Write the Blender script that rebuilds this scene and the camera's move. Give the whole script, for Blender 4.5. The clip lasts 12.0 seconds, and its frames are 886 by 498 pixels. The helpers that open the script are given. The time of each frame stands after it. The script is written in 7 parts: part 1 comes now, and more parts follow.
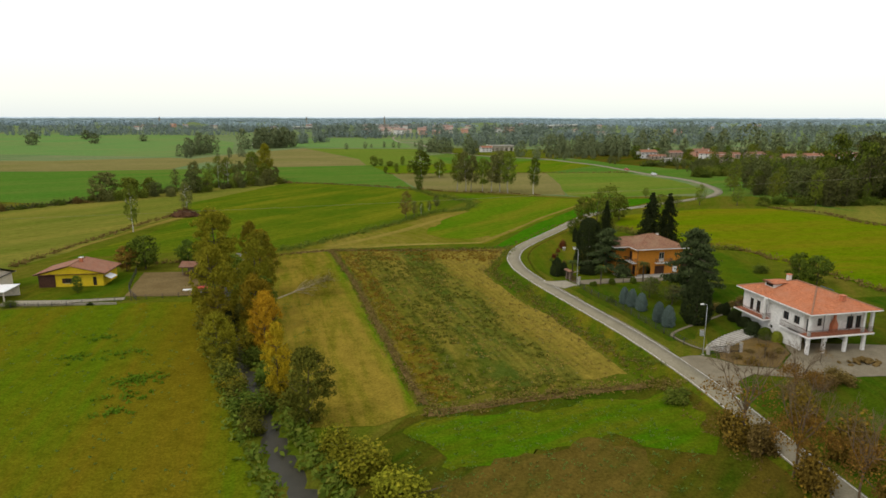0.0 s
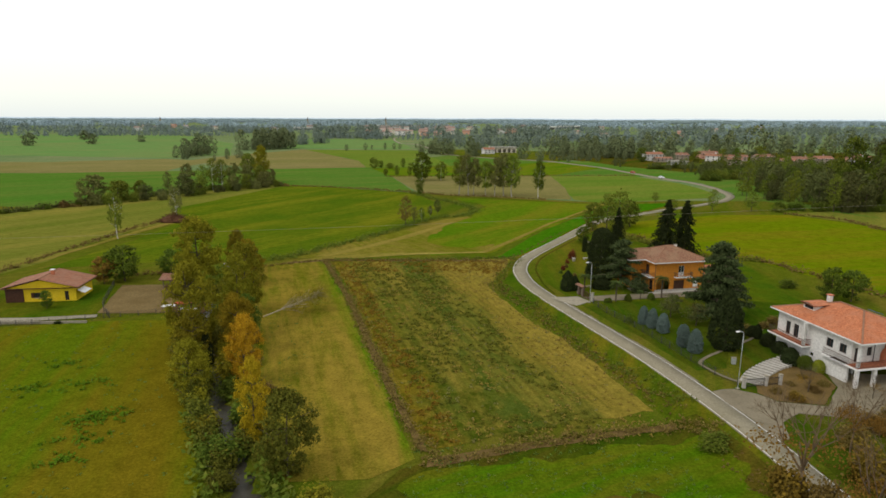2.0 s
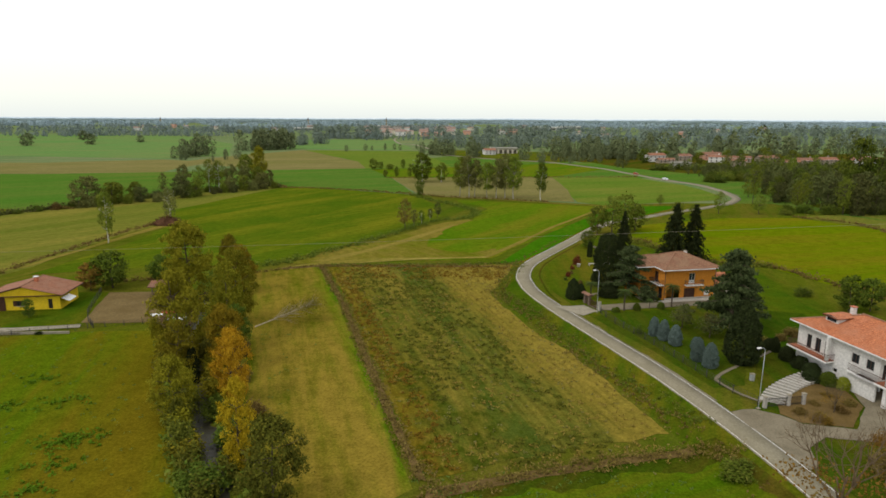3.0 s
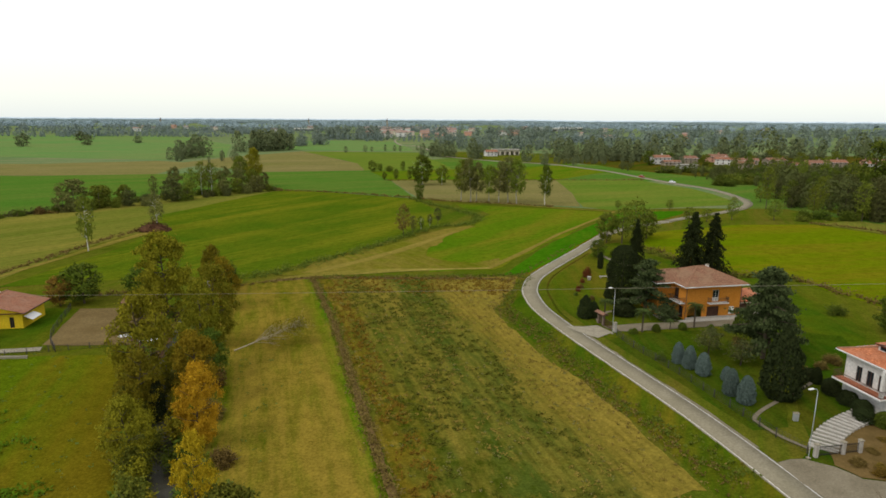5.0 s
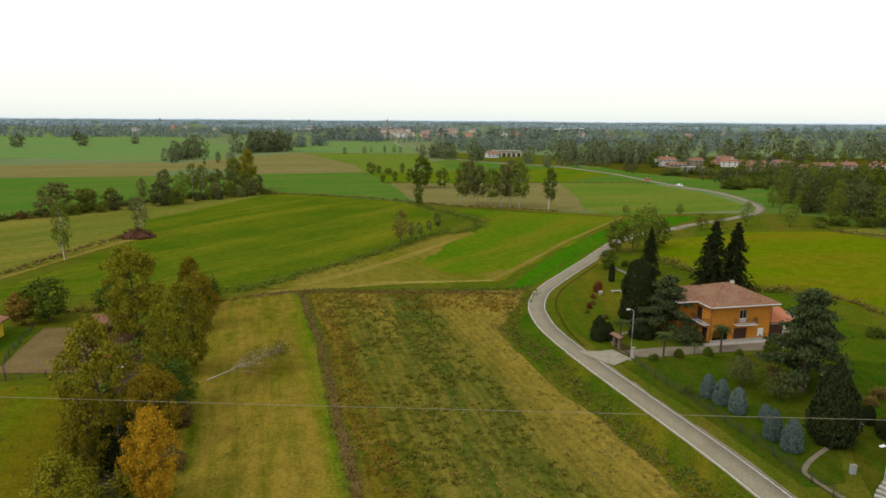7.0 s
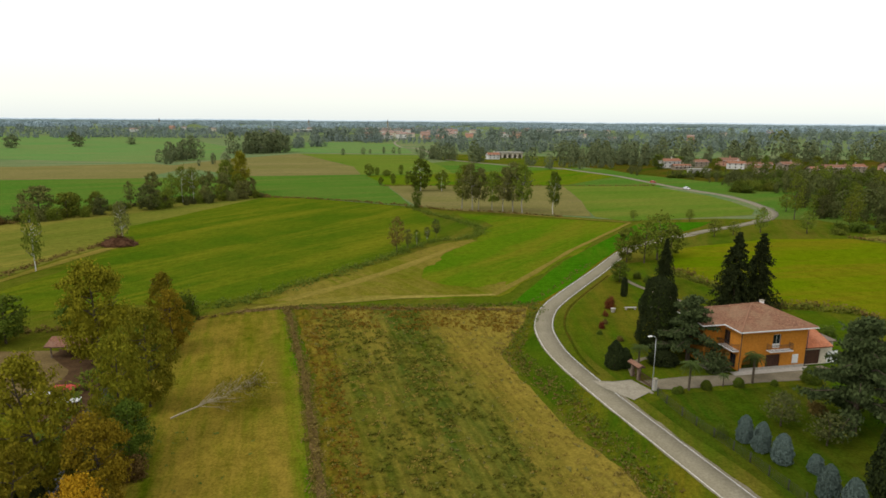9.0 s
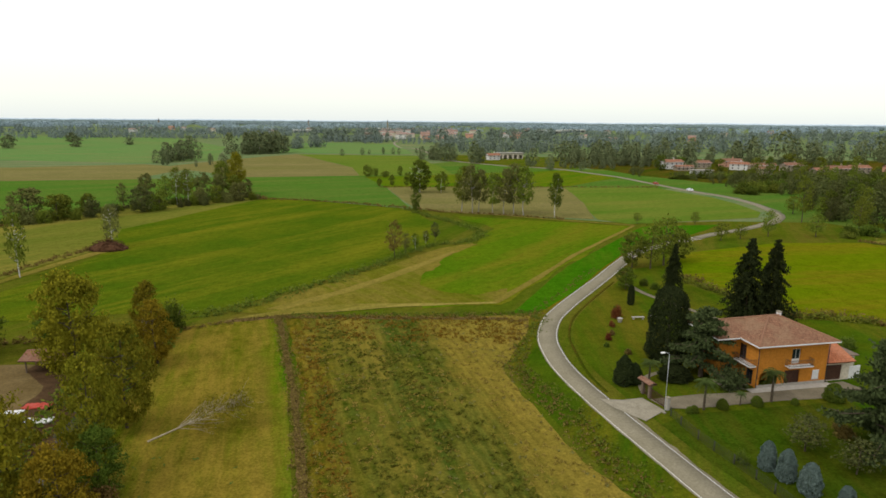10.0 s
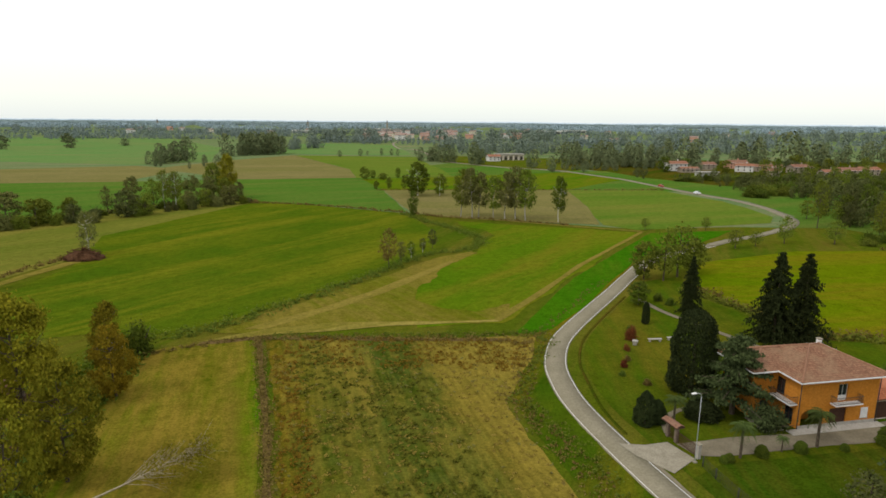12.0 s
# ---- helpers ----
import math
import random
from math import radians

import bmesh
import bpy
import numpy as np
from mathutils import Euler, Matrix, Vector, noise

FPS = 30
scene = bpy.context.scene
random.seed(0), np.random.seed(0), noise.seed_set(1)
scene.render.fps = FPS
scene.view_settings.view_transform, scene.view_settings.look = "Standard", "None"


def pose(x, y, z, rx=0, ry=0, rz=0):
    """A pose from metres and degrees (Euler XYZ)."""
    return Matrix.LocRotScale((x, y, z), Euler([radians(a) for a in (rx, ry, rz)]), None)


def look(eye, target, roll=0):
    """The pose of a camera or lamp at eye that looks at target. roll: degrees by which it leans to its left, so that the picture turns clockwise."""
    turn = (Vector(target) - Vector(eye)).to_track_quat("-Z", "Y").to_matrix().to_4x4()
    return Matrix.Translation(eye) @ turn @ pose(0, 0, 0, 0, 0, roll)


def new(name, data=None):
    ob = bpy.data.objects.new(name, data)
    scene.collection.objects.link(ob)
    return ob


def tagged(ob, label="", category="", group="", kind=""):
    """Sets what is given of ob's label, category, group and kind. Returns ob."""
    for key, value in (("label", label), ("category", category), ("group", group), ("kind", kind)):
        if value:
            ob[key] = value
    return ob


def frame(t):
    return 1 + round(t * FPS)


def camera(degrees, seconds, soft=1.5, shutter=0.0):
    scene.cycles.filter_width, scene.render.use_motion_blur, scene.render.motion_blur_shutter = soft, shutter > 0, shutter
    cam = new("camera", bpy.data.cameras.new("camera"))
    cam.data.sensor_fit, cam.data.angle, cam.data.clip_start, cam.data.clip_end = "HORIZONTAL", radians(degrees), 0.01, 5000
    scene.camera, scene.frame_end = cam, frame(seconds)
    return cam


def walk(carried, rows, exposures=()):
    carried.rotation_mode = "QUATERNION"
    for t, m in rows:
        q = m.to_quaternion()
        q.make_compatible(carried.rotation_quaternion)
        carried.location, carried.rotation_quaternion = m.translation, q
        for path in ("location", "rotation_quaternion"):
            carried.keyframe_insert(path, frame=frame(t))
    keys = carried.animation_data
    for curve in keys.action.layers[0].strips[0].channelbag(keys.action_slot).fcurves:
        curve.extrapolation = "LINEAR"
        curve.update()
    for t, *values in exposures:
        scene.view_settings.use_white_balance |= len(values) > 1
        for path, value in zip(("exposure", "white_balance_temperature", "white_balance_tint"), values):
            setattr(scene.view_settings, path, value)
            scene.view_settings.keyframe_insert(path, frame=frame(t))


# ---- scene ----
cam = camera(72.0, 12.0, soft=1.65)
PATH = [
    (0, (0.839, 4.247, 37.260), (-0.537, 53.090, 26.653), 0.07),
    (1, (0.648, 9.751, 37.319), (-0.781, 58.600, 26.749), 0.14),
    (2, (0.485, 15.264, 37.378), (-0.991, 64.120, 26.844), 0.20),
    (3, (0.349, 20.787, 37.438), (-1.168, 69.649, 26.937), 0.25),
    (4, (0.242, 26.321, 37.498), (-1.312, 75.188, 27.030), 0.30),
    (5, (0.163, 31.867, 37.558), (-1.422, 80.739, 27.121), 0.34),
    (6, (0.111, 37.425, 37.619), (-1.500, 86.303, 27.210), 0.38),
    (7, (0.087, 42.996, 37.681), (-1.545, 91.879, 27.299), 0.41),
    (8, (0.091, 48.581, 37.743), (-1.556, 97.469, 27.386), 0.43),
    (9, (0.123, 54.181, 37.806), (-1.534, 103.073, 27.471), 0.45),
    (10, (0.183, 59.796, 37.869), (-1.479, 108.693, 27.556), 0.47),
    (11, (0.270, 65.428, 37.932), (-1.391, 114.329, 27.639), 0.48),
    (12, (0.386, 71.077, 37.996), (-1.269, 119.982, 27.721), 0.48),
]
walk(cam, [(t, look(eye, target, roll)) for t, eye, target, roll in PATH])

# world, sun and exposure: overcast noon, white sky
world = bpy.data.worlds.new("overcast_sky")
scene.world = world
world.use_nodes = True
wt = world.node_tree
wt.nodes.clear()
w_out = wt.nodes.new("ShaderNodeOutputWorld")
w_sky = wt.nodes.new("ShaderNodeTexSky")
w_sky.sky_type = "NISHITA"
w_sky.sun_disc = False
w_sky.sun_elevation = radians(48)
w_sky.sun_rotation = radians(235)
w_bg = wt.nodes.new("ShaderNodeBackground")
w_bg.inputs["Strength"].default_value = 0.03
wt.links.new(w_sky.outputs[0], w_bg.inputs["Color"])
w_co = wt.nodes.new("ShaderNodeTexCoord")
w_sep = wt.nodes.new("ShaderNodeSeparateXYZ")
wt.links.new(w_co.outputs["Generated"], w_sep.inputs[0])
w_ramp = wt.nodes.new("ShaderNodeValToRGB")
w_ramp.color_ramp.elements[0].position, w_ramp.color_ramp.elements[0].color = 0.0, (0.8, 0.85, 0.83, 1)
w_ramp.color_ramp.elements[1].position, w_ramp.color_ramp.elements[1].color = 0.16, (1, 1, 1, 1)
w_el = w_ramp.color_ramp.elements.new(0.045)
w_el.color = (0.92, 0.93, 0.84, 1)
wt.links.new(w_sep.outputs[2], w_ramp.inputs[0])
w_cloud = wt.nodes.new("ShaderNodeBackground")
w_cloud.inputs["Strength"].default_value = 0.97
wt.links.new(w_ramp.outputs[0], w_cloud.inputs["Color"])
w_add = wt.nodes.new("ShaderNodeAddShader")
wt.links.new(w_bg.outputs[0], w_add.inputs[0])
wt.links.new(w_cloud.outputs[0], w_add.inputs[1])
wt.links.new(w_add.outputs[0], w_out.inputs["Surface"])
sun = new("sun", bpy.data.lights.new("sun", "SUN"))
sun.data.energy, sun.data.angle, sun.data.color = 1.1, radians(14), (1.0, 0.96, 0.88)
SUN_AZ, SUN_EL = radians(235), radians(48)
sun.matrix_world = look((math.sin(SUN_AZ) * math.cos(SUN_EL) * 200, math.cos(SUN_AZ) * math.cos(SUN_EL) * 200, math.sin(SUN_EL) * 200), (0, 0, 0))


# ---------------------------------------------------------------- materials
def node_material(name):
    m = bpy.data.materials.new(name)
    m.use_nodes = True
    nt = m.node_tree
    bsdf = nt.nodes["Principled BSDF"]
    bsdf.inputs["Specular IOR Level"].default_value = 0.25
    return m, nt, bsdf


def noise_node(nt, vec, scale, detail=4.0, rough=0.6):
    n = nt.nodes.new("ShaderNodeTexNoise")
    n.inputs["Scale"].default_value, n.inputs["Detail"].default_value, n.inputs["Roughness"].default_value = scale, detail, rough
    if vec is not None:
        nt.links.new(vec, n.inputs["Vector"])
    return n.outputs["Fac"]


def ramp_node(nt, fac, stops):
    r = nt.nodes.new("ShaderNodeValToRGB")
    e = r.color_ramp.elements
    e[0].position, e[0].color = stops[0][0], (*stops[0][1], 1)
    e[1].position, e[1].color = stops[-1][0], (*stops[-1][1], 1)
    for p, c in stops[1:-1]:
        e.new(p).color = (*c, 1)
    nt.links.new(fac, r.inputs[0])
    return r.outputs[0]


def mix_node(nt, fac, a, b, mode="MIX"):
    m = nt.nodes.new("ShaderNodeMix")
    m.data_type, m.blend_type = "RGBA", mode
    for sock, v in ((m.inputs[0], fac), (m.inputs[6], a), (m.inputs[7], b)):
        if isinstance(v, (int, float)):
            sock.default_value = v
        elif isinstance(v, tuple):
            sock.default_value = (*v, 1)
        else:
            nt.links.new(v, sock)
    return m.outputs[2]


def range_node(nt, v, a, b, c=0.0, d=1.0):
    n = nt.nodes.new("ShaderNodeMapRange")
    n.inputs[1].default_value, n.inputs[2].default_value, n.inputs[3].default_value, n.inputs[4].default_value = a, b, c, d
    nt.links.new(v, n.inputs[0])
    return n.outputs[0]


def bump_node(nt, bsdf, height, strength, distance):
    b = nt.nodes.new("ShaderNodeBump")
    b.inputs["Strength"].default_value, b.inputs["Distance"].default_value = strength, distance
    nt.links.new(height, b.inputs["Height"])
    nt.links.new(b.outputs[0], bsdf.inputs["Normal"])


def position(nt, turn=0.0, scale=(1, 1, 1)):
    g = nt.nodes.new("ShaderNodeNewGeometry")
    m = nt.nodes.new("ShaderNodeMapping")
    m.inputs["Rotation"].default_value = (0, 0, radians(turn))
    nt.links.new(g.outputs["Position"], m.inputs["Vector"])
    if scale == (1, 1, 1):
        return m.outputs[0]
    # stretched after the turn, so that streaks run along the rows
    k = nt.nodes.new("ShaderNodeMapping")
    k.inputs["Scale"].default_value = scale
    nt.links.new(m.outputs[0], k.inputs["Vector"])
    return k.outputs[0]


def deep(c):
    """Grass or straw colour seen from above, darkened evenly for the shade between blades."""
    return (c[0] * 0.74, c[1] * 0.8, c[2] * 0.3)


def crop_material(name, main, second, bare, turn=0.0, rows=0.0, patch=0.03, bare_amount=0.45, streak=0.5, lanes=None):
    """Grass or crop: main and second colour in broad patches, bare stalks in streaks along the rows (turn: degrees)."""
    m, nt, bsdf = node_material(name)
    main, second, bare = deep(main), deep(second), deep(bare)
    flat = position(nt)
    along = position(nt, turn, (1.0, 0.12, 1.0))
    broad = range_node(nt, noise_node(nt, flat, patch, 3.0, 0.55), 0.36, 0.64)
    col = mix_node(nt, broad, main, second)
    if lanes:
        # broad bands of growth across the rows, with frayed borders
        sx = nt.nodes.new("ShaderNodeSeparateXYZ")
        nt.links.new(position(nt, turn), sx.inputs[0])
        fray = nt.nodes.new("ShaderNodeMath")
        fray.operation = "MULTIPLY_ADD"
        spread, stops, clumps = lanes
        nt.links.new(noise_node(nt, position(nt, turn, (1.0, 0.5, 1.0)), 0.11, 6.0, 0.68), fray.inputs[0])
        fray.inputs[1].default_value = spread
        nt.links.new(sx.outputs[0], fray.inputs[2])
        lo, hi = stops[0][0], stops[-1][0]
        band = ramp_node(nt, range_node(nt, fray.outputs[0], lo + 0.5 * spread, hi + 0.5 * spread), [((p - lo) / (hi - lo), deep(c)) for p, c in stops])
        col = mix_node(nt, range_node(nt, noise_node(nt, flat, 0.09, 5.0, 0.6), 0.42, 0.68, 0.0, 0.4), band, col)
        weeds = range_node(nt, noise_node(nt, position(nt, turn, (1.0, 0.85, 1.0)), 0.42, 6.0, 0.74), 0.49, 0.6, 0.0, clumps)
        edge = range_node(nt, fray.outputs[0], lo + 0.5 * spread + 0.6 * (hi - lo), lo + 0.5 * spread + 0.74 * (hi - lo), 1.0, 0.2)
        less = nt.nodes.new("ShaderNodeMath")
        less.operation = "MULTIPLY"
        nt.links.new(weeds, less.inputs[0])
        nt.links.new(edge, less.inputs[1])
        weeds = less.outputs[0]
        col = mix_node(nt, weeds, col, deep(tuple(0.75 * c for c in second)))
        straw = range_node(nt, noise_node(nt, position(nt, turn, (1.0, 0.45, 1.0)), 0.6, 6.0, 0.74), 0.53, 0.66, 0.0, 0.8 * clumps)
        col = mix_node(nt, straw, col, bare)
    lines = noise_node(nt, along, 0.55, 4.0, 0.65)
    wide = noise_node(nt, along, 0.07, 3.0, 0.55)
    both = nt.nodes.new("ShaderNodeMath")
    both.operation = "MULTIPLY_ADD"
    nt.links.new(lines, both.inputs[0])
    both.inputs[1].default_value = streak
    nt.links.new(wide, both.inputs[2])
    level = 0.5 * streak + 0.62 - 0.3 * bare_amount
    fac = range_node(nt, both.outputs[0], level - 0.12, level + 0.16)
    col = mix_node(nt, fac, col, bare)
    if rows:
        wv = nt.nodes.new("ShaderNodeTexWave")
        wv.inputs["Scale"].default_value, wv.inputs["Distortion"].default_value = 1.0 / rows * 0.33, 2.0
        wv.inputs["Detail"].default_value, wv.inputs["Detail Scale"].default_value = 3.0, 0.8
        nt.links.new(position(nt, turn), wv.inputs["Vector"])
        col = mix_node(nt, range_node(nt, noise_node(nt, flat, 0.12, 3.0, 0.6), 0.38, 0.62, 0.0, 0.7), col, mix_node(nt, 1.0, col, ramp_node(nt, wv.outputs["Fac"], [(0.1, (0.68, 0.68, 0.64)), (0.6, (1.06, 1.05, 1.04))]), "MULTIPLY"))
    mid = noise_node(nt, flat, 0.45, 5.0, 0.7)
    col = mix_node(nt, 1.0, col, ramp_node(nt, mid, [(0.28, (0.75, 0.76, 0.72)), (0.5, (1, 1, 1)), (0.75, (1.22, 1.2, 1.15))]), "MULTIPLY")
    fine = noise_node(nt, flat, 3.0, 5.0, 0.75)
    col = mix_node(nt, 1.0, col, ramp_node(nt, fine, [(0.3, (0.6, 0.61, 0.56)), (0.52, (1, 1, 1)), (0.75, (1.46, 1.42, 1.34))]), "MULTIPLY")
    nt.links.new(col, bsdf.inputs["Base Color"])
    bsdf.inputs["Roughness"].default_value = 1.0
    bsdf.inputs["Specular IOR Level"].default_value = 0.0
    bump_node(nt, bsdf, fine, 0.7, 0.25)
    return m


def leaf_material(name, dark, light, tint=None):
    m, nt, bsdf = node_material(name)
    g = nt.nodes.new("ShaderNodeNewGeometry")
    oi = nt.nodes.new("ShaderNodeObjectInfo")
    stops = [(0.0, dark), (0.75, light)]
    if tint:
        stops.append((1.0, tint))
    col = ramp_node(nt, range_node(nt, g.outputs["Random Per Island"], 0, 1, 0.12, 0.95), stops)
    big = noise_node(nt, position(nt), 0.35, 2.0, 0.5)
    col = mix_node(nt, range_node(nt, big, 0.35, 0.65, 0.0, 0.6), col, tuple(0.55 * a + 0.45 * b for a, b in zip(dark, light)))
    tone = range_node(nt, oi.outputs["Random"], 0, 1, 0.82, 1.18)
    hs = nt.nodes.new("ShaderNodeHueSaturation")
    nt.links.new(range_node(nt, oi.outputs["Random"], 0, 1, 0.485, 0.51), hs.inputs["Hue"])
    nt.links.new(tone, hs.inputs["Value"])
    nt.links.new(col, hs.inputs["Color"])
    nt.links.new(hs.outputs[0], bsdf.inputs["Base Color"])
    bsdf.inputs["Roughness"].default_value = 0.9
    bsdf.inputs["Specular IOR Level"].default_value = 0.03
    tr = nt.nodes.new("ShaderNodeBsdfTranslucent")
    nt.links.new(hs.outputs[0], tr.inputs["Color"])
    mx = nt.nodes.new("ShaderNodeMixShader")
    mx.inputs[0].default_value = 0.16
    nt.links.new(bsdf.outputs[0], mx.inputs[1])
    nt.links.new(tr.outputs[0], mx.inputs[2])
    nt.links.new(mx.outputs[0], nt.nodes["Material Output"].inputs["Surface"])
    return m


def rough_material(name, a, b, scale=1.5, rough=0.85, bump=0.3, depth=0.03, third=None, metal=0.0):
    """Two colours mottled at a broad and a fine scale."""
    m, nt, bsdf = node_material(name)
    p = position(nt)
    n1 = noise_node(nt, p, scale, 5.0, 0.65)
    n2 = noise_node(nt, p, scale * 9, 4.0, 0.7)
    stops = [(0.32, a), (0.66, b)]
    if third:
        stops.append((0.8, third))
    col = ramp_node(nt, n1, stops)
    col = mix_node(nt, 1.0, col, ramp_node(nt, n2, [(0.3, (0.75, 0.75, 0.75)), (0.7, (1.18, 1.18, 1.18))]), "MULTIPLY")
    nt.links.new(col, bsdf.inputs["Base Color"])
    bsdf.inputs["Roughness"].default_value, bsdf.inputs["Metallic"].default_value = rough, metal
    if rough >= 0.85:
        bsdf.inputs["Specular IOR Level"].default_value = 0.05
    if bump:
        bump_node(nt, bsdf, n2, bump, depth)
    return m


def tile_material(name, a, b, c):
    """Clay roof tiles: courses of curved tiles, each tile with a tone of its own, lichen in patches."""
    m, nt, bsdf = node_material(name)
    tc = nt.nodes.new("ShaderNodeTexCoord")
    br = nt.nodes.new("ShaderNodeTexBrick")
    br.inputs["Scale"].default_value = 1.0
    br.inputs["Brick Width"].default_value, br.inputs["Row Height"].default_value = 0.25, 0.36
    br.inputs["Mortar Size"].default_value, br.inputs["Mortar Smooth"].default_value = 0.03, 0.6
    br.offset = 0.0
    br.inputs["Color1"].default_value, br.inputs["Color2"].default_value = (*a, 1), (*b, 1)
    br.inputs["Mortar"].default_value = (a[0] * 0.4, a[1] * 0.4, a[2] * 0.4, 1)
    nt.links.new(tc.outputs["UV"], br.inputs["Vector"])
    pn = noise_node(nt, position(nt), 0.5, 5.0, 0.7)
    col = mix_node(nt, range_node(nt, pn, 0.42, 0.66, 0.0, 0.8), br.outputs["Color"], c)
    fn = noise_node(nt, position(nt), 4.0, 3.0, 0.7)
    col = mix_node(nt, 1.0, col, ramp_node(nt, fn, [(0.3, (0.7, 0.7, 0.7)), (0.7, (1.25, 1.25, 1.25))]), "MULTIPLY")
    nt.links.new(col, bsdf.inputs["Base Color"])
    bsdf.inputs["Roughness"].default_value = 0.85
    bump_node(nt, bsdf, br.outputs["Fac"], -0.6, 0.05)
    return m


GRASS = crop_material("meadow_grass", (0.075, 0.115, 0.016), (0.11, 0.125, 0.02), (0.16, 0.13, 0.045), 20, 0, 0.02, 0.35)
VERGE = crop_material("verge_grass", (0.052, 0.1, 0.01), (0.08, 0.11, 0.014), (0.19, 0.14, 0.03), 20, 0, 0.08, 0.25)
LAWN = crop_material("garden_lawn", (0.055, 0.105, 0.012), (0.09, 0.118, 0.014), (0.15, 0.125, 0.03), 0, 0, 0.12, 0.35)
# LAWN again in a darker green: the gardens' shade put into the colour
SHADYLAWN = crop_material("shaded_lawn", (0.038, 0.086, 0.01), (0.06, 0.09, 0.012), (0.11, 0.094, 0.026), 0, 0, 0.12, 0.25)
WEEDY = crop_material("weedy_stubble", (0.17, 0.132, 0.034), (0.085, 0.112, 0.036), (0.29, 0.205, 0.085), -18, 1.3, 0.13, 0.2, 0.5,
                      (20.0, ((18, (0.155, 0.106, 0.034)), (23, (0.2, 0.135, 0.03)), (26, (0.145, 0.122, 0.032)), (29, (0.1, 0.114, 0.036)), (32, (0.14, 0.122, 0.04)), (35, (0.085, 0.108, 0.038)), (43, (0.09, 0.108, 0.038)), (47, (0.215, 0.155, 0.058)), (50, (0.29, 0.2, 0.085)), (58, (0.35, 0.24, 0.108))), 0.75))
STRIP = crop_material("mown_strip", (0.16, 0.142, 0.024), (0.1, 0.15, 0.014), (0.29, 0.195, 0.07), -18, 0, 0.09, 0.5, 0.8,
                      (5.0, ((4, (0.13, 0.15, 0.018)), (9, (0.2, 0.145, 0.045)), (13, (0.165, 0.145, 0.03)), (16, (0.22, 0.158, 0.055)), (18, (0.14, 0.16, 0.02)), (20, (0.085, 0.18, 0.01)), (22, (0.15, 0.12, 0.03))), 0.6))
BRIGHT = crop_material("young_crop", (0.045, 0.15, 0.008), (0.06, 0.16, 0.01), (0.1, 0.16, 0.02), 10, 0, 0.03, 0.2)
WESTFIELD = crop_material("west_meadow", (0.09, 0.148, 0.012), (0.135, 0.138, 0.014), (0.175, 0.125, 0.02), -15, 0, 0.035, 0.4, 0.4,
                          (14.0, ((-48, (0.088, 0.15, 0.012)), (-36, (0.11, 0.145, 0.012)), (-26, (0.092, 0.15, 0.012)), (-20, (0.145, 0.13, 0.016)), (-14, (0.172, 0.124, 0.02)), (-9, (0.1, 0.155, 0.012))), 0.0))
HAY = crop_material("mown_hay_meadow", (0.072, 0.122, 0.014), (0.112, 0.14, 0.018), (0.18, 0.172, 0.028), 31, 0, 0.05, 0.18, 0.5)
OLIVE = crop_material("olive_meadow", (0.135, 0.155, 0.05), (0.17, 0.17, 0.06), (0.24, 0.2, 0.09), 30, 0, 0.02, 0.4)
CLOVER = crop_material("clover_meadow", (0.085, 0.16, 0.012), (0.12, 0.175, 0.016), (0.18, 0.17, 0.03), 35, 0, 0.02, 0.3)
# BRIGHT_FAR, BROWN, PALE, FARGREEN and PLAIN hold the distance haze as extra blue.
BRIGHT_FAR = crop_material("far_hazed_young_crop", (0.08, 0.175, 0.05), (0.1, 0.18, 0.06), (0.145, 0.18, 0.08), 60, 0, 0.015, 0.25)
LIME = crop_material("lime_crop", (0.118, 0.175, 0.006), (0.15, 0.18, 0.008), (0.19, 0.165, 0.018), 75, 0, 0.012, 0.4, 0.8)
BROWN = crop_material("hazed_ploughed_earth", (0.225, 0.18, 0.17), (0.265, 0.21, 0.2), (0.2, 0.175, 0.13), 80, 0, 0.03, 0.4)
PALE = crop_material("hazed_pale_green_crop", (0.115, 0.185, 0.05), (0.145, 0.2, 0.06), (0.19, 0.2, 0.08), 70, 0, 0.012, 0.3)
FARGREEN = crop_material("far_hazed_green_crop", (0.13, 0.255, 0.17), (0.16, 0.25, 0.19), (0.22, 0.23, 0.21), 80, 0, 0.006, 0.25)
PLAIN = crop_material("hazed_wide_plain", (0.11, 0.19, 0.16), (0.16, 0.225, 0.24), (0.24, 0.23, 0.28), 75, 0, 0.004, 0.4)
SOUTH = crop_material("rough_pasture", (0.045, 0.076, 0.01), (0.072, 0.084, 0.014), (0.115, 0.082, 0.028), 40, 0, 0.09, 0.45, 0.8)
SOUTHBROWN = crop_material("brown_pasture", (0.115, 0.078, 0.036), (0.065, 0.078, 0.018), (0.145, 0.095, 0.045), 40, 0, 0.12, 0.45, 0.8)
SOUTHGREEN = crop_material("lush_grass", (0.065, 0.155, 0.008), (0.09, 0.14, 0.01), (0.13, 0.13, 0.02), 60, 0, 0.07, 0.35, 0.8)
DRYGRASS = crop_material("worn_grass", (0.165, 0.145, 0.035), (0.13, 0.145, 0.02), (0.235, 0.175, 0.075), -35, 0, 0.09, 0.6, 0.8)
DIRT = crop_material("dirt_track", (0.17, 0.15, 0.05), (0.2, 0.155, 0.06), (0.29, 0.21, 0.11), 30, 0, 0.15, 0.5)
PALEDIRT = crop_material("pale_sandy_track", (0.2, 0.165, 0.06), (0.25, 0.19, 0.085), (0.38, 0.285, 0.18), 60, 0, 0.15, 0.6)
EARTH = rough_material("bare_earth", (0.1, 0.066, 0.02), (0.155, 0.1, 0.035), 0.5, 0.95, 0.5, 0.08)
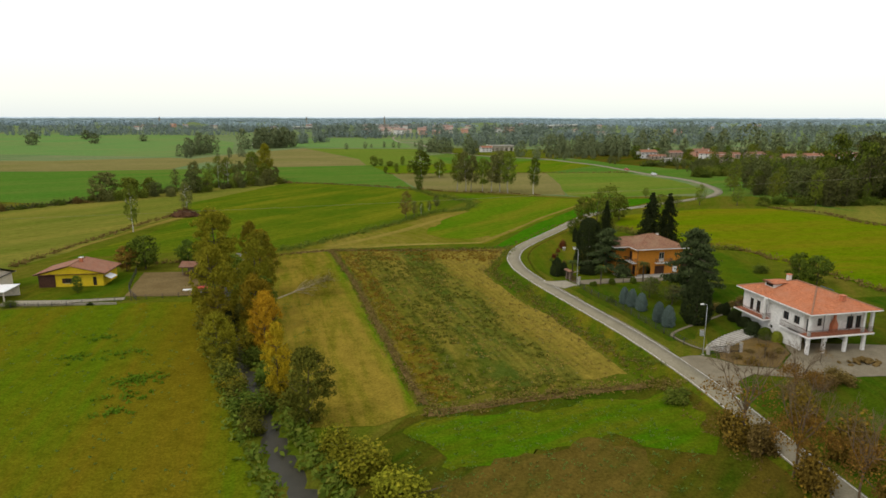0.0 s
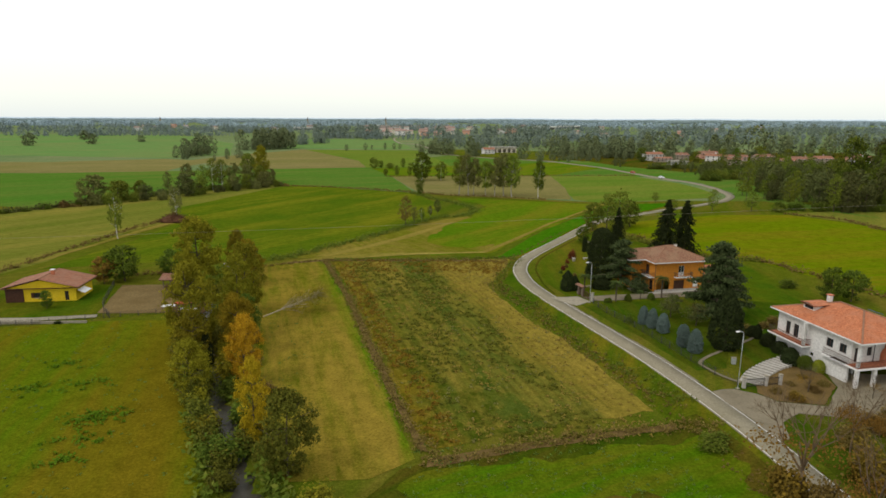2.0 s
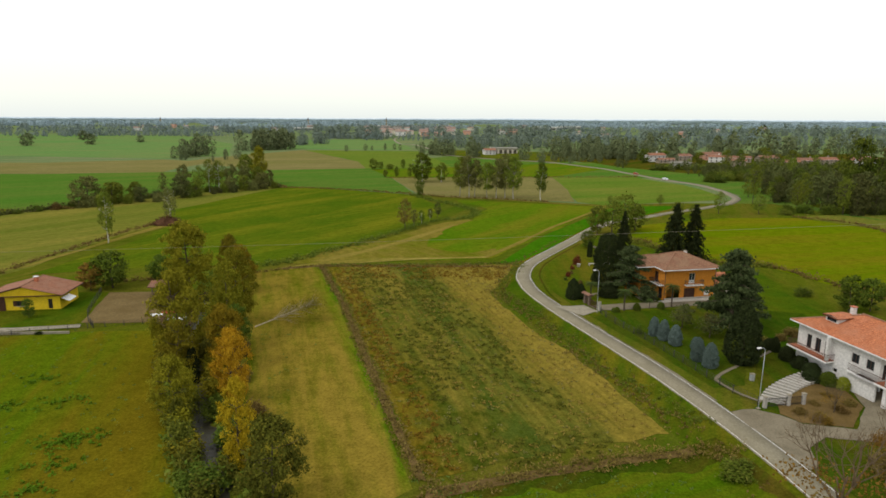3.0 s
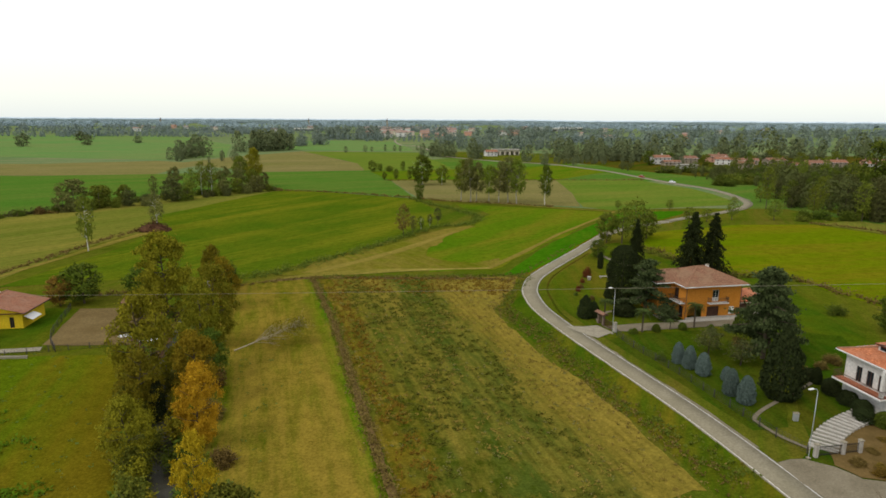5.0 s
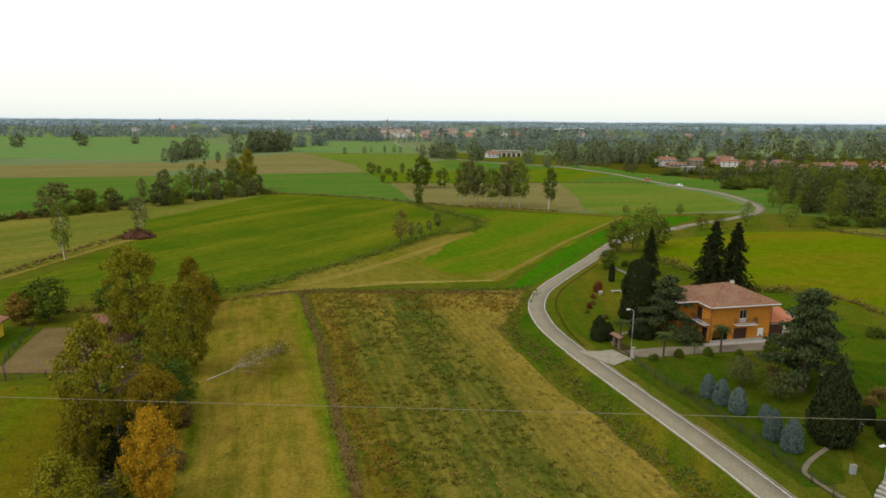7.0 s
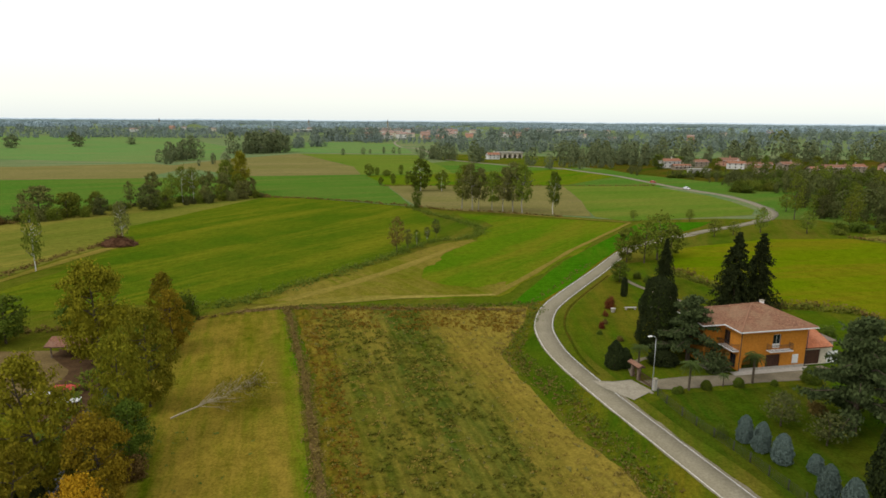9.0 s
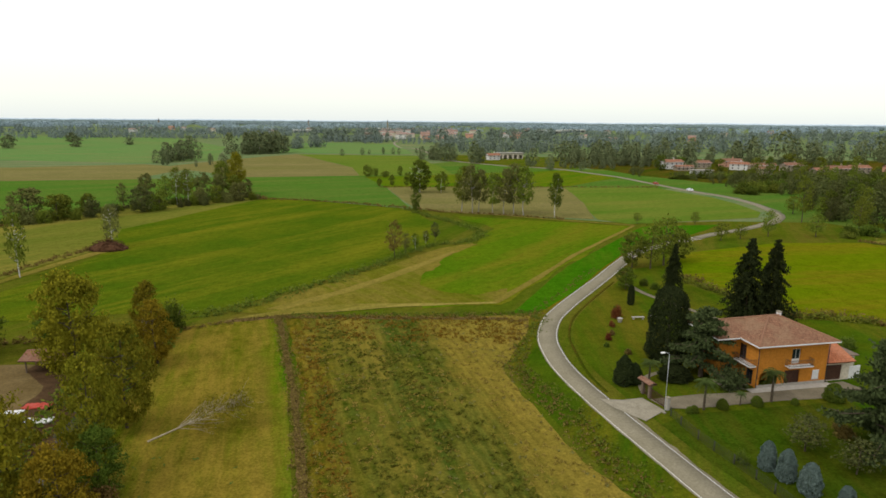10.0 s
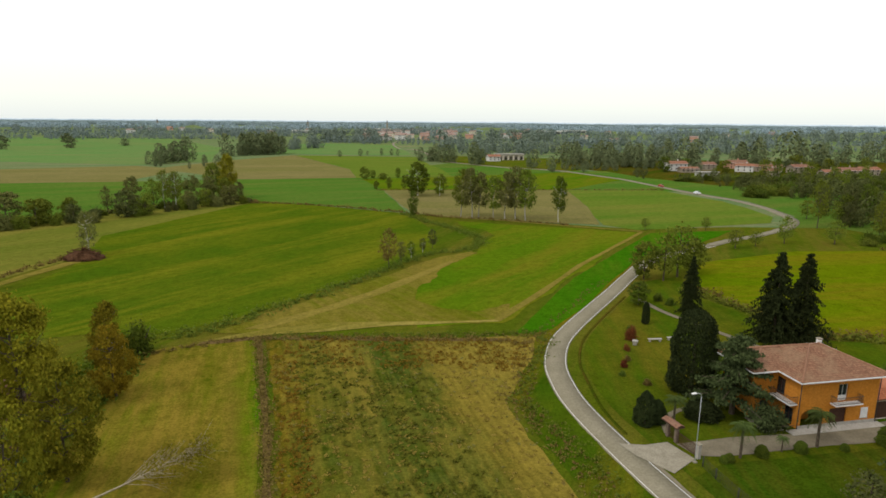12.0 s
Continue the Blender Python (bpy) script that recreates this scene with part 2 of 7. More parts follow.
DARKEARTH = rough_material("trodden_dark_earth", (0.06, 0.034, 0.016), (0.1, 0.058, 0.026), 0.5, 0.95, 0.5, 0.08)
YARD = rough_material("yard_earth", (0.125, 0.085, 0.03), (0.17, 0.12, 0.048), 0.25, 0.95, 0.4, 0.05)
GRAVEL = rough_material("gravel", (0.155, 0.13, 0.084), (0.215, 0.182, 0.122), 0.5, 0.95, 0.6, 0.03, (0.14, 0.122, 0.07))
ASPHALT = rough_material("worn_asphalt", (0.205, 0.18, 0.118), (0.25, 0.22, 0.15), 0.35, 0.95, 0.3, 0.008)
PAINT = rough_material("road_paint", (0.6, 0.58, 0.52), (0.72, 0.7, 0.64), 1.2, 0.8, 0.1, 0.005, (0.36, 0.33, 0.28))
CONCRETE = rough_material("pale_concrete", (0.235, 0.205, 0.145), (0.315, 0.28, 0.205), 0.8, 0.9, 0.25, 0.01)
STONE = rough_material("pale_stone", (0.33, 0.3, 0.25), (0.42, 0.39, 0.34), 1.5, 0.85, 0.3, 0.01)
WATER = rough_material("stream_water", (0.03, 0.028, 0.018), (0.045, 0.04, 0.026), 0.8, 0.3, 0.3, 0.05)
BARK = rough_material("bark", (0.06, 0.045, 0.03), (0.12, 0.095, 0.065), 4.0, 0.9, 0.6, 0.03)
BIRCHBARK = rough_material("birch_bark", (0.42, 0.4, 0.35), (0.62, 0.6, 0.55), 3.0, 0.8, 0.4, 0.02, (0.15, 0.13, 0.1))
TWIGBARK = rough_material("brown_twig_bark", (0.1, 0.068, 0.04), (0.17, 0.12, 0.07), 3.0, 0.9, 0.3, 0.01)
PALEBARK = rough_material("pale_dry_bark", (0.3, 0.25, 0.16), (0.42, 0.36, 0.26), 3.0, 0.9, 0.3, 0.01)
GREYBARK = rough_material("grey_birch_bark", (0.24, 0.22, 0.18), (0.36, 0.34, 0.29), 3.0, 0.9, 0.4, 0.02)
L_OLIVE = leaf_material("olive_foliage", (0.112, 0.108, 0.008), (0.226, 0.2, 0.014), (0.3, 0.24, 0.016))
L_POPLAR = leaf_material("poplar_foliage", (0.1, 0.11, 0.008), (0.215, 0.205, 0.014), (0.31, 0.26, 0.02))
L_RUSSET = leaf_material("russet_foliage", (0.12, 0.095, 0.008), (0.25, 0.18, 0.012), (0.36, 0.24, 0.016))
L_DULL = leaf_material("dark_olive_foliage", (0.06, 0.068, 0.01), (0.125, 0.13, 0.016), (0.19, 0.165, 0.02))
L_AUTUMN = leaf_material("autumn_thicket_foliage", (0.085, 0.06, 0.012), (0.185, 0.122, 0.018), (0.28, 0.175, 0.02))
L_YELLOW = leaf_material("yellowing_foliage", (0.19, 0.135, 0.008), (0.4, 0.26, 0.012), (0.5, 0.32, 0.018))
L_ORANGE = leaf_material("orange_foliage", (0.27, 0.15, 0.01), (0.47, 0.265, 0.014), (0.55, 0.33, 0.02))
L_NETTLE = leaf_material("nettle_leaves", (0.06, 0.115, 0.005), (0.09, 0.16, 0.008))
L_SAGE = leaf_material("sage_green_weeds", (0.092, 0.108, 0.012), (0.125, 0.135, 0.016), (0.16, 0.15, 0.02))
L_STRAW = leaf_material("straw_stalks", (0.17, 0.125, 0.022), (0.235, 0.17, 0.034), (0.27, 0.2, 0.042))
L_RUST = leaf_material("rusty_dock_weeds", (0.145, 0.098, 0.01), (0.21, 0.138, 0.014), (0.26, 0.175, 0.02))
L_BROWN = leaf_material("withered_foliage", (0.1, 0.055, 0.014), (0.22, 0.12, 0.022), (0.32, 0.19, 0.025))
L_GREEN = leaf_material("green_foliage", (0.042, 0.07, 0.008), (0.1, 0.135, 0.016), (0.145, 0.165, 0.02))
L_DARK = leaf_material("dark_needles", (0.014, 0.021, 0.008), (0.036, 0.046, 0.014))
L_CEDAR = leaf_material("cedar_needles", (0.03, 0.046, 0.016), (0.082, 0.108, 0.038))
L_BLUE = leaf_material("blue_needles", (0.062, 0.092, 0.078), (0.135, 0.178, 0.152))
L_PALM = leaf_material("palm_fronds", (0.03, 0.055, 0.012), (0.09, 0.12, 0.03))
L_LIME = leaf_material("lime_shrub", (0.15, 0.17, 0.01), (0.26, 0.26, 0.03))
L_RED = leaf_material("red_shrub", (0.085, 0.026, 0.01), (0.17, 0.055, 0.018))
L_WEED = leaf_material("ditch_weeds", (0.085, 0.06, 0.014), (0.165, 0.115, 0.03), (0.24, 0.175, 0.055))
L_RANK = leaf_material("rank_grass", (0.05, 0.085, 0.008), (0.12, 0.15, 0.018), (0.18, 0.17, 0.03))
L_GREY = leaf_material("dull_green_foliage", (0.08, 0.105, 0.012), (0.15, 0.182, 0.022), (0.195, 0.2, 0.026))
L_STALK = leaf_material("stubble_weeds", (0.12, 0.12, 0.03), (0.17, 0.15, 0.045), (0.2, 0.155, 0.06))
L_CLUMP = leaf_material("green_weeds", (0.05, 0.085, 0.012), (0.1, 0.14, 0.025), (0.16, 0.15, 0.03))
# Haze put into the leaf colour, more with distance: L_FAR, L_FARTHER, L_FAR2, L_HAZY.
L_FAR = leaf_material("far_hazed_foliage", (0.108, 0.138, 0.064), (0.142, 0.172, 0.076), (0.19, 0.192, 0.072))
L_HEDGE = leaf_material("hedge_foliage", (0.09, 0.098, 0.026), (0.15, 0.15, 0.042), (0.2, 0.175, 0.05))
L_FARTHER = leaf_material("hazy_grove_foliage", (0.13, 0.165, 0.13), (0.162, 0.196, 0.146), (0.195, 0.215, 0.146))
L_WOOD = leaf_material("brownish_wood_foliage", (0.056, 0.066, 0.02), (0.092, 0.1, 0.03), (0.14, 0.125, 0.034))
L_FAR2 = leaf_material("farther_hazed_foliage", (0.16, 0.205, 0.19), (0.185, 0.23, 0.208), (0.205, 0.24, 0.2))
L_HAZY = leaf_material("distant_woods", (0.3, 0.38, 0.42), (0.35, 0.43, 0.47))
RIDGE = rough_material("ridge_tiles", (0.24, 0.12, 0.07), (0.32, 0.175, 0.105), 2.0, 0.85, 0.3, 0.02)
TILES_O = tile_material("weathered_clay_tiles", (0.2, 0.092, 0.048), (0.29, 0.142, 0.078), (0.235, 0.142, 0.078))
TILES_W = tile_material("bright_clay_tiles", (0.4, 0.125, 0.05), (0.54, 0.185, 0.075), (0.38, 0.155, 0.08))
TILES_Y = tile_material("dull_clay_tiles", (0.255, 0.1, 0.052), (0.33, 0.138, 0.07), (0.26, 0.135, 0.08))
TILES_G = tile_material("grey_roof_sheet", (0.17, 0.16, 0.15), (0.21, 0.2, 0.19), (0.2, 0.18, 0.16))
WALL_O = rough_material("orange_plaster", (0.5, 0.19, 0.025), (0.56, 0.225, 0.035), 0.5, 0.85, 0.1, 0.005)
WALL_W = rough_material("white_plaster", (0.58, 0.56, 0.51), (0.68, 0.66, 0.62), 0.4, 0.85, 0.1, 0.005)
WALL_Y = rough_material("yellow_plaster", (0.66, 0.46, 0.02), (0.72, 0.52, 0.03), 0.5, 0.85, 0.1, 0.005)
# village plaster dimmed: the trees' shadow on the houses is in the colour
WALL_V = rough_material("shade_dimmed_plaster", (0.27, 0.225, 0.165), (0.36, 0.305, 0.225), 0.3, 0.85, 0.1, 0.005)
TILES_V = tile_material("old_brown_tiles", (0.21, 0.09, 0.05), (0.28, 0.125, 0.068), (0.22, 0.13, 0.085))
WALL_C = rough_material("cream_plaster", (0.55, 0.48, 0.36), (0.65, 0.58, 0.46), 0.3, 0.85, 0.1, 0.005)
WALL_P = rough_material("pink_plaster", (0.5, 0.26, 0.18), (0.58, 0.32, 0.22), 0.3, 0.85, 0.1, 0.005)
TRIMW = rough_material("white_trim", (0.7, 0.68, 0.64), (0.78, 0.77, 0.73), 2.0, 0.6, 0.05, 0.003)
DARKWOOD = rough_material("dark_brown_wood", (0.045, 0.018, 0.01), (0.08, 0.035, 0.02), 3.0, 0.55, 0.2, 0.005)
GREYWOOD = rough_material("weathered_wood", (0.13, 0.09, 0.065), (0.2, 0.15, 0.11), 3.0, 0.8, 0.3, 0.01)
IRON = rough_material("dark_iron", (0.03, 0.03, 0.028), (0.055, 0.05, 0.045), 5.0, 0.5, 0.1, 0.002, metal=0.6)
GALV = rough_material("galvanised_steel", (0.42, 0.43, 0.43), (0.52, 0.53, 0.53), 3.0, 0.45, 0.05, 0.002, metal=0.5)
TERRACOTTA = rough_material("terracotta", (0.42, 0.13, 0.06), (0.5, 0.18, 0.09), 2.0, 0.8, 0.2, 0.01)
# roof red greyed and paled, the distance haze mixed into it
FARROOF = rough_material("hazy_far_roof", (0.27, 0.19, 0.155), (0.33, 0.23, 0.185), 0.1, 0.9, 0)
GLASS, _nt, _b = node_material("window_glass")
_b.inputs["Base Color"].default_value = (0.02, 0.025, 0.028, 1)
_b.inputs["Roughness"].default_value = 0.08
_b.inputs["Specular IOR Level"].default_value = 0.6
CARWHITE = rough_material("white_car_paint", (0.74, 0.74, 0.74), (0.78, 0.78, 0.78), 1.0, 0.3, 0)
CARRED = rough_material("red_car_paint", (0.35, 0.06, 0.03), (0.4, 0.07, 0.035), 1.0, 0.3, 0)
RUBBER = rough_material("tyre_rubber", (0.015, 0.015, 0.015), (0.025, 0.025, 0.025), 4.0, 0.8, 0.1, 0.005)
SOLAR = rough_material("solar_glass", (0.05, 0.08, 0.16), (0.08, 0.12, 0.22), 2.0, 0.15, 0)
TARP = rough_material("red_tarpaulin", (0.42, 0.05, 0.03), (0.5, 0.08, 0.05), 1.0, 0.6, 0.2, 0.02)


# ---------------------------------------------------------------- mesh helpers
def np_mesh(name, verts, faces, uvs=None):
    """A mesh from an (n, 3) array of points and a list of corner tuples, or an (m, 4) array."""
    me = bpy.data.meshes.new(name)
    verts = np.asarray(verts, dtype=np.float32)
    if isinstance(faces, np.ndarray):
        loops, starts = faces.ravel(), np.arange(len(faces)) * faces.shape[1]
    else:
        loops = np.array([i for f in faces for i in f], dtype=np.int32)
        starts = np.cumsum([0] + [len(f) for f in faces[:-1]])
    me.vertices.add(len(verts))
    me.vertices.foreach_set("co", verts.ravel())
    me.loops.add(len(loops))
    me.loops.foreach_set("vertex_index", loops.astype(np.int32))
    me.polygons.add(len(starts))
    me.polygons.foreach_set("loop_start", starts.astype(np.int32))
    if uvs is not None:
        me.uv_layers.new(name="UVMap").data.foreach_set("uv", np.asarray(uvs, dtype=np.float32).ravel())
    me.update(calc_edges=True)
    me.validate()
    return me


def part(name, data, material, parent=None, label=""):
    """Links a bmesh or mesh as one object under a thing or part."""
    if isinstance(data, bmesh.types.BMesh):
        me = bpy.data.meshes.new(name)
        bmesh.ops.recalc_face_normals(data, faces=data.faces)
        data.to_mesh(me)
        data.free()
    else:
        me = data
    ob = new(name, me)
    if not me.materials:
        me.materials.append(material)
    elif me.materials[0] != material:
        ob.material_slots[0].link = "OBJECT"
        ob.material_slots[0].material = material
    if parent is not None:
        ob.parent = parent
    if label:
        ob["label"] = label
    return ob


def thing(name, m, label, category, group="", kind=""):
    ob = new(name)
    ob.empty_display_size = 0.3
    ob.matrix_basis = m
    return tagged(ob, label, category, group, kind)


def box(x0, y0, z0, x1, y1, z1, bevel=0.0, bm=None):
    bm = bm or bmesh.new()
    r = bmesh.ops.create_cube(bm, size=1.0)
    for v in r["verts"]:
        v.co = Vector(((x0 + x1) / 2 + v.co.x * (x1 - x0), (y0 + y1) / 2 + v.co.y * (y1 - y0), (z0 + z1) / 2 + v.co.z * (z1 - z0)))
    if bevel:
        edges = list({e for v in r["verts"] for e in v.link_edges})
        bmesh.ops.bevel(bm, geom=edges, offset=bevel, segments=1, affect="EDGES")
    return bm


def tubes(branches, sides=6):
    """Tapered tubes along polylines: rows of (points, first radius, last radius)."""
    V, F, base = [], [], 0
    for pts, r0, r1 in branches:
        pts = np.asarray(pts, float)
        n = len(pts)
        d = np.gradient(pts, axis=0)
        d /= np.linalg.norm(d, axis=1)[:, None] + 1e-9
        side = np.cross(d, (0.31, 0.77, 0.55))
        side /= np.linalg.norm(side, axis=1)[:, None] + 1e-9
        other = np.cross(d, side)
        rr = np.linspace(r0, r1, n)
        a = np.arange(sides) * 2 * np.pi / sides
        ring = pts[:, None] + rr[:, None, None] * (np.cos(a)[None, :, None] * side[:, None] + np.sin(a)[None, :, None] * other[:, None])
        V.append(ring.reshape(-1, 3))
        for i in range(n - 1):
            for k in range(sides):
                p, q = base + i * sides, base + (i + 1) * sides
                F.append((p + k, p + (k + 1) % sides, q + (k + 1) % sides, q + k))
        F.append(tuple(base + (n - 1) * sides + k for k in range(sides)))
        base += n * sides
    return np.concatenate(V), F


def unit(v):
    return v / (np.linalg.norm(v, axis=-1, keepdims=True) + 1e-9)


def leaves(centres, size, rng, long=1.5, droop=0.0, out=None, loose=0.65):
    """A four-cornered leaf spray at each centre, turned at random or, where out is given, facing roughly that way; droop pulls its tips down."""
    n = len(centres)
    a = rng.normal(size=(n, 3))
    a[:, 2] = a[:, 2] * (1 - 0.5 * droop) - droop
    a = unit(a)
    if out is None:
        b = unit(np.cross(a, rng.normal(size=(n, 3))))
    else:
        face = unit(unit(out) + loose * rng.normal(size=(n, 3)))
        a = unit(a - face * np.sum(a * face, axis=1)[:, None])
        b = np.cross(face, a)
    s = (size * rng.uniform(0.6, 1.35, n))[:, None]
    V = np.stack([centres - a * s * long * 0.5, centres - b * s * 0.5, centres + a * s * long * 0.5, centres + b * s * 0.5], axis=1)
    return V.reshape(-1, 3), np.arange(4 * n).reshape(n, 4)


# ---------------------------------------------------------------- terrain
PLATEAU = 1.2
ROAD = [(43.5, 0), (41.2, 30), (39.4, 52), (37.4, 67), (34.8, 84), (30.1, 102.5), (24.15, 120), (19.3, 134), (15.9, 146), (14.9, 154), (15.0, 161), (17.0, 170), (20.5, 178), (26.0, 188.5), (33.8, 203), (41.0, 217), (50, 233), (62, 247), (78, 262)]
LANE = [(78, 262), (87.3, 271), (95.4, 276.8), (103, 282.6), (114, 292.5)]
FAR_ROAD = [(114, 292.5), (121.5, 299.5), (127.2, 307.5), (133, 319), (136.5, 338), (138.3, 356), (136, 382), (129.5, 398), (122.7, 424), (115.7, 455), (107.4, 491), (94.2, 520), (79, 554), (59, 574), (37, 585), (4.4, 625), (-11.3, 646), (-29, 686), (-39, 766), (-50, 828), (-70, 900), (-92, 930), (-124, 1180), (-100, 1500)]


def smooth(t):
    t = min(1.0, max(0.0, t))
    return t * t * (3 - 2 * t)


def curve_points(pts, step):
    """Points every step metres along a smooth curve through pts."""
    out = []
    p = [Vector(q) for q in [pts[0]] + list(pts) + [pts[-1]]]
    for i in range(1, len(p) - 2):
        n = max(1, int((p[i + 1] - p[i]).length / step))
        for k in range(n):
            t = k / n
            a, b, c, d = p[i - 1], p[i], p[i + 1], p[i + 2]
            out.append(0.5 * ((2 * b) + (c - a) * t + (2 * a - 5 * b + 4 * c - d) * t * t + (3 * b - a - 3 * c + d) * t ** 3))
    return out + [p[-1]]


ROAD_LINE = curve_points(ROAD, 2.0)
_ry = np.array([v.y for v in ROAD_LINE])
_rx = np.array([v.x for v in ROAD_LINE])


def road_x(y):
    return float(np.interp(y, _ry, _rx))


STREAM = [(-4, 36), (-9, 50), (-14.5, 58.5), (-19.5, 66.5), (-23, 73), (-33, 92), (-41, 108), (-48, 126), (-53, 145), (-56, 163), (-62, 172)]
STREAM_LINE = curve_points(STREAM, 3.0)
_sy = np.array([v.y for v in STREAM_LINE])
_sx = np.array([v.x for v in STREAM_LINE])


def hgt(x, y):
    """Height of the land: flat fields, a plateau with road and gardens to the east, and the stream's bed."""
    e = smooth((x - (road_x(y) - 7.2)) / 5.2)
    z = PLATEAU * e * (1 - smooth((y - 225) / 50))
    if 30 < y < 175:
        d = abs(x - float(np.interp(y, _sy, _sx)))
        z -= 1.1 * (1 - smooth((d - 1.2) / 2.2))
    return z


def axis_lines(lo, hi, step, far):
    mid = list(np.arange(lo, hi + 0.01, step))
    up, s = [mid[-1]], step
    while up[-1] < far:
        s = min(s * 1.25, 400)
        up.append(up[-1] + s)
    down, s = [mid[0]], step
    while down[-1] > -far:
        s = min(s * 1.25, 400)
        down.append(down[-1] - s)
    return np.array(down[:0:-1] + mid + up[1:])


GX, GY = axis_lines(-66, 74, 2.0, 5600), axis_lines(34, 264, 2.0, 5600)
GZ = np.array([[hgt(x, y) for y in GY] for x in GX])


def cell_height(i, j, x, y):
    """Height within one cell of the ground sheet, which is cut from its low to its high corner into two flat halves."""
    a, b = (x - GX[i]) / (GX[i + 1] - GX[i]), (y - GY[j]) / (GY[j + 1] - GY[j])
    z00, z10, z01, z11 = GZ[i, j], GZ[i + 1, j], GZ[i, j + 1], GZ[i + 1, j + 1]
    return float(z00 + a * (z10 - z00) + b * (z11 - z10)) if a >= b else float(z00 + b * (z01 - z00) + a * (z11 - z01))


def land(x, y):
    """Height of the ground sheet itself at a place."""
    i = int(np.clip(np.searchsorted(GX, x) - 1, 0, len(GX) - 2))
    j = int(np.clip(np.searchsorted(GY, y) - 1, 0, len(GY) - 2))
    return cell_height(i, j, x, y)


def build_ground():
    nx, ny = len(GX), len(GY)
    V = [(x, y, GZ[i, j]) for i, x in enumerate(GX) for j, y in enumerate(GY)]
    F = []
    for i in range(nx - 1):
        for j in range(ny - 1):
            a, b, c, d = i * ny + j, (i + 1) * ny + j, (i + 1) * ny + j + 1, i * ny + j + 1
            F += [(a, b, c), (a, c, d)]
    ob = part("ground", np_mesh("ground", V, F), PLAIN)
    tagged(ob, "wide flat farmland plain with short green grass", "ground", kind="structure")


def clip_half(poly, axis, value, keep_above):
    out = []
    for k in range(len(poly)):
        p, q = poly[k - 1], poly[k]
        pin = (p[axis] >= value) == keep_above
        qin = (q[axis] >= value) == keep_above
        if pin != qin:
            t = (value - p[axis]) / (q[axis] - p[axis])
            out.append((p[0] + t * (q[0] - p[0]), p[1] + t * (q[1] - p[1])))
        if qin:
            out.append(q)
    return out


def clip_diagonal(poly, i, j, lower):
    """The part of a polygon on one side of a cell's diagonal."""
    dx, dy = GX[i + 1] - GX[i], GY[j + 1] - GY[j]
    side = [((p[0] - GX[i]) / dx - (p[1] - GY[j]) / dy) * (1 if lower else -1) for p in poly]
    out = []
    for k in range(len(poly)):
        p, q, sp, sq = poly[k - 1], poly[k], side[k - 1], side[k]
        if (sp >= 0) != (sq >= 0):
            t = sp / (sp - sq)
            out.append((p[0] + t * (q[0] - p[0]), p[1] + t * (q[1] - p[1])))
        if sq >= 0:
            out.append(q)
    return out


def ragged(poly, amount, step):
    """The outline with its edges cut into short pieces that wander by amount."""
    out = []
    for k in range(len(poly)):
        a, b = Vector(poly[k - 1]), Vector(poly[k])
        n = max(1, int((b - a).length / step))
        side = Vector((-(b - a).y, (b - a).x)).normalized()
        for i in range(n):
            p = a.lerp(b, i / n)
            w = (0.6 * noise.noise((p.x / step, p.y / step, 3.1)) + noise.noise((p.x * 0.25 / step, p.y * 0.25 / step, 7.7))) * amount
            out.append((p.x + side.x * w, p.y + side.y * w))
    return out


def drape(name, poly, lift, material, label, category="field", rough=0.5, step=3.0, kind="structure"):
    """A sheet with that outline lying on the ground, lift metres above it."""
    poly = ragged(poly, rough, step) if rough else list(poly)
    xs, ys = [p[0] for p in poly], [p[1] for p in poly]
    V, F, index = [], [], {}

    def corner(p, i, j):
        key = (round(p[0], 3), round(p[1], 3))
        if key not in index:
            index[key] = len(V)
            V.append((p[0], p[1], cell_height(i, j, p[0], p[1]) + lift))
        return index[key]

    i0, i1 = np.searchsorted(GX, min(xs)) - 1, np.searchsorted(GX, max(xs))
    j0, j1 = np.searchsorted(GY, min(ys)) - 1, np.searchsorted(GY, max(ys))
    for i in range(i0, i1):
        col = clip_half(clip_half(poly, 0, GX[i], True), 0, GX[i + 1], False)
        if len(col) < 3:
            continue
        for j in range(j0, j1):
            cell = clip_half(clip_half(col, 1, GY[j], True), 1, GY[j + 1], False)
            for lower in (True, False):
                ids = []
                for p in clip_diagonal(cell, i, j, lower) if len(cell) > 2 else ():
                    c = corner(p, i, j)
                    if c not in ids:
                        ids.append(c)
                if len(ids) >= 3:
                    F.append(tuple(ids))
    ob = part(name, np_mesh(name, V, F), material)
    for poly_ in ob.data.polygons:
        if poly_.normal.z < 0:
            poly_.flip()
    return tagged(ob, label, category, kind=kind)


def ribbon(line, left, right, lift, z_of=None, thick=0.0):
    """A band along a line between two sideways offsets (left of the line is negative)."""
    V, F = [], []
    for k, p in enumerate(line):
        d = (line[min(k + 1, len(line) - 1)] - line[max(k - 1, 0)]).normalized()
        s = Vector((d.y, -d.x))
        base = (z_of or land)(p.x, p.y)
        for off in (left, right):
            q = p + s * off
            V.append((q.x, q.y, base + lift))
        if thick:
            for off in (left, right):
                q = p + s * off
                V.append((q.x, q.y, base + lift - thick))
    w = 4 if thick else 2
    for k in range(len(line) - 1):
        a, b = k * w, (k + 1) * w
        F.append((a, a + 1, b + 1, b))
        if thick:
            F.append((a + 2, a, b, b + 2))
            F.append((a + 1, a + 3, b + 3, b + 1))
    return np_mesh("band", V, F)


build_ground()


def stream_x(y):
    return float(np.interp(y, _sy, _sx))


def along_stream(y0, y1, off, n=8):
    return [(stream_x(y) + off, y) for y in np.linspace(y0, y1, n)]


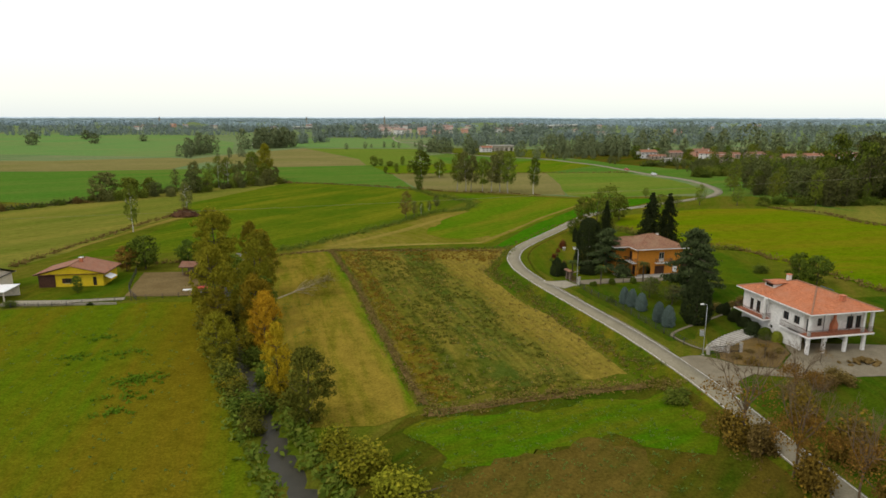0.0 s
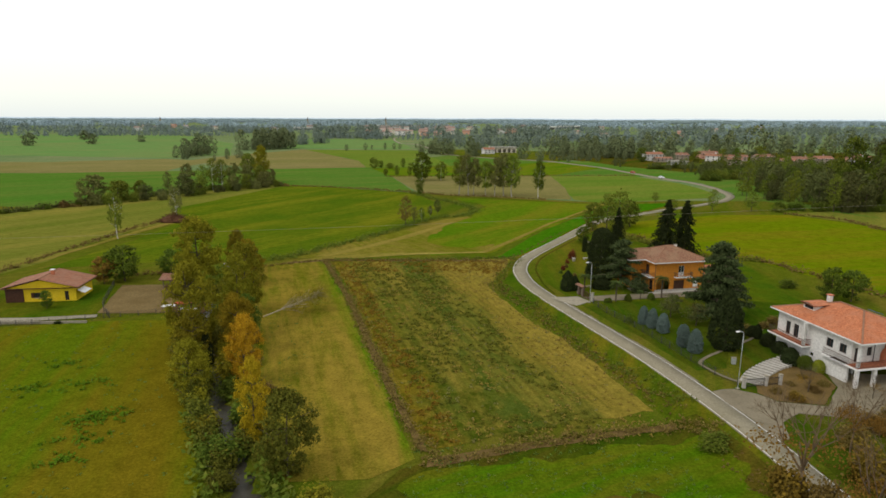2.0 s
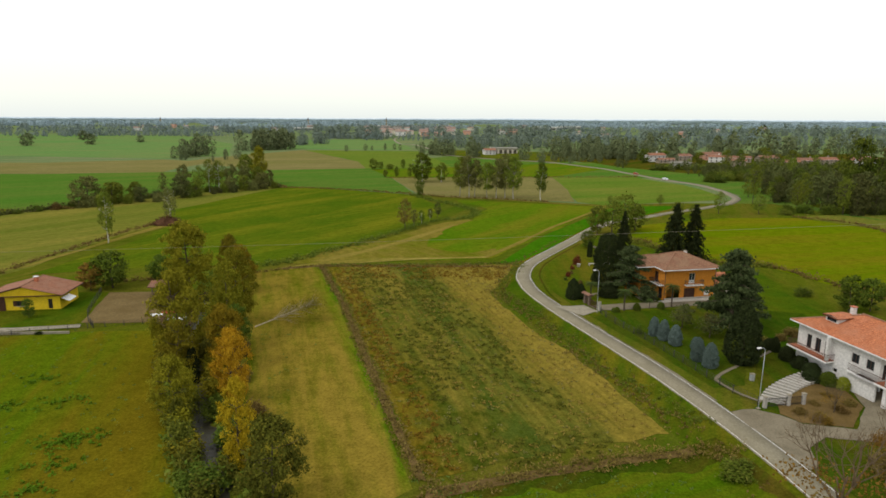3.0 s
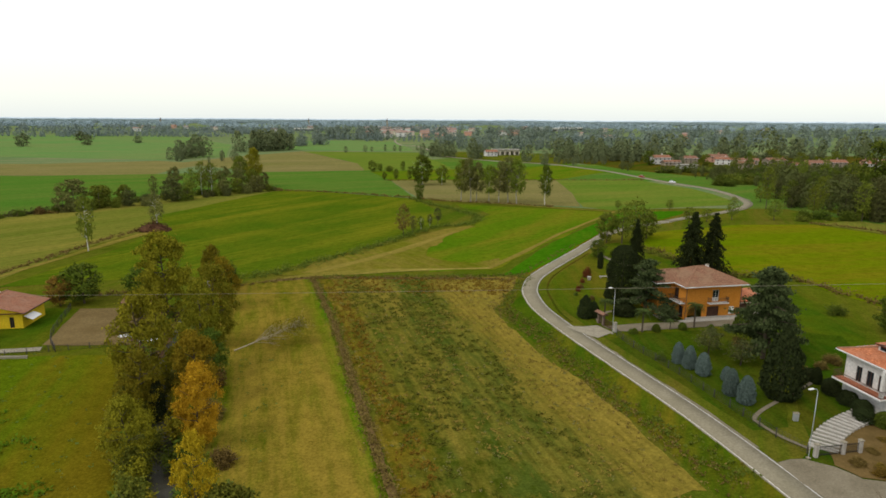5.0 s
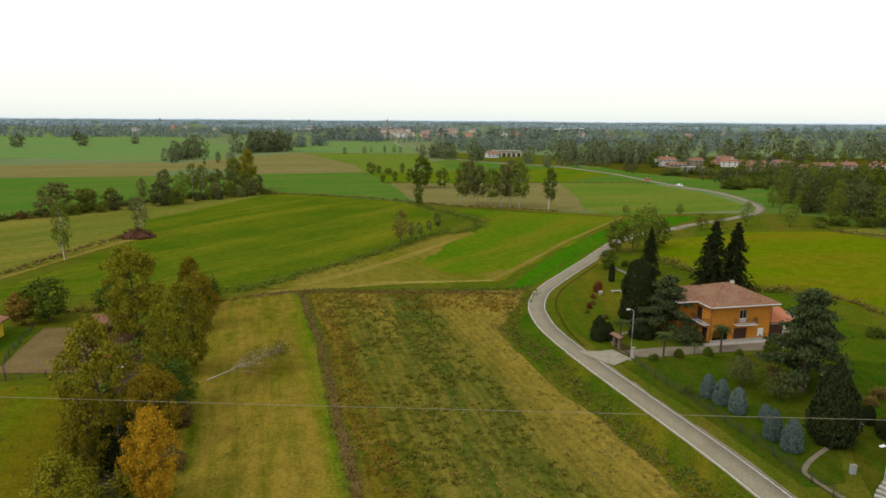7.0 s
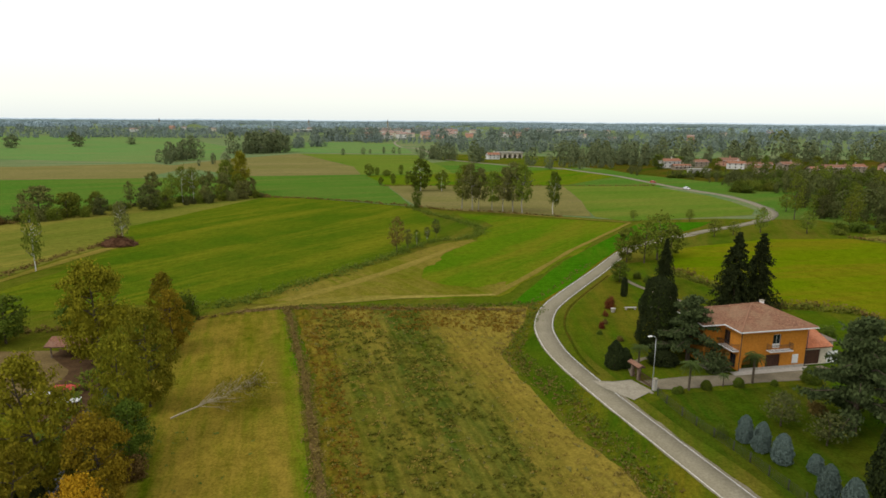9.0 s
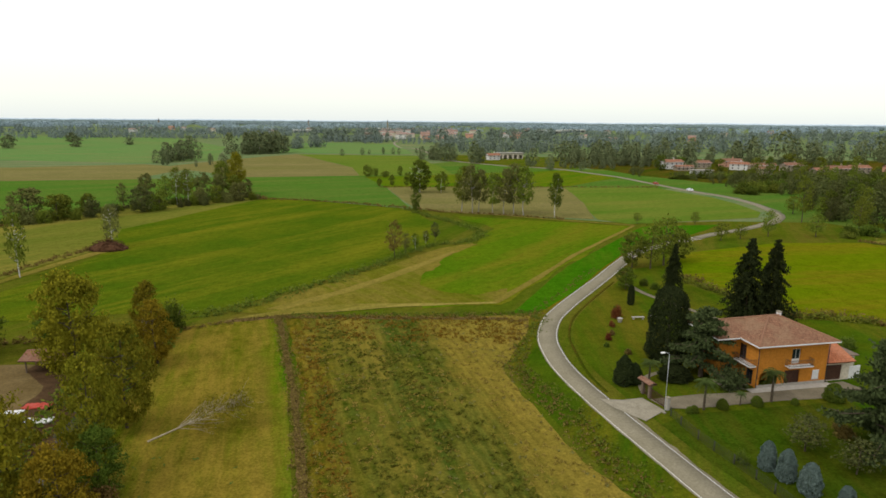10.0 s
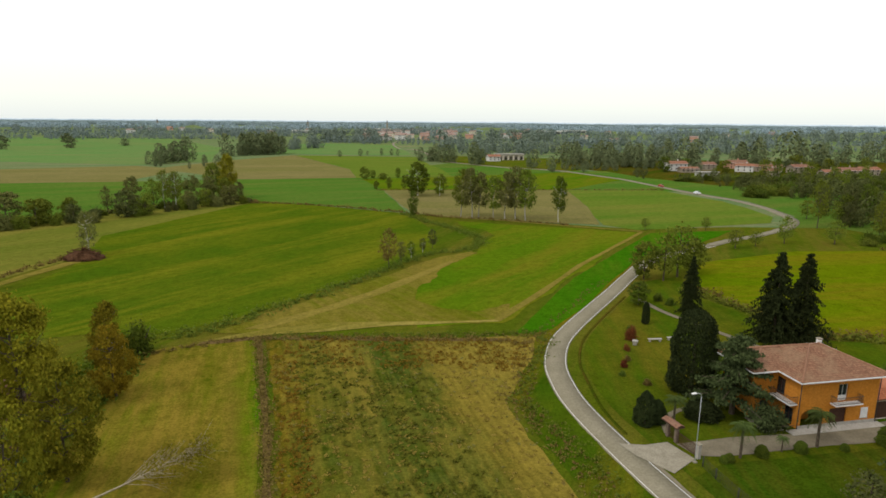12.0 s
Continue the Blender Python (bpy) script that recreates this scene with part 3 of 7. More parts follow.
def along_road(y0, y1, off, n=10):
    return [(road_x(y) + off, y) for y in np.linspace(y0, y1, n)]


WEST_DITCH = [(-3.6, 78.5), (-8.8, 93.5), (-14.6, 111.5), (-23.4, 139), (-30, 157), (-35.5, 172)]

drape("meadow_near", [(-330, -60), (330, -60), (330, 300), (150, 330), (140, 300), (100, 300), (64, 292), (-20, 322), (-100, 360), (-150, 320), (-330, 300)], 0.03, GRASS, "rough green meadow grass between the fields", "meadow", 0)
drape("pasture", [(-15, 30), (-12, 62), (-6, 75), (8, 80), (30, 87), (33, 80), (35, 60), (38, 20)], 0.06, SOUTH, "rough pasture with dark weeds below the ditch", "field", 0.8, 2)
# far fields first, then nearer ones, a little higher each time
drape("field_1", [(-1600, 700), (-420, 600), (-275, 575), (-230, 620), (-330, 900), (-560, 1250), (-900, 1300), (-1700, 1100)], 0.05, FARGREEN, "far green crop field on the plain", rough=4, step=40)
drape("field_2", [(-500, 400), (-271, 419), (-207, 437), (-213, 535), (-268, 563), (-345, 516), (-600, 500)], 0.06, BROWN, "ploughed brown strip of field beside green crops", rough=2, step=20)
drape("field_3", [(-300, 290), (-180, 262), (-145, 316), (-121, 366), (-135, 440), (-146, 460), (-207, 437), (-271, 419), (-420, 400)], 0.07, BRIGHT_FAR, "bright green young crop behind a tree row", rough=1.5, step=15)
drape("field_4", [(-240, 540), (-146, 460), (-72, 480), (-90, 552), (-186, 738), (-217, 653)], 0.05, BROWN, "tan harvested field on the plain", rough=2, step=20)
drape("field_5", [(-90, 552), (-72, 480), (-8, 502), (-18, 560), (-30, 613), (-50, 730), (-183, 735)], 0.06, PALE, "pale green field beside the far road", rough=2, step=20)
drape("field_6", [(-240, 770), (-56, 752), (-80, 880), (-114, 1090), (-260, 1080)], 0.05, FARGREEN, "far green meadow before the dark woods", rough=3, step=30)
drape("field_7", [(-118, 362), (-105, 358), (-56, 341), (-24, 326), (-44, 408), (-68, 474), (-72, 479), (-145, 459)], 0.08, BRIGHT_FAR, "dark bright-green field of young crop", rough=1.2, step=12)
drape("field_8", [(-47, 408), (45, 418), (58, 420), (107, 488), (80, 548), (-8, 498), (-68, 474)], 0.07, CLOVER, "yellow-green strip of field behind a poplar row", rough=1.5, step=15)
drape("field_9", [(-22, 323), (6, 309), (52, 300.5), (57, 350), (58, 420), (45, 418), (-44, 408)], 0.09, BROWN, "brown harvested field below the poplar row", rough=1.2, step=10)
drape("field_10", [(53, 300), (63, 290), (120, 310), (129, 326), (130, 355), (128, 378), (121, 396), (113, 424), (58, 419)], 0.08, PALE, "light green field inside the road's bend", rough=1.0, step=10)
drape("field_11", [(160, 245), (150, 330), (155, 390), (130, 470), (110, 510), (125, 470), (135, 424), (143, 390), (146, 350), (142, 330), (137, 310)], 0.07, BRIGHT_FAR, "bright green verge beyond the far road", rough=1.0, step=10)
drape("field_21", [(78, 560), (100, 520), (118, 478), (126, 440), (138, 425), (156, 428), (152, 452), (132, 480), (112, 560)], 0.06, BRIGHT_FAR, "green verge below the wood beyond the far road", rough=1.0, step=10)
drape("field_24", [(128, 505), (160, 455), (200, 440), (330, 430), (430, 520), (430, 720), (120, 720), (88, 610)], 0.05, SOUTH, "rough green gardens round the village houses", "gardens", rough=1.0, step=10)
drape("field_25", [(118, 300), (330, 300), (330, 440), (200, 441), (160, 456), (128, 506), (98, 545), (112, 470), (128, 420), (142, 380), (140, 330)], 0.045, BRIGHT_FAR, "green grass below the wood slope", rough=1.0, step=10)
drape("field_26", [(-75, 480), (-46, 404), (60, 414), (121, 420), (108, 490), (60, 570), (-10, 640), (-60, 560)], 0.045, BRIGHT_FAR, "green strips of field beside the far road", rough=1.0, step=10)
drape("field_27", [(-20, 645), (60, 578), (88, 560), (120, 600), (112, 722), (-40, 765)], 0.045, GRASS, "grass round the farm shed", rough=1.0, step=10)
drape("field_12", [(-230, 120), (-113, 140), (-108, 168), (-110, 190), (-110, 208), (-107, 226), (-115, 262), (-97, 346), (-114, 355), (-134, 330), (-150, 300), (-163, 276), (-178, 250), (-230, 190)], 0.07, OLIVE, "olive yellow mown meadow beside a hedge", rough=1.0, step=8)
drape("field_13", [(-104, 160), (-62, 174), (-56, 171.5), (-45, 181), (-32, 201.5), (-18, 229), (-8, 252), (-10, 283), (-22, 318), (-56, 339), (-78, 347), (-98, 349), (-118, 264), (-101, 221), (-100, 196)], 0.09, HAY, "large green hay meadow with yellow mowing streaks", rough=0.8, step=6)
drape("field_14", [(-8, 180), (7.6, 183.5), (26, 217), (62, 285), (8, 302), (-4, 306), (11, 275), (3, 247), (-15.5, 213)], 0.08, CLOVER, "green clover meadow between two farm tracks", rough=2.2, step=4)
drape("field_15", [(10, 177.5), (17, 178), (24, 189.5), (38, 217), (46, 233), (58, 249), (76, 266), (98, 292), (66, 284), (28, 219)], 0.07, BRIGHT, "bright green grass strip between track and road", rough=0.6, step=5)
drape("field_16", [(58, 188), (63, 175), (77, 172), (92, 128), (150, 90), (260, 80), (200, 215), (146, 212), (129, 257), (100, 254), (64, 233), (55, 214), (52, 203)], 0.07, LIME, "yellow-green crop field behind the gardens", rough=0.8, step=6)
drape("field_17", [(131, 259), (148, 214), (200, 217), (330, 210), (330, 290), (158, 274)], 0.06, OLIVE, "olive field beside dense woods", rough=1.0, step=10)
drape("field_18", [(-140, 20), *along_stream(40, 124, -4.2, 12), (-56, 122.5), (-67, 121.6), (-78, 118.5), (-88.6, 116), (-140, 104)], 0.07, WESTFIELD, "wide green and brown meadow beside the stream", rough=0.5, step=3)
drape("field_19", [*along_stream(72, 165, 5.0, 12), (-49, 167.5), (-36.5, 171.5), (-31, 157), (-24.4, 139), (-15.6, 111.5), (-9.8, 93.5), (-4.6, 77), (-9, 73)], 0.07, STRIP, "mown tan and green strip of field by the stream", rough=0.6, step=3)
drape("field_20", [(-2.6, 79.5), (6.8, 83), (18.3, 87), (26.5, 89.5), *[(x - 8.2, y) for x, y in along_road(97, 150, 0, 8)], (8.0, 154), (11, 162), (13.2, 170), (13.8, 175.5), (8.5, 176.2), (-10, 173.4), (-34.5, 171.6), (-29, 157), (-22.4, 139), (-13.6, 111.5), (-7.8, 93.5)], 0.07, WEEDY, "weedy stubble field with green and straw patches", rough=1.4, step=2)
drape("field_22", [(-6, 72.5), (-2, 75), (8, 77), (18, 80), (30, 83), (32, 76), (30, 68), (20, 70.5), (10, 67), (0, 63)], 0.09, SOUTHGREEN, "bright green grass below the ditch", rough=2.2, step=1.2)
drape("field_23", [(-2, 58), (2, 63), (12, 68.5), (19, 71), (23, 67), (22, 60), (14, 52), (2, 50)], 0.1, SOUTHBROWN, "reddish bare earth with sparse weeds", rough=2.6, step=1.2)

# dark soil of the ditches
def soil_strip(name, pts, half, label):
    left = [(x - half, y + half * 0.35) for x, y in pts]
    right = [(x + half, y - half * 0.35) for x, y in pts]
    drape(name, left + right[::-1], 0.11, EARTH, label, "ditch", 0.35, 1.5)


soil_strip("ditch_1", WEST_DITCH, 0.55, "dark brown soil of a field ditch")
drape("ditch_2", [(-3, 76.8), (6.5, 80.1), (17, 83.4), (27, 86), (27.4, 84.6), (17, 81.8), (6.5, 78.5), (-3, 75.2)], 0.1, EARTH, "dark brown soil of the southern ditch", "ditch", 0.4, 1.5)
drape("ditch_3", [(-45, 168.2), (-35.5, 171.6), (-23, 172.4), (-10, 172.4), (9, 173.2), (9, 174.8), (-10, 174), (-23, 174), (-35.5, 173.2), (-45, 169.6)], 0.1, EARTH, "dark brown soil along the farm track", "ditch", 0.4, 1.5)

# farm tracks
drape("track_6", [(-46, 173.5), (-38, 188), (-28, 203), (-19, 217), (-13, 229), (-6, 240), (3, 250), (5, 246), (-3, 233), (-7, 217), (-10, 206), (-9.5, 198), (-5, 192.5), (3, 190), (11, 196), (7.5, 184.5), (-14, 181), (-34, 174.6)], 0.1, DRYGRASS, "worn tan grass between ditch and meadow", "track", 1.4, 2)
drape("track_1", [(-46, 169.5), (-34.8, 173.6), (-13.4, 180.2), (7.6, 184), (7.6, 185.4), (-4, 183.4), (-14, 182.5), (-24, 181.5), (-36, 177)], 0.12, PALEDIRT, "pale dirt farm track along the stubble field", "track", 0.5, 3)
drape("track_2", [(7.6, 184), (18, 203), (32.6, 232.5), (64.4, 286.2), (63.2, 287), (31.5, 233.3), (17, 204.6), (6.6, 185.6)], 0.13, DIRT, "straight tan dirt track through grass", "track", 0.3, 4)
drape("track_3", [(64, 285.8), (64, 288.2), (39.4, 297.8), (18.2, 307), (-9.4, 315.5), (-9.4, 313.6), (18.2, 305.4), (39.4, 296)], 0.13, DIRT, "pale dirt track below the brown field", "track", 0.3, 6)
drape("track_4", [(-40, 177), (-28, 192), (-20, 204), (-13, 217), (-3, 236), (-2, 234.5), (-11, 215), (-17.5, 202), (-25, 190.5), (-36, 176.6)], 0.13, DIRT, "pale worn wheel track beside the ditch", "track", 0.5, 2)
drape("track_5", [(-109, 200), (-108, 212), (-106, 226), (-100, 232), (-103, 225), (-105, 208), (-107, 190), (-111, 160)], 0.12, DIRT, "dry dirt edge along the meadow", "track", 0.5, 4)

# road with its edge lines; the far stretch lies on the flat
road = part("road", ribbon(ROAD_LINE, -1.78, 1.78, 0.10, thick=0.35), ASPHALT)
tagged(road, "narrow grey asphalt country road with worn edges", "road", kind="structure")
far_line = curve_points(FAR_ROAD, 5.0)
tagged(part("road_3", ribbon(curve_points(LANE, 4.0), -1.5, 1.5, 0.26, thick=0.3), ASPHALT), "narrow pale lane joining the far road", "road", kind="structure")
fr = part("road_2", ribbon(far_line, -1.9, 1.9, 0.28, thick=0.4), ASPHALT)
tagged(fr, "far grey country road winding across the fields", "road", kind="structure")
for side, nm in ((-1, "edge_line"), (1, "edge_line")):
    tagged(part(nm, ribbon(ROAD_LINE, side * 1.58 - 0.045, side * 1.58 + 0.045, 0.106), PAINT, road), "white painted edge line, worn")
drape("verge_west", [*along_road(30, 222, -1.8, 60), *along_road(222, 30, -7.4, 60)], 0.05, VERGE, "grassy road verge with dry brown tufts", "verge", 0.35, 1.5)
drape("verge_east", [*along_road(30, 222, 4.6, 60), *along_road(222, 30, 1.8, 60)], 0.05, GRASS, "grassy road verge beside the fence", "verge", 0.3, 1.5)
drape("road_shoulder", [*along_road(96, 133, 1.8, 14), *along_road(133, 96, 2.25, 14)], 0.085, GRAVEL, "gravel shoulder of the road", "shoulder", 0.3, 1.0)
drape("garden_ground_1", [*along_road(100, 212, 4.4, 30), (54, 218), (50, 203), (56, 187), (62, 174), (75, 172), (74, 140), (62, 122), (48, 118), (40, 101)], 0.07, LAWN, "mown green garden lawn", "lawn", 0.3, 2)
drape("garden_ground_3", [*along_road(100, 130, 4.4, 12), (29, 132.6), (40.5, 135.6), (52, 137.6), (66, 134), (62, 122), (48, 118), (40, 101)], 0.085, SHADYLAWN, "lawn between the two gardens, its shade in the green", "lawn", 0.5, 2)
drape("garden_ground_2", [*along_road(60, 92, 3.0, 10), (40, 96), (48, 118), (62, 122), (92, 128), (100, 100), (90, 60)], 0.06, SHADYLAWN, "lawn round the white house, its shade in the green", "lawn", 0.4, 2)
drape("court", [*along_road(80, 92.8, 1.76, 8), (36.3, 93.6), (38.0, 93.8), (40.3, 92.3), (42, 90.0), (46, 89.4), (47.7, 89.0), (52.4, 94.8), (53.8, 100), (72, 99), (78, 92), (63, 87.2), (51, 85.6), (46, 86.4), (43, 87), (39.8, 84.5), (38.6, 80.5)], 0.11, GRAVEL, "pale gravel forecourt of the white house", "forecourt", 0.25, 1.2)
drape("drive", [(25.5, 137), (27, 134.6), (30, 134.4), (40.5, 136.9), (52, 139.2), (57, 141.5), (55.5, 144.5), (47, 142), (40.5, 140), (34, 139.2)], 0.11, GRAVEL, "gravel drive before the orange house", "drive", 0.2, 1.2)
drape("apron", [(18.9, 136.8), (20.2, 134.2), (23.3, 130.8), (26.6, 133.8), (24.7, 137.4), (21.8, 136.6)], 0.13, CONCRETE, "pale concrete apron before the gate", "apron", 0.0)
drape("garden_bed", [(44.1, 97.6), (47, 100.2), (50.4, 102.4), (53.4, 101.6), (52.2, 95), (47.6, 89.4), (46, 89.8), (42, 90.4), (40.6, 92.6), (41.6, 95)], 0.14, EARTH, "brown planting bed beside the steps", "flower bed", 0.3, 1.0)
drape("hen_yard", [(-70, 126), (-55, 127), (-54, 133), (-57, 147), (-76, 146)], 0.1, YARD, "bare tan hen yard behind the fence", "yard", 0.5, 2)
drape("hen_yard_earth", [(-66, 143.5), (-67, 148), (-52, 149), (-49, 132), (-46, 120.5), (-54, 123), (-57, 130), (-60, 139)], 0.12, DARKEARTH, "dark red-brown trodden earth", "yard", 1.4, 1.5)
drape("house_lawn", [(-93, 121.5), (-80, 122), (-68.5, 124.5), (-76, 146), (-95, 146)], 0.09, LAWN, "green lawn of the yellow house", "lawn", 0.3, 2)

stream = part("stream", ribbon(STREAM_LINE, -2.0, 2.0, 0.0, lambda x, y: -0.75), WATER)
tagged(stream, "narrow dark stream between overgrown banks", "stream", kind="structure")


# wandering garden path of the white house and pale path behind the thuja
PATH_1 = [Vector(p) for p in ((53.2, 118.3), (50.1, 114.4), (46, 111), (42.4, 108.2), (38.5, 105), (36.6, 102.6), (37.0, 100.8), (38.2, 98.0), (39.8, 95.9))]
tagged(part("garden_path", ribbon(curve_points(PATH_1, 1.0), -0.27, 0.27, 0.13), GRAVEL), "narrow pale garden path winding down the lawn", "path", kind="structure")
PATH_2 = [Vector(p) for p in ((38.0, 197), (40.0, 189), (44, 181), (49, 172), (54, 163))]
tagged(part("garden_path_2", ribbon(curve_points(PATH_2, 1.0), -0.6, 0.6, 0.13), GRAVEL), "pale gravel path behind the conifers", "path", kind="structure")
PATH_3 = [Vector(p) for p in ((25.4, 139.5), (26, 142.5), (28.5, 145.5), (33, 147.5))]
tagged(part("garden_path_3", ribbon(curve_points(PATH_3, 1.0), -0.4, 0.4, 0.13), GRAVEL), "pale garden path from the gate", "path", kind="structure")


# ---------------------------------------------------------------- plants: unit-sized meshes (height 1, width 1)
def broadleaf(seed, n_clumps, per_clump, leaf, bottom=0.25, power=0.7, clump=0.1, gaps=0.0):
    """Trunk with limbs, and a crown of leaf sprays in clumps round the limbs' ends."""
    rng = np.random.default_rng(seed)
    bend = rng.normal(0, 0.02, 2)
    zt = np.linspace(0, 0.9, 7)
    trunk = np.stack([bend[0] * np.sin(zt * 5), bend[1] * np.sin(zt * 4 + 1), zt], axis=1)
    branches = [(trunk, 0.022, 0.004)]
    ends = []
    for i in range(14):
        s = rng.uniform(bottom * 0.8, 0.8)
        a = i * 2.4 + rng.uniform(-0.5, 0.5)
        f = (s - bottom * 0.6) / (1 - bottom * 0.6)
        reach = 0.5 * max(0.12, math.sin(math.pi * min(0.97, max(0.05, f * 0.9 + 0.08))) ** power) * rng.uniform(0.6, 0.95)
        rise = rng.uniform(0.06, 0.2)
        p0 = np.array([np.interp(s, zt, trunk[:, 0]), np.interp(s, zt, trunk[:, 1]), s])
        p2 = p0 + (math.cos(a) * reach, math.sin(a) * reach, rise)
        p1 = (p0 + p2) / 2 + (0, 0, -0.02)
        branches.append((np.stack([p0, p1, p0 + (p2 - p0) * 0.85]), 0.006, 0.0015))
        ends += [p2, p1]
    C = []
    while len(C) < n_clumps:
        s = rng.uniform(bottom, 1.0)
        f = (s - bottom) / (1 - bottom)
        r = 0.5 * math.sin(math.pi * min(0.985, f * 0.88 + 0.09)) ** power
        a = rng.uniform(0, 2 * math.pi)
        lump = 0.78 + 0.35 * noise.noise((math.cos(a) * 1.4 + seed, math.sin(a) * 1.4, s * 4.0))
        rr = r * lump * math.sqrt(rng.uniform(0.15, 1.0))
        if gaps and noise.noise((math.cos(a) * rr * 9 + seed * 3, math.sin(a) * rr * 9, s * 8)) > 0.45 - gaps:
            continue
        C.append((math.cos(a) * rr, math.sin(a) * rr, s - 0.03))
    C = np.array(C)
    spread = rng.normal(size=(len(C), per_clump, 3)) * np.array([clump, clump, clump * 0.6])[None, None]
    pts = (C[:, None] + spread).reshape(-1, 3)
    pts[:, 2] = np.clip(pts[:, 2], bottom * 0.5, 1.02)
    axis = np.stack([0 * C[:, 0], 0 * C[:, 1], 0.35 + 0.3 * C[:, 2]], axis=1)
    out = (unit(spread) + 0.9 * unit(C - axis)[:, None] + np.array([0, 0, 0.25])).reshape(-1, 3)
    return tubes(branches, 6), leaves(pts, leaf, rng, 1.4, out=out)


def conifer(seed, tiers, boughs, per_bough, leaf, bottom=0.05, spike=1.0, droop=0.5):
    rng = np.random.default_rng(seed)
    pts = []
    for k in range(tiers):
        f = k / (tiers - 1)
        z = bottom + (0.985 - bottom) * f ** 0.92
        r = 0.5 * (1 - f) ** spike * rng.uniform(0.84, 1.05) + 0.012
        for b in range(max(4, int(boughs * (1 - 0.6 * f)))):
            a = rng.uniform(0, 2 * math.pi)
            rb = r * rng.uniform(0.45, 1.28)
            t = rng.uniform(0.1, 1.0, per_bough) ** 0.7
            p = np.stack([np.cos(a) * rb * t, np.sin(a) * rb * t, z - rb * t ** 1.6 * 0.28 * droop + np.zeros(per_bough)], axis=1)
            pts.append(p + rng.normal(size=p.shape) * np.array([0.017, 0.017, 0.006]))
    pts = np.concatenate(pts)
    trunk = np.array([(0, 0, 0), (0, 0, 0.5), (0, 0, 0.97)])
    return tubes([(trunk, 0.028, 0.003)], 7), leaves(pts, leaf, rng, 1.7, 0.3)


def column(seed, n, leaf, sharp=0.35, bottom=0.0):
    """A dense clipped or columnar evergreen: sprays on the surface of a rounded column."""
    rng = np.random.default_rng(seed)
    s = rng.uniform(0, 1, n)
    r = 0.5 * np.minimum(1, (s + 0.06) * 5) ** 0.5 * (1 - s ** 3.0) ** sharp
    a = rng.uniform(0, 2 * np.pi, n)
    lump = np.array([0.88 + 0.22 * noise.noise((math.cos(q) * 2 + seed, math.sin(q) * 2, v * 6)) for q, v in zip(a, s)])
    rr = r * lump * rng.uniform(0.75, 1.04, n)
    pts = np.stack([np.cos(a) * rr, np.sin(a) * rr, bottom + s * (0.98 - bottom)], axis=1)
    trunk = np.array([(0, 0, 0), (0, 0, 0.4), (0, 0, 0.85)])
    out = np.stack([np.cos(a), np.sin(a), 0.25 + 0.8 * (s - 0.4)], axis=1)
    return tubes([(trunk, 0.05, 0.01)], 6), leaves(pts, leaf, rng, 1.6, -0.2, out=out, loose=0.8)


def cedar_form(seed, leaf):
    rng = np.random.default_rng(seed)
    branches = [(np.array([(0, 0, 0), (0.01, 0, 0.5), (0, 0.01, 0.97)]), 0.035, 0.004)]
    pts = []
    for k in range(26):
        f = k / 25
        z = 0.2 + 0.76 * f
        a = k * 2.4 + rng.uniform(-0.3, 0.3)
        reach = 0.5 * (1 - f ** 1.5 * 0.85) * rng.uniform(0.75, 1.05)
        tip = np.array([math.cos(a) * reach, math.sin(a) * reach, z + rng.uniform(-0.05, 0.03)])
        branches.append((np.stack([(0, 0, z - 0.03), tip * (0.5, 0.5, 1) + (0, 0, 0.012), tip]), 0.009, 0.002))
        t = rng.uniform(0.15, 1.0, 520)
        p = np.stack([tip[0] * t, tip[1] * t, np.full(520, z) + (tip[2] - z) * t - 0.05 * t ** 2], axis=1)
        pts.append(p + rng.normal(size=p.shape) * np.array([0.045, 0.045, 0.012]))
    return tubes(branches, 6), leaves(np.concatenate(pts), leaf, rng, 1.6, 0.35)


def bare_form(seed, twigs=5, leaf=0.03, n_leaf=260, low=0.35):
    """A half-bare tree: forking limbs, fine twigs, some withered leaves."""
    rng = np.random.default_rng(seed)
    branches, tips = [], []

    def grow(p, d, length, r, depth):
        d = d / np.linalg.norm(d)
        q = p + d * length
        m = (p + q) / 2 + rng.normal(0, 0.03, 3) * length
        branches.append((np.stack([p, m, q]), r, r * 0.6))
        if depth == 0:
            tips.append(q)
            return
        for _ in range(3 if depth > 1 else 3):
            nd = d + rng.normal(0, 0.45, 3) + (0, 0, 0.12)
            grow(q, nd, length * rng.uniform(0.6, 0.82), r * 0.55, depth - 1)

    grow(np.zeros(3), np.array([0.03, 0.0, 1.0]), 0.3, 0.02, 1)
    for _ in range(4):
        grow(np.array([0, 0, 0.28]), np.array([rng.normal(0, 0.6), rng.normal(0, 0.6), 1.0]), 0.22, 0.011, 4)
    tips = np.array(tips)
    V, F = tubes(branches, 4)
    top = V[:, 2].max()
    wide = np.abs(V[:, :2]).max() * 2
    V = V / np.array([wide, wide, top])
    tips = tips / np.array([wide, wide, top])
    pick = tips[rng.integers(0, len(tips), n_leaf)] * (0.92, 0.92, 0.8) + rng.normal(0, 0.05, (n_leaf, 3))
    pick[:, 2] = np.abs(pick[:, 2]) * (1 - low) + 0.05
    return (V, F), leaves(pick, leaf, rng, 1.4)


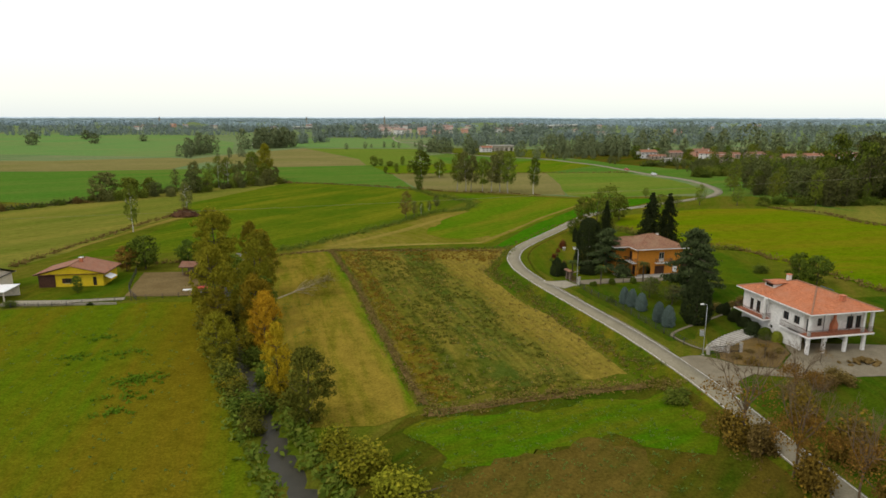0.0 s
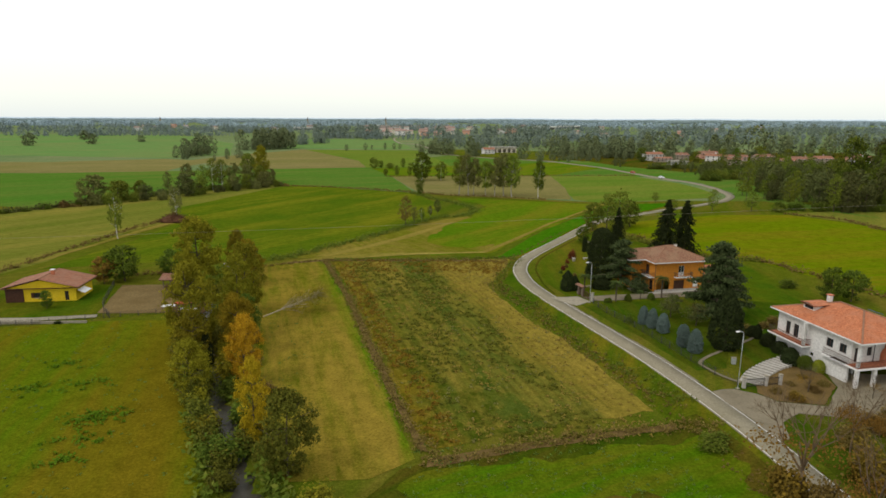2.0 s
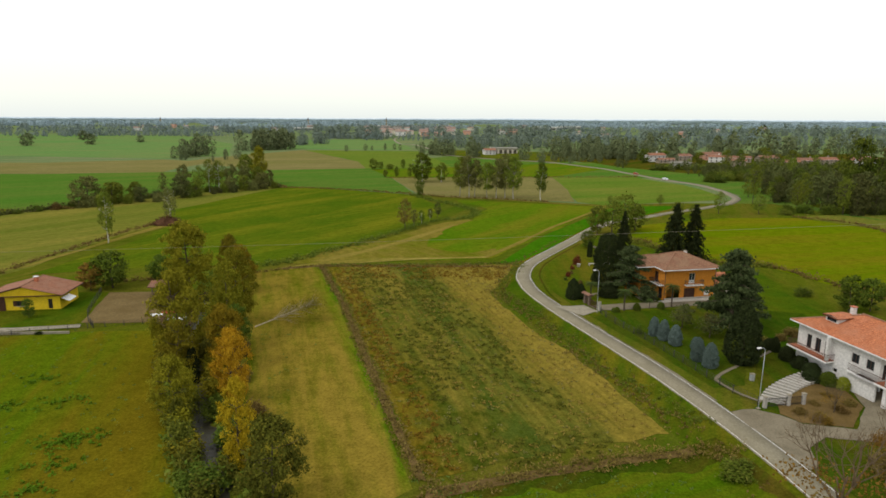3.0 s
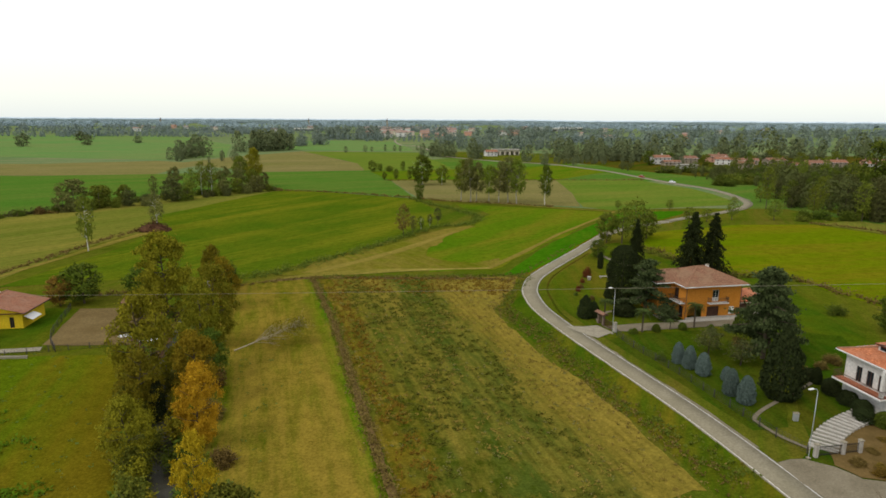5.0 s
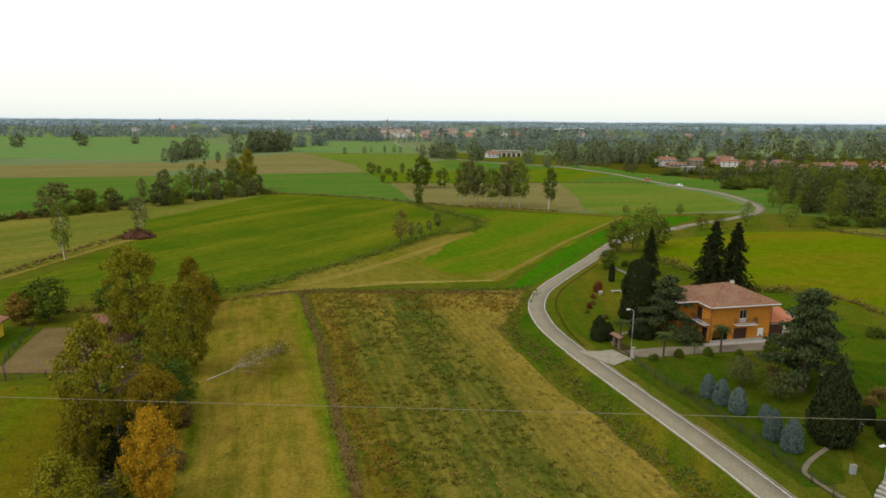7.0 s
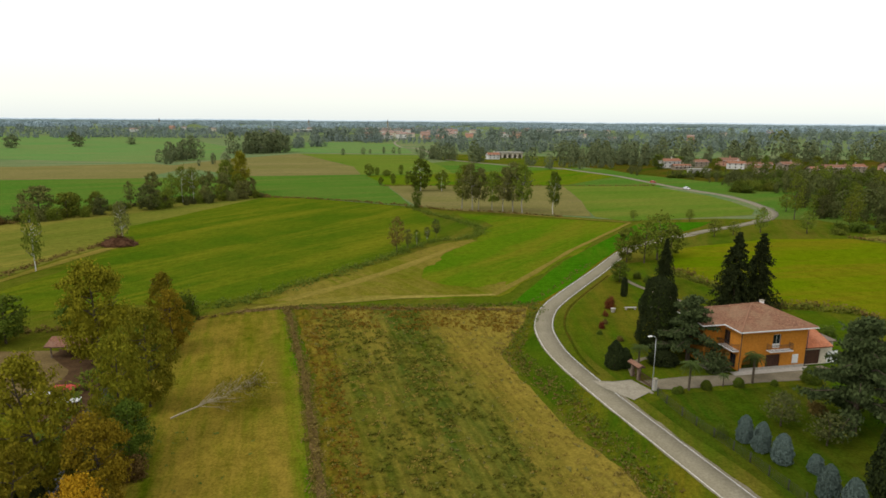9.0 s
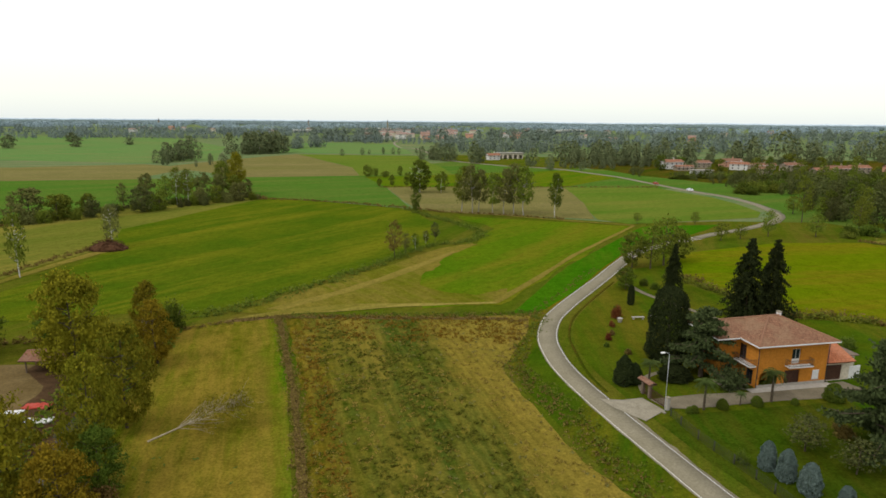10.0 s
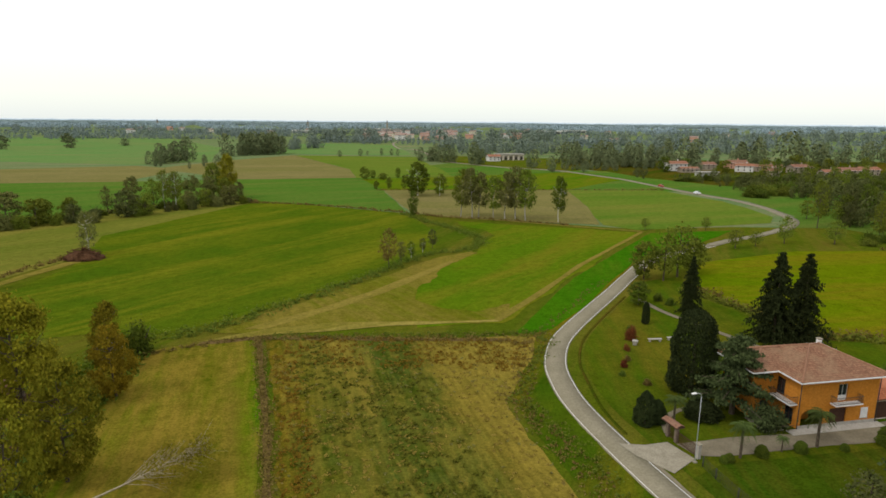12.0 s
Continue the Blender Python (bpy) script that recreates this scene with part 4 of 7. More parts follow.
def birch_fan(seed):
    """A felled birch: straight stem whose fine twigs spread in a flat fan."""
    rng = np.random.default_rng(seed)
    stem = np.array([(0, 0, 0), (0.01, 0, 0.35), (-0.01, 0, 0.7), (0.01, 0.01, 1.0)])
    branches, ends = [(stem, 0.0085, 0.002)], []
    for k in range(48):
        s = rng.uniform(0.28, 0.95)
        lean = rng.choice((-1, 1)) * rng.uniform(0.25, 0.75)
        d = np.array([lean, rng.normal(0, 0.18), 1.0])
        d /= np.linalg.norm(d)
        n = rng.uniform(0.2, 0.42) * (1.25 - s)
        p = np.array([0, 0, s])
        q = p + d * n
        branches.append((np.stack([p, (p + q) / 2 + rng.normal(0, 0.008, 3), q]), 0.0024, 0.0011))
        for _ in range(6):
            a = p + (q - p) * rng.uniform(0.3, 1)
            b = a + (d + rng.normal(0, 0.35, 3) * (1, 0.5, 0.6)) * rng.uniform(0.06, 0.16)
            branches.append((np.stack([a, (a + b) / 2, b]), 0.0009, 0.0005))
            ends.append(b)
    V, F = tubes(branches, 4)
    ends = np.array(ends)
    return (V, F), leaves(ends[rng.integers(0, len(ends), 1700)] + rng.normal(0, 0.035, (1700, 3)), 0.014, rng, 1.4)


def bush_form(seed, n, leaf):
    rng = np.random.default_rng(seed)
    C = rng.normal(size=(26, 3))
    C /= np.linalg.norm(C, axis=1)[:, None]
    C *= rng.uniform(0.35, 0.85, 26)[:, None]
    C[:, 2] = np.abs(C[:, 2])
    home = C[rng.integers(0, 26, n)]
    off = rng.normal(0, 0.17, (n, 3))
    pts = home + off
    pts = pts * np.array([0.45, 0.45, 0.82]) + (0, 0, 0.1)
    pts[:, 2] = np.clip(np.abs(pts[:, 2]), 0.02, 1)
    stems = [(np.array([(0, 0, 0), (x * 0.1, y * 0.1, 0.25), (x * 0.25, y * 0.25, 0.55)]), 0.02, 0.005) for x, y in rng.normal(size=(5, 2))]
    return tubes(stems, 5), leaves(pts, leaf, rng, 1.4, out=unit(off) + 0.8 * unit(home) + np.array([0, 0, 0.3]))


def palm_form(seed):
    rng = np.random.default_rng(seed)
    trunk = np.array([(0, 0, 0), (0.01, 0, 0.4), (0, 0.01, 0.8)])
    V, F, base = [], [], 0
    for k in range(22):
        a = k * 2.4
        up = 0.75 - 1.35 * (k / 22)
        d = np.array([math.cos(a), math.sin(a), 0])
        stem = [np.array([0, 0, 0.8]) + d * 0.5 * t + np.array([0, 0, 0.26 * (up * t - 0.7 * t * t)]) for t in np.linspace(0, 1, 6)]
        side = np.array([-math.sin(a), math.cos(a), 0])
        for i in range(1, 6):
            for sgn in (-1, 1):
                for j in range(3):
                    p = stem[i - 1] + (stem[i] - stem[i - 1]) * (j + 0.5) / 3
                    tip = p + sgn * side * 0.16 + d * 0.07 + np.array([0, 0, -0.035 + rng.normal(0, 0.01)])
                    w = d * 0.016
                    V += [p - w, p + w, tip + w * 0.4, tip - w * 0.4]
                    F.append((base, base + 1, base + 2, base + 3))
                    base += 4
    return tubes([(trunk, 0.06, 0.05)], 8), (np.array(V), np.array(F))


FORMS = {}


def form(kind, *made):
    FORMS[kind] = [(np_mesh(kind + "_trunk", *t), np_mesh(kind + "_crown", *c)) for t, c in made]


form("near", *[broadleaf(s, 210, 56, 0.02, 0.12, 0.6, 0.036, 0.12) for s in (1, 2, 3)])
form("slender", *[broadleaf(s, 170, 50, 0.022, 0.08, 0.75, 0.036, 0.1) for s in (11, 12, 13)])
form("mid", *[broadleaf(s, 90, 30, 0.038, 0.16, 0.6, 0.048, 0.1) for s in (21, 22, 23, 24)])
form("tall", *[broadleaf(s, 100, 20, 0.036, 0.3, 0.5, 0.055, 0.12) for s in (26, 27, 28)])
form("thin", *[broadleaf(s, 100, 9, 0.04, 0.28, 0.75, 0.06, 0.25) for s in (31, 32, 33)])
form("woodland", *[broadleaf(s, 80, 20, 0.046, 0.06, 0.45, 0.058) for s in (36, 37, 38, 39)])
form("far", *[broadleaf(s, 60, 8, 0.085, 0.06, 0.6, 0.09) for s in (41, 42, 43, 44)])
form("spruce", conifer(51, 26, 19, 52, 0.02, 0.02, 0.75, 1.1), conifer(52, 24, 18, 52, 0.02, 0.02, 0.72, 1.3))
form("thuja", column(53, 17000, 0.021, 0.4))
form("cone", column(54, 5200, 0.042, 0.75))
form("spire", column(57, 8000, 0.03, 1.15))
form("dome", column(55, 5200, 0.045, 0.55))
form("cedar", cedar_form(56, 0.023))
form("bare", bare_form(61, leaf=0.017, n_leaf=600), bare_form(62, leaf=0.017, n_leaf=1300), bare_form(63, leaf=0.017, n_leaf=2400))
form("felled", birch_fan(64))
form("bush", *[bush_form(s, 2600, 0.046) for s in (71, 72, 73)])
form("palm", palm_form(81))


def plant(name, kind, x, y, h, w, leaf, label, category="tree", bark=BARK, group="", variant=None, turn=None, lean=(0, 0), z=None):
    """One plant at its true height and width, made of a trunk and a crown."""
    v = FORMS[kind][random.randrange(len(FORMS[kind])) if variant is None else variant]
    turn = random.uniform(0, 360) if turn is None else turn
    base = land(x, y) - 0.05 if z is None else z
    ob = thing(name, pose(x, y, base, lean[0], lean[1], turn) @ Matrix.Diagonal((w, w, h, 1)), label, category, group)
    part("trunk", v[0], bark, ob)
    part("crown", v[1], leaf, ob)
    return ob


# stream-side trees
N = "stream bank trees"
plant("tree", "near", -56.5, 142.0, 17, 12.5, L_OLIVE, "tall broad olive-green tree on the stream bank", group=N, variant=0)
plant("tree", "slender", -53.5, 157, 12, 7, L_OLIVE, "brownish green tree on the stream bank", group=N)
plant("tree", "slender", -47.6, 148, 11, 7.5, L_RUSSET, "russet green tree on the stream bank", group=N)
plant("shrub", "bush", -52.5, 163.5, 7.5, 5.5, L_GREEN, "dark green bush at the corner of the field", "shrub", group=N)
plant("tree", "slender", -38.7, 117, 14.5, 7.6, L_POPLAR, "pointed yellow-green poplar on the stream bank", group=N, variant=0)
plant("tree", "near", -41.3, 128.2, 14, 9.5, L_POPLAR, "green poplar with bare lower branches", group=N, variant=1)
plant("tree", "slender", -36.2, 114, 8, 6.5, L_GREEN, "dark green young tree below the poplar", group=N)
plant("tree", "near", -43.5, 109, 15.5, 10.5, L_OLIVE, "wide olive poplar over the stream", group=N, variant=2)
plant("tree", "near", -35.0, 106.5, 10.5, 7.5, L_RUSSET, "yellowing olive tree on the stream bank", group=N, variant=0)
plant("tree", "slender", -40.5, 102.5, 10, 7, L_OLIVE, "ivy-grown olive tree over the stream", group=N)
plant("ivy_stump", "cone", -38.8, 103.2, 6.5, 2.2, L_DARK, "dead trunk clad in dark ivy", "tree", group=N)
plant("tree", "near", -30, 96, 10.5, 6.3, L_ORANGE, "orange autumn tree on the stream bank", group=N, variant=2)
plant("tree", "near", -36, 91, 8.5, 7, L_OLIVE, "olive-green tree leaning over the stream", group=N)
plant("tree", "slender", -23.5, 80, 11, 5.2, L_YELLOW, "slim yellow poplar on the stream bank", group=N, variant=0)
plant("tree", "slender", -17.6, 73.2, 10, 8.5, L_DULL, "bushy dark olive tree beside the stream", group=N, variant=1)
for i, (x, y, h, w) in enumerate(((-36, 84, 5.5, 6), (-33, 80, 5, 5.5), (-30, 76, 4.5, 5.5), (-28.5, 71.5, 3.6, 4.5), (-39, 90, 6, 6))):
    plant("shrub", "bush", x + 4.2, y, h * 0.85, w * 0.75, L_DULL, "dark green shrub on the stream bank", "shrub", group="stream bank shrubs")
for x, y, h, w in ((-9, 62, 4.5, 7), (-5, 58, 4, 6.5), (-12.5, 66, 4.2, 5.5), (-2, 54.5, 3, 5)):
    plant("shrub", "bush", x, y, h, w, L_POPLAR, "bushy light green willow beside the stream", "shrub", group="willow bushes")
for x, y, h, w in ((-35, 112, 3.5, 4), (-26, 92, 2.6, 3.4), (-31.5, 103, 3, 4)):
    plant("shrub", "bush", x, y, h, w, L_WEED, "dry brown bramble thicket by the trees", "shrub", group="brambles")

g = random.Random(77)
for i, y in enumerate(np.arange(77, 160, 3.1)):
    side = 1 if i % 2 or y > 110 else -1
    leaf = g.choice((L_DULL, L_OLIVE, L_GREEN, L_DULL))
    tall = g.uniform(2.5, 5.0) if y < 112 else g.uniform(1.5, 3.0)
    plant("shrub", "bush", stream_x(y) + side * g.uniform(0.8, 3.2), y, tall, g.uniform(4, 6), leaf, "overgrown olive-green shrub above the stream", "shrub", group="stream shrubs", z=-0.4)

# fallen birch in the strip field
plant("fallen_birch", "felled", -36.8, 124.4, 11.0, 15.0, L_OLIVE, "fallen birch with pale bare branches lying on grass", "fallen tree", PALEBARK, variant=0, turn=-58, lean=(-75, 0), z=0.4)

# half-bare trees beside the road
for i, (x, y, h, w, kind_v, leaf, lab) in enumerate((
        (33.1, 68.6, 12.5, 11.5, 0, L_BROWN, "half-bare tree with few brown leaves beside the road"),
        (35.2, 61.5, 12, 7, 2, L_BROWN, "ivy-clad tree with withered leaves beside the road"),
        (43.2, 77, 9.5, 6, 2, L_BROWN, "brown withered tree beside the forecourt"),
        (39.0, 57, 11, 8, 1, L_BROWN, "half-bare tree with yellow leaves by the road"))):
    plant("roadside_tree", "bare", x, y, h, w, leaf, lab, "tree", TWIGBARK, "roadside trees", kind_v)
for x, y, h, w, leaf in ((32.8, 69.5, 5, 5.5, L_AUTUMN), (34.2, 66, 5.5, 4, L_WEED), (36.0, 59, 6, 5, L_AUTUMN), (41.5, 55, 6, 5, L_AUTUMN), (45, 80, 3, 5, L_WEED), (50, 83.5, 2.6, 6, L_WEED), (54, 85, 2.4, 5, L_WEED), (30.2, 80, 2.0, 5, L_RANK), (42, 72, 6, 5, L_AUTUMN), (43, 64, 7, 6, L_AUTUMN)):
    plant("thicket", "bush", x, y, h, w, leaf, "yellow-brown autumn thicket beside the road", "shrub", group="roadside thickets")

# garden of the orange house
plant("spruce", "spruce", 53.8, 172.5, 15.8, 10.5, L_DARK, "tall dark spruce behind the orange house", variant=0)
plant("spruce", "spruce", 58.6, 172.8, 15.6, 9.5, L_DARK, "tall dark spruce with pointed top", variant=1)
plant("spruce", "spruce", 45.2, 188, 11.5, 6, L_DARK, "slim dark spruce beyond the lawn", variant=0)
plant("thuja", "thuja", 32.4, 151.5, 12.3, 7.6, L_DARK, "huge dark round-topped evergreen", "tree")
plant("cedar", "cedar", 35.4, 145.2, 10.8, 11.5, L_CEDAR, "spreading blue-green cedar before the house", "tree")
plant("tree", "mid", 43.6, 214, 9.5, 8, L_GREY, "olive tree at the end of the garden")
plant("tree", "thin", 52.6, 217, 13, 12, L_GREY, "thin brownish tree at the end of the garden")
plant("tree", "thin", 48, 213, 11, 9, L_GREY, "thin brownish tree at the end of the garden")
plant("tree", "mid", 58, 222, 9, 8, L_GREY, "low olive tree at the garden's end")
plant("tree", "mid", 36.6, 193, 5.2, 5.5, L_GREEN, "small round tree on the lawn")
plant("cypress", "thuja", 34.6, 181, 4.4, 1.7, L_DARK, "small dark pointed cypress on the lawn", "tree")
plant("shrub", "bush", 29.4, 172, 3.2, 2.6, L_RED, "red-leaved shrub on the lawn", "shrub")
for x, y, s in ((30.5, 175.5, 2.0), (27.6, 167, 1.5), (26.5, 162.5, 1.3), (25.3, 160, 1.6), (24.2, 156.5, 1.2), (27.0, 153.5, 1.4), (41.5, 196, 2.4), (43, 193, 2.2)):
    plant("shrub", "bush", x, y, s, s * 1.0, random.choice((L_RED, L_WEED, L_GREEN)), "small ornamental garden shrub on the lawn", "shrub", group="lawn shrubs")
plant("topiary", "cone", 23.3, 141.8, 4.6, 3.2, L_DARK, "dark conical evergreen beside the gate", "shrub")
plant("topiary", "cone", 24.9, 142.2, 3.3, 2.6, L_DARK, "low dark conical evergreen beside the gate", "shrub")
plant("round_bush", "dome", 31.2, 144.2, 2.2, 5.2, L_DARK, "wide low dark evergreen shrub", "shrub")
plant("round_bush", "bush", 38.4, 141.6, 4.2, 5.0, L_CEDAR, "shaggy grey-green shrub before the terrace", "shrub")
for x, y, h, w in ((27.0, 142.2, 4.4, 2.5), (31.8, 134.4, 5.2, 2.7), (41.8, 137.2, 5.6, 2.8), (37.1, 135.9, 2.4, 1.3)):
    plant("palm", "palm", x, y, h, w, L_PALM, "small fan palm beside the gravel drive", "palm", BARK, "garden palms")
for x, y, s in ((34.4, 134.9, 1.5), (29.6, 133.4, 1.0), (39.3, 136.0, 1.5), (44.6, 136.6, 1.0), (50.5, 138.0, 2.6), (30.3, 133.6, 1.1)):
    plant("shrub", "dome", x, y, s, s * 1.1, L_GREEN, "clipped green shrub along the drive", "shrub", group="drive shrubs")
for x, y, h, w in ((33.3, 120.6, 3.5, 2.0), (34.3, 118.6, 3.7, 2.2), (35.4, 116.2, 3.6, 2.4), (36.6, 109.7, 3.9, 2.3), (37.5, 107.2, 4.0, 2.5), (38.1, 114.5, 2.2, 1.8)):
    plant("blue_conifer", "dome", x, y, h, w, L_BLUE, "blue-grey clipped egg-shaped conifer", "shrub", group="blue conifers")
plant("conifer", "spire", 43.0, 109.2, 10.6, 6.0, L_DARK, "dark dense conifer on the lawn")
plant("conifer", "cedar", 47.2, 123, 15, 12, L_CEDAR, "large dark spreading conifer between the gardens")
plant("conifer", "cedar", 50.2, 127.5, 12.5, 10, L_CEDAR, "dark spreading conifer between the gardens")
plant("fruit_tree", "thin", 39.5, 124.5, 4.6, 6.0, L_WOOD, "thin brown fruit tree on the lawn")
plant("fruit_tree", "thin", 42.5, 120, 4.2, 5.5, L_WOOD, "thin brown fruit tree on the lawn")
plant("shrub", "bush", 31.2, 121.8, 1.8, 1.6, L_GREEN, "small green shrub by the fence", "shrub")
for x, y, s in ((50, 117, 1.8), (54, 119.5, 1.6), (57, 121.5, 2), (46, 128.5, 2)):
    plant("shrub", "bush", x, y, s, s * 1.6, L_WEED, "low brown shrub on the bank", "shrub", group="bank shrubs")
for x, y in ((64, 158), (72, 146)):
    plant("shrub", "bush", x, y, 2.6, 4, L_GREEN, "green shrub along the field's edge", "shrub", group="field edge shrubs")

# garden of the white house
plant("round_tree", "mid", 75.2, 136, 7.2, 6, L_GREEN, "round dark green tree behind the house", group="round trees")
plant("round_tree", "mid", 79.5, 136.3, 6.6, 7, L_GREEN, "round dark red-green tree behind the house", group="round trees")
for x, y, h, w in ((52.6, 112, 1.8, 2.6), (51.8, 114, 2.6, 1.6), (53.2, 109, 1.6, 2.4), (53.8, 106, 1.6, 2.4), (52.0, 104, 2.0, 2.6)):
    plant("hedge_shrub", "dome", x - 1.4, y, h, w, L_DARK, "dark clipped hedge beside the white house", "hedge", group="house hedge")
for x, y, h, w, leaf in ((43.2, 93, 1.0, 2.2, L_WEED), (45.4, 92, 0.8, 2.4, L_AUTUMN), (46.5, 95.5, 0.7, 2.0, L_WEED), (48.6, 93.6, 1.1, 2.4, L_WEED), (49.5, 98.2, 0.7, 2.0, L_AUTUMN), (44.6, 90.6, 1.3, 2.6, L_AUTUMN), (50.8, 95.4, 1.2, 2.0, L_WEED)):
    plant("bed_shrub", "bush", x, y, h, w, leaf, "low brown shrub in the planting bed", "shrub", group="bed shrubs")
for x, y in ((51.5, 115.2), (51.9, 110.6), (52.3, 107.6), (52.4, 105.2), (51.2, 102.9)):
    plant("hedge_shrub", "dome", x - 1.2, y, 1.9, 2.9, L_DARK, "dark clipped hedge beside the white house", "hedge", group="house hedge")
plant("shrub", "dome", 51.6, 101.6, 2.1, 2.6, L_GREEN, "green shrub beside the steps", "shrub")
plant("shrub", "dome", 52.9, 100.4, 1.9, 2.1, L_LIME, "yellow-green ball shrub before the house", "shrub")
plant("tree", "mid", 71.8, 97.5, 4.2, 4.0, L_OLIVE, "dark leafy shrub beside the garage", "shrub")
plant("bare_shrub", "bare", 47.5, 93.2, 4.0, 4.0, L_BROWN, "small bare tree beside the forecourt")
plant("bare_shrub", "bare", 55, 91.5, 3.6, 3.2, L_BROWN, "small bare tree on the forecourt's edge")

# yellow house and hen yard
plant("tree", "mid", -77.5, 150, 8.4, 10, L_GREEN, "dark round tree behind the hen yard", variant=0)
plant("tree", "mid", -81, 147.5, 6.5, 6, L_BROWN, "reddish autumn tree behind the hen yard")
plant("tree", "mid", -70, 157, 6, 7, L_GREEN, "dark bushy tree behind the hen yard")
plant("tree", "mid", -81.5, 128.6, 3.9, 2.9, L_GREEN, "small round tree before the yellow house")
plant("shrub", "bush", -89, 118.5, 1.6, 3.4, L_GREEN, "green shrub at the yard wall", "shrub")
plant("shrub", "bush", -73.5, 119.8, 0.9, 1.6, L_DARK, "small dark bush in the meadow", "shrub")

# meadow trees
plant("birch", "thin", -106.5, 198.5, 16, 6.5, L_GREY, "slim birch with white trunk beside the meadow", bark=BIRCHBARK)
plant("birch", "thin", -104.8, 235, 13, 7.5, L_HEDGE, "thin autumn birch on the brushwood heap", bark=BIRCHBARK)
plant("tree", "slender", -20.2, 316.5, 10.6, 5.4, L_GREEN, "lone dark upright tree by the track")
for x, y, h, w, leaf in ((-19, 226.5, 10.5, 6.5, L_WEED), (-14.2, 238, 5, 3.6, L_GREEN), (-9, 252, 6, 4, L_WOOD), (-16.5, 233, 6, 4, L_HEDGE), (-11.5, 246, 4.5, 3, L_WOOD)):
    plant("tree", "thin", x, y, h, w, leaf, "small thin tree on the ditch bank", group="ditch trees", bark=BIRCHBARK if h < 5.5 else BARK)
for x, y, h, w in ((-163, 281, 12.5, 14), (-156, 290, 9, 10), (-152, 300, 8, 8), (-158, 309, 6.5, 5), (-145, 313, 11, 6), (-139, 322, 14.5, 9), (-134, 329, 13, 9), (-129, 337, 14, 10), (-124, 345, 13, 10), (-119, 352, 12, 9), (-113, 356, 11, 10), (-107, 357, 9, 8)):
    plant("tree", random.choice(("mid", "thin", "mid")), x, y, h, w, random.choice((L_GREY, L_HEDGE, L_HEDGE)), "olive-brown hedge tree between the meadows", group="hedge row")
g = random.Random(79)
for i in range(24):
    t = (i + g.random()) / 24
    x, y = -160 + 62 * t + g.gauss(0, 1.5), 268 + 84 * t + g.gauss(0, 2.5)
    h = g.uniform(3, 7) if i % 3 else g.uniform(7, 11)
    plant("hedge_bush", "bush" if i % 3 else "woodland", x, y, h, h * g.uniform(0.9, 1.3), g.choice((L_HEDGE, L_GREY, L_WOOD)), "dull green undergrowth of the hedge row", "shrub", group="hedge bushes")
plant("birch", "thin", -128.5, 327.5, 17, 8, L_GREY, "tall birch with white trunk in the hedge", bark=BIRCHBARK)
plant("birch", "thin", -124.5, 330, 16.5, 8, L_GREY, "tall birch with white trunk in the hedge", bark=BIRCHBARK)
plant("tree", "near", -114.5, 364, 22, 11, L_OLIVE, "tall yellowing poplar above the hedge", variant=0)
plant("tree", "mid", -125, 372, 17, 12, L_GREY, "olive tree behind the hedge")
for x, y in ((-158 + 3.6 * k + random.uniform(-1, 1), 284 + 5.6 * k + random.uniform(-2, 2)) for k in range(13)):
    plant("hedge_bush", "bush", x, y, random.uniform(2, 4.5), random.uniform(4, 7), random.choice((L_GREY, L_GREY, L_GREEN)), "olive hedge bush between the meadows", "shrub", group="hedge bushes")
for y in range(212, 282, 6):
    x = float(np.interp(y, (212, 258, 282), (-195, -163, -160)))
    plant("hedge_bush", "bush", x, y + 10, random.uniform(1.8, 4.5), random.uniform(4, 7), random.choice((L_GREEN, L_WEED)), "dark hedge bush between the meadows", "shrub", group="hedge bushes")
for i, (x, y, h, w) in enumerate(((-24, 386, 17, 14), (-12, 386, 11.5, 8))):
    plant("poplar", "mid", x, y, h, w * 1.12, L_GREY if i % 3 else L_GREEN, "poplar of a row along the field's edge", group="poplar row", bark=BIRCHBARK)
for i, (x, y, h, w) in enumerate(((-0.5, 316, 19, 10), (3.2, 313.4, 20, 11), (6.8, 315, 18, 10), (12.2, 312.6, 17, 8.5), (17.2, 311.6, 18.5, 10), (21, 312, 20.5, 11), (24.8, 308.6, 19.8, 11.5))):
    plant("poplar", "tall", x, y, h, w, L_HEDGE if i % 3 else L_GREY, "poplar with pale bare lower trunk along the track", group="poplar row", bark=GREYBARK)
plant("poplar", "tall", 37.2, 305.5, 17.5, 8, L_GREEN, "slim poplar at the end of the row", bark=BIRCHBARK)
for x, y, h, w in ((-65, 470, 8.5, 9), (-42, 415, 7, 4.5), (-44, 480, 7.5, 5), (-33.7, 416, 6.5, 4), (-53, 471, 4.5, 8), (-49, 412, 5, 4), (-60, 475, 6, 5)):
    plant("tree", "mid", x, y, h, w, L_GREY, "small young tree along the field's edge", group="young trees")
for x, y, h, w in ((140, 322, 8, 9), (145, 310, 9, 8), (88, 292, 5, 5), (66, 291, 4.5, 4.5), (104, 268, 9, 7), (84, 258, 6, 7), (92, 262, 5, 6), (120, 268, 8, 8)):
    plant("tree", "thin", x, y, h, w, random.choice((L_GREY, L_GREY)), "thin brownish tree near the road's bend", group="bend trees")

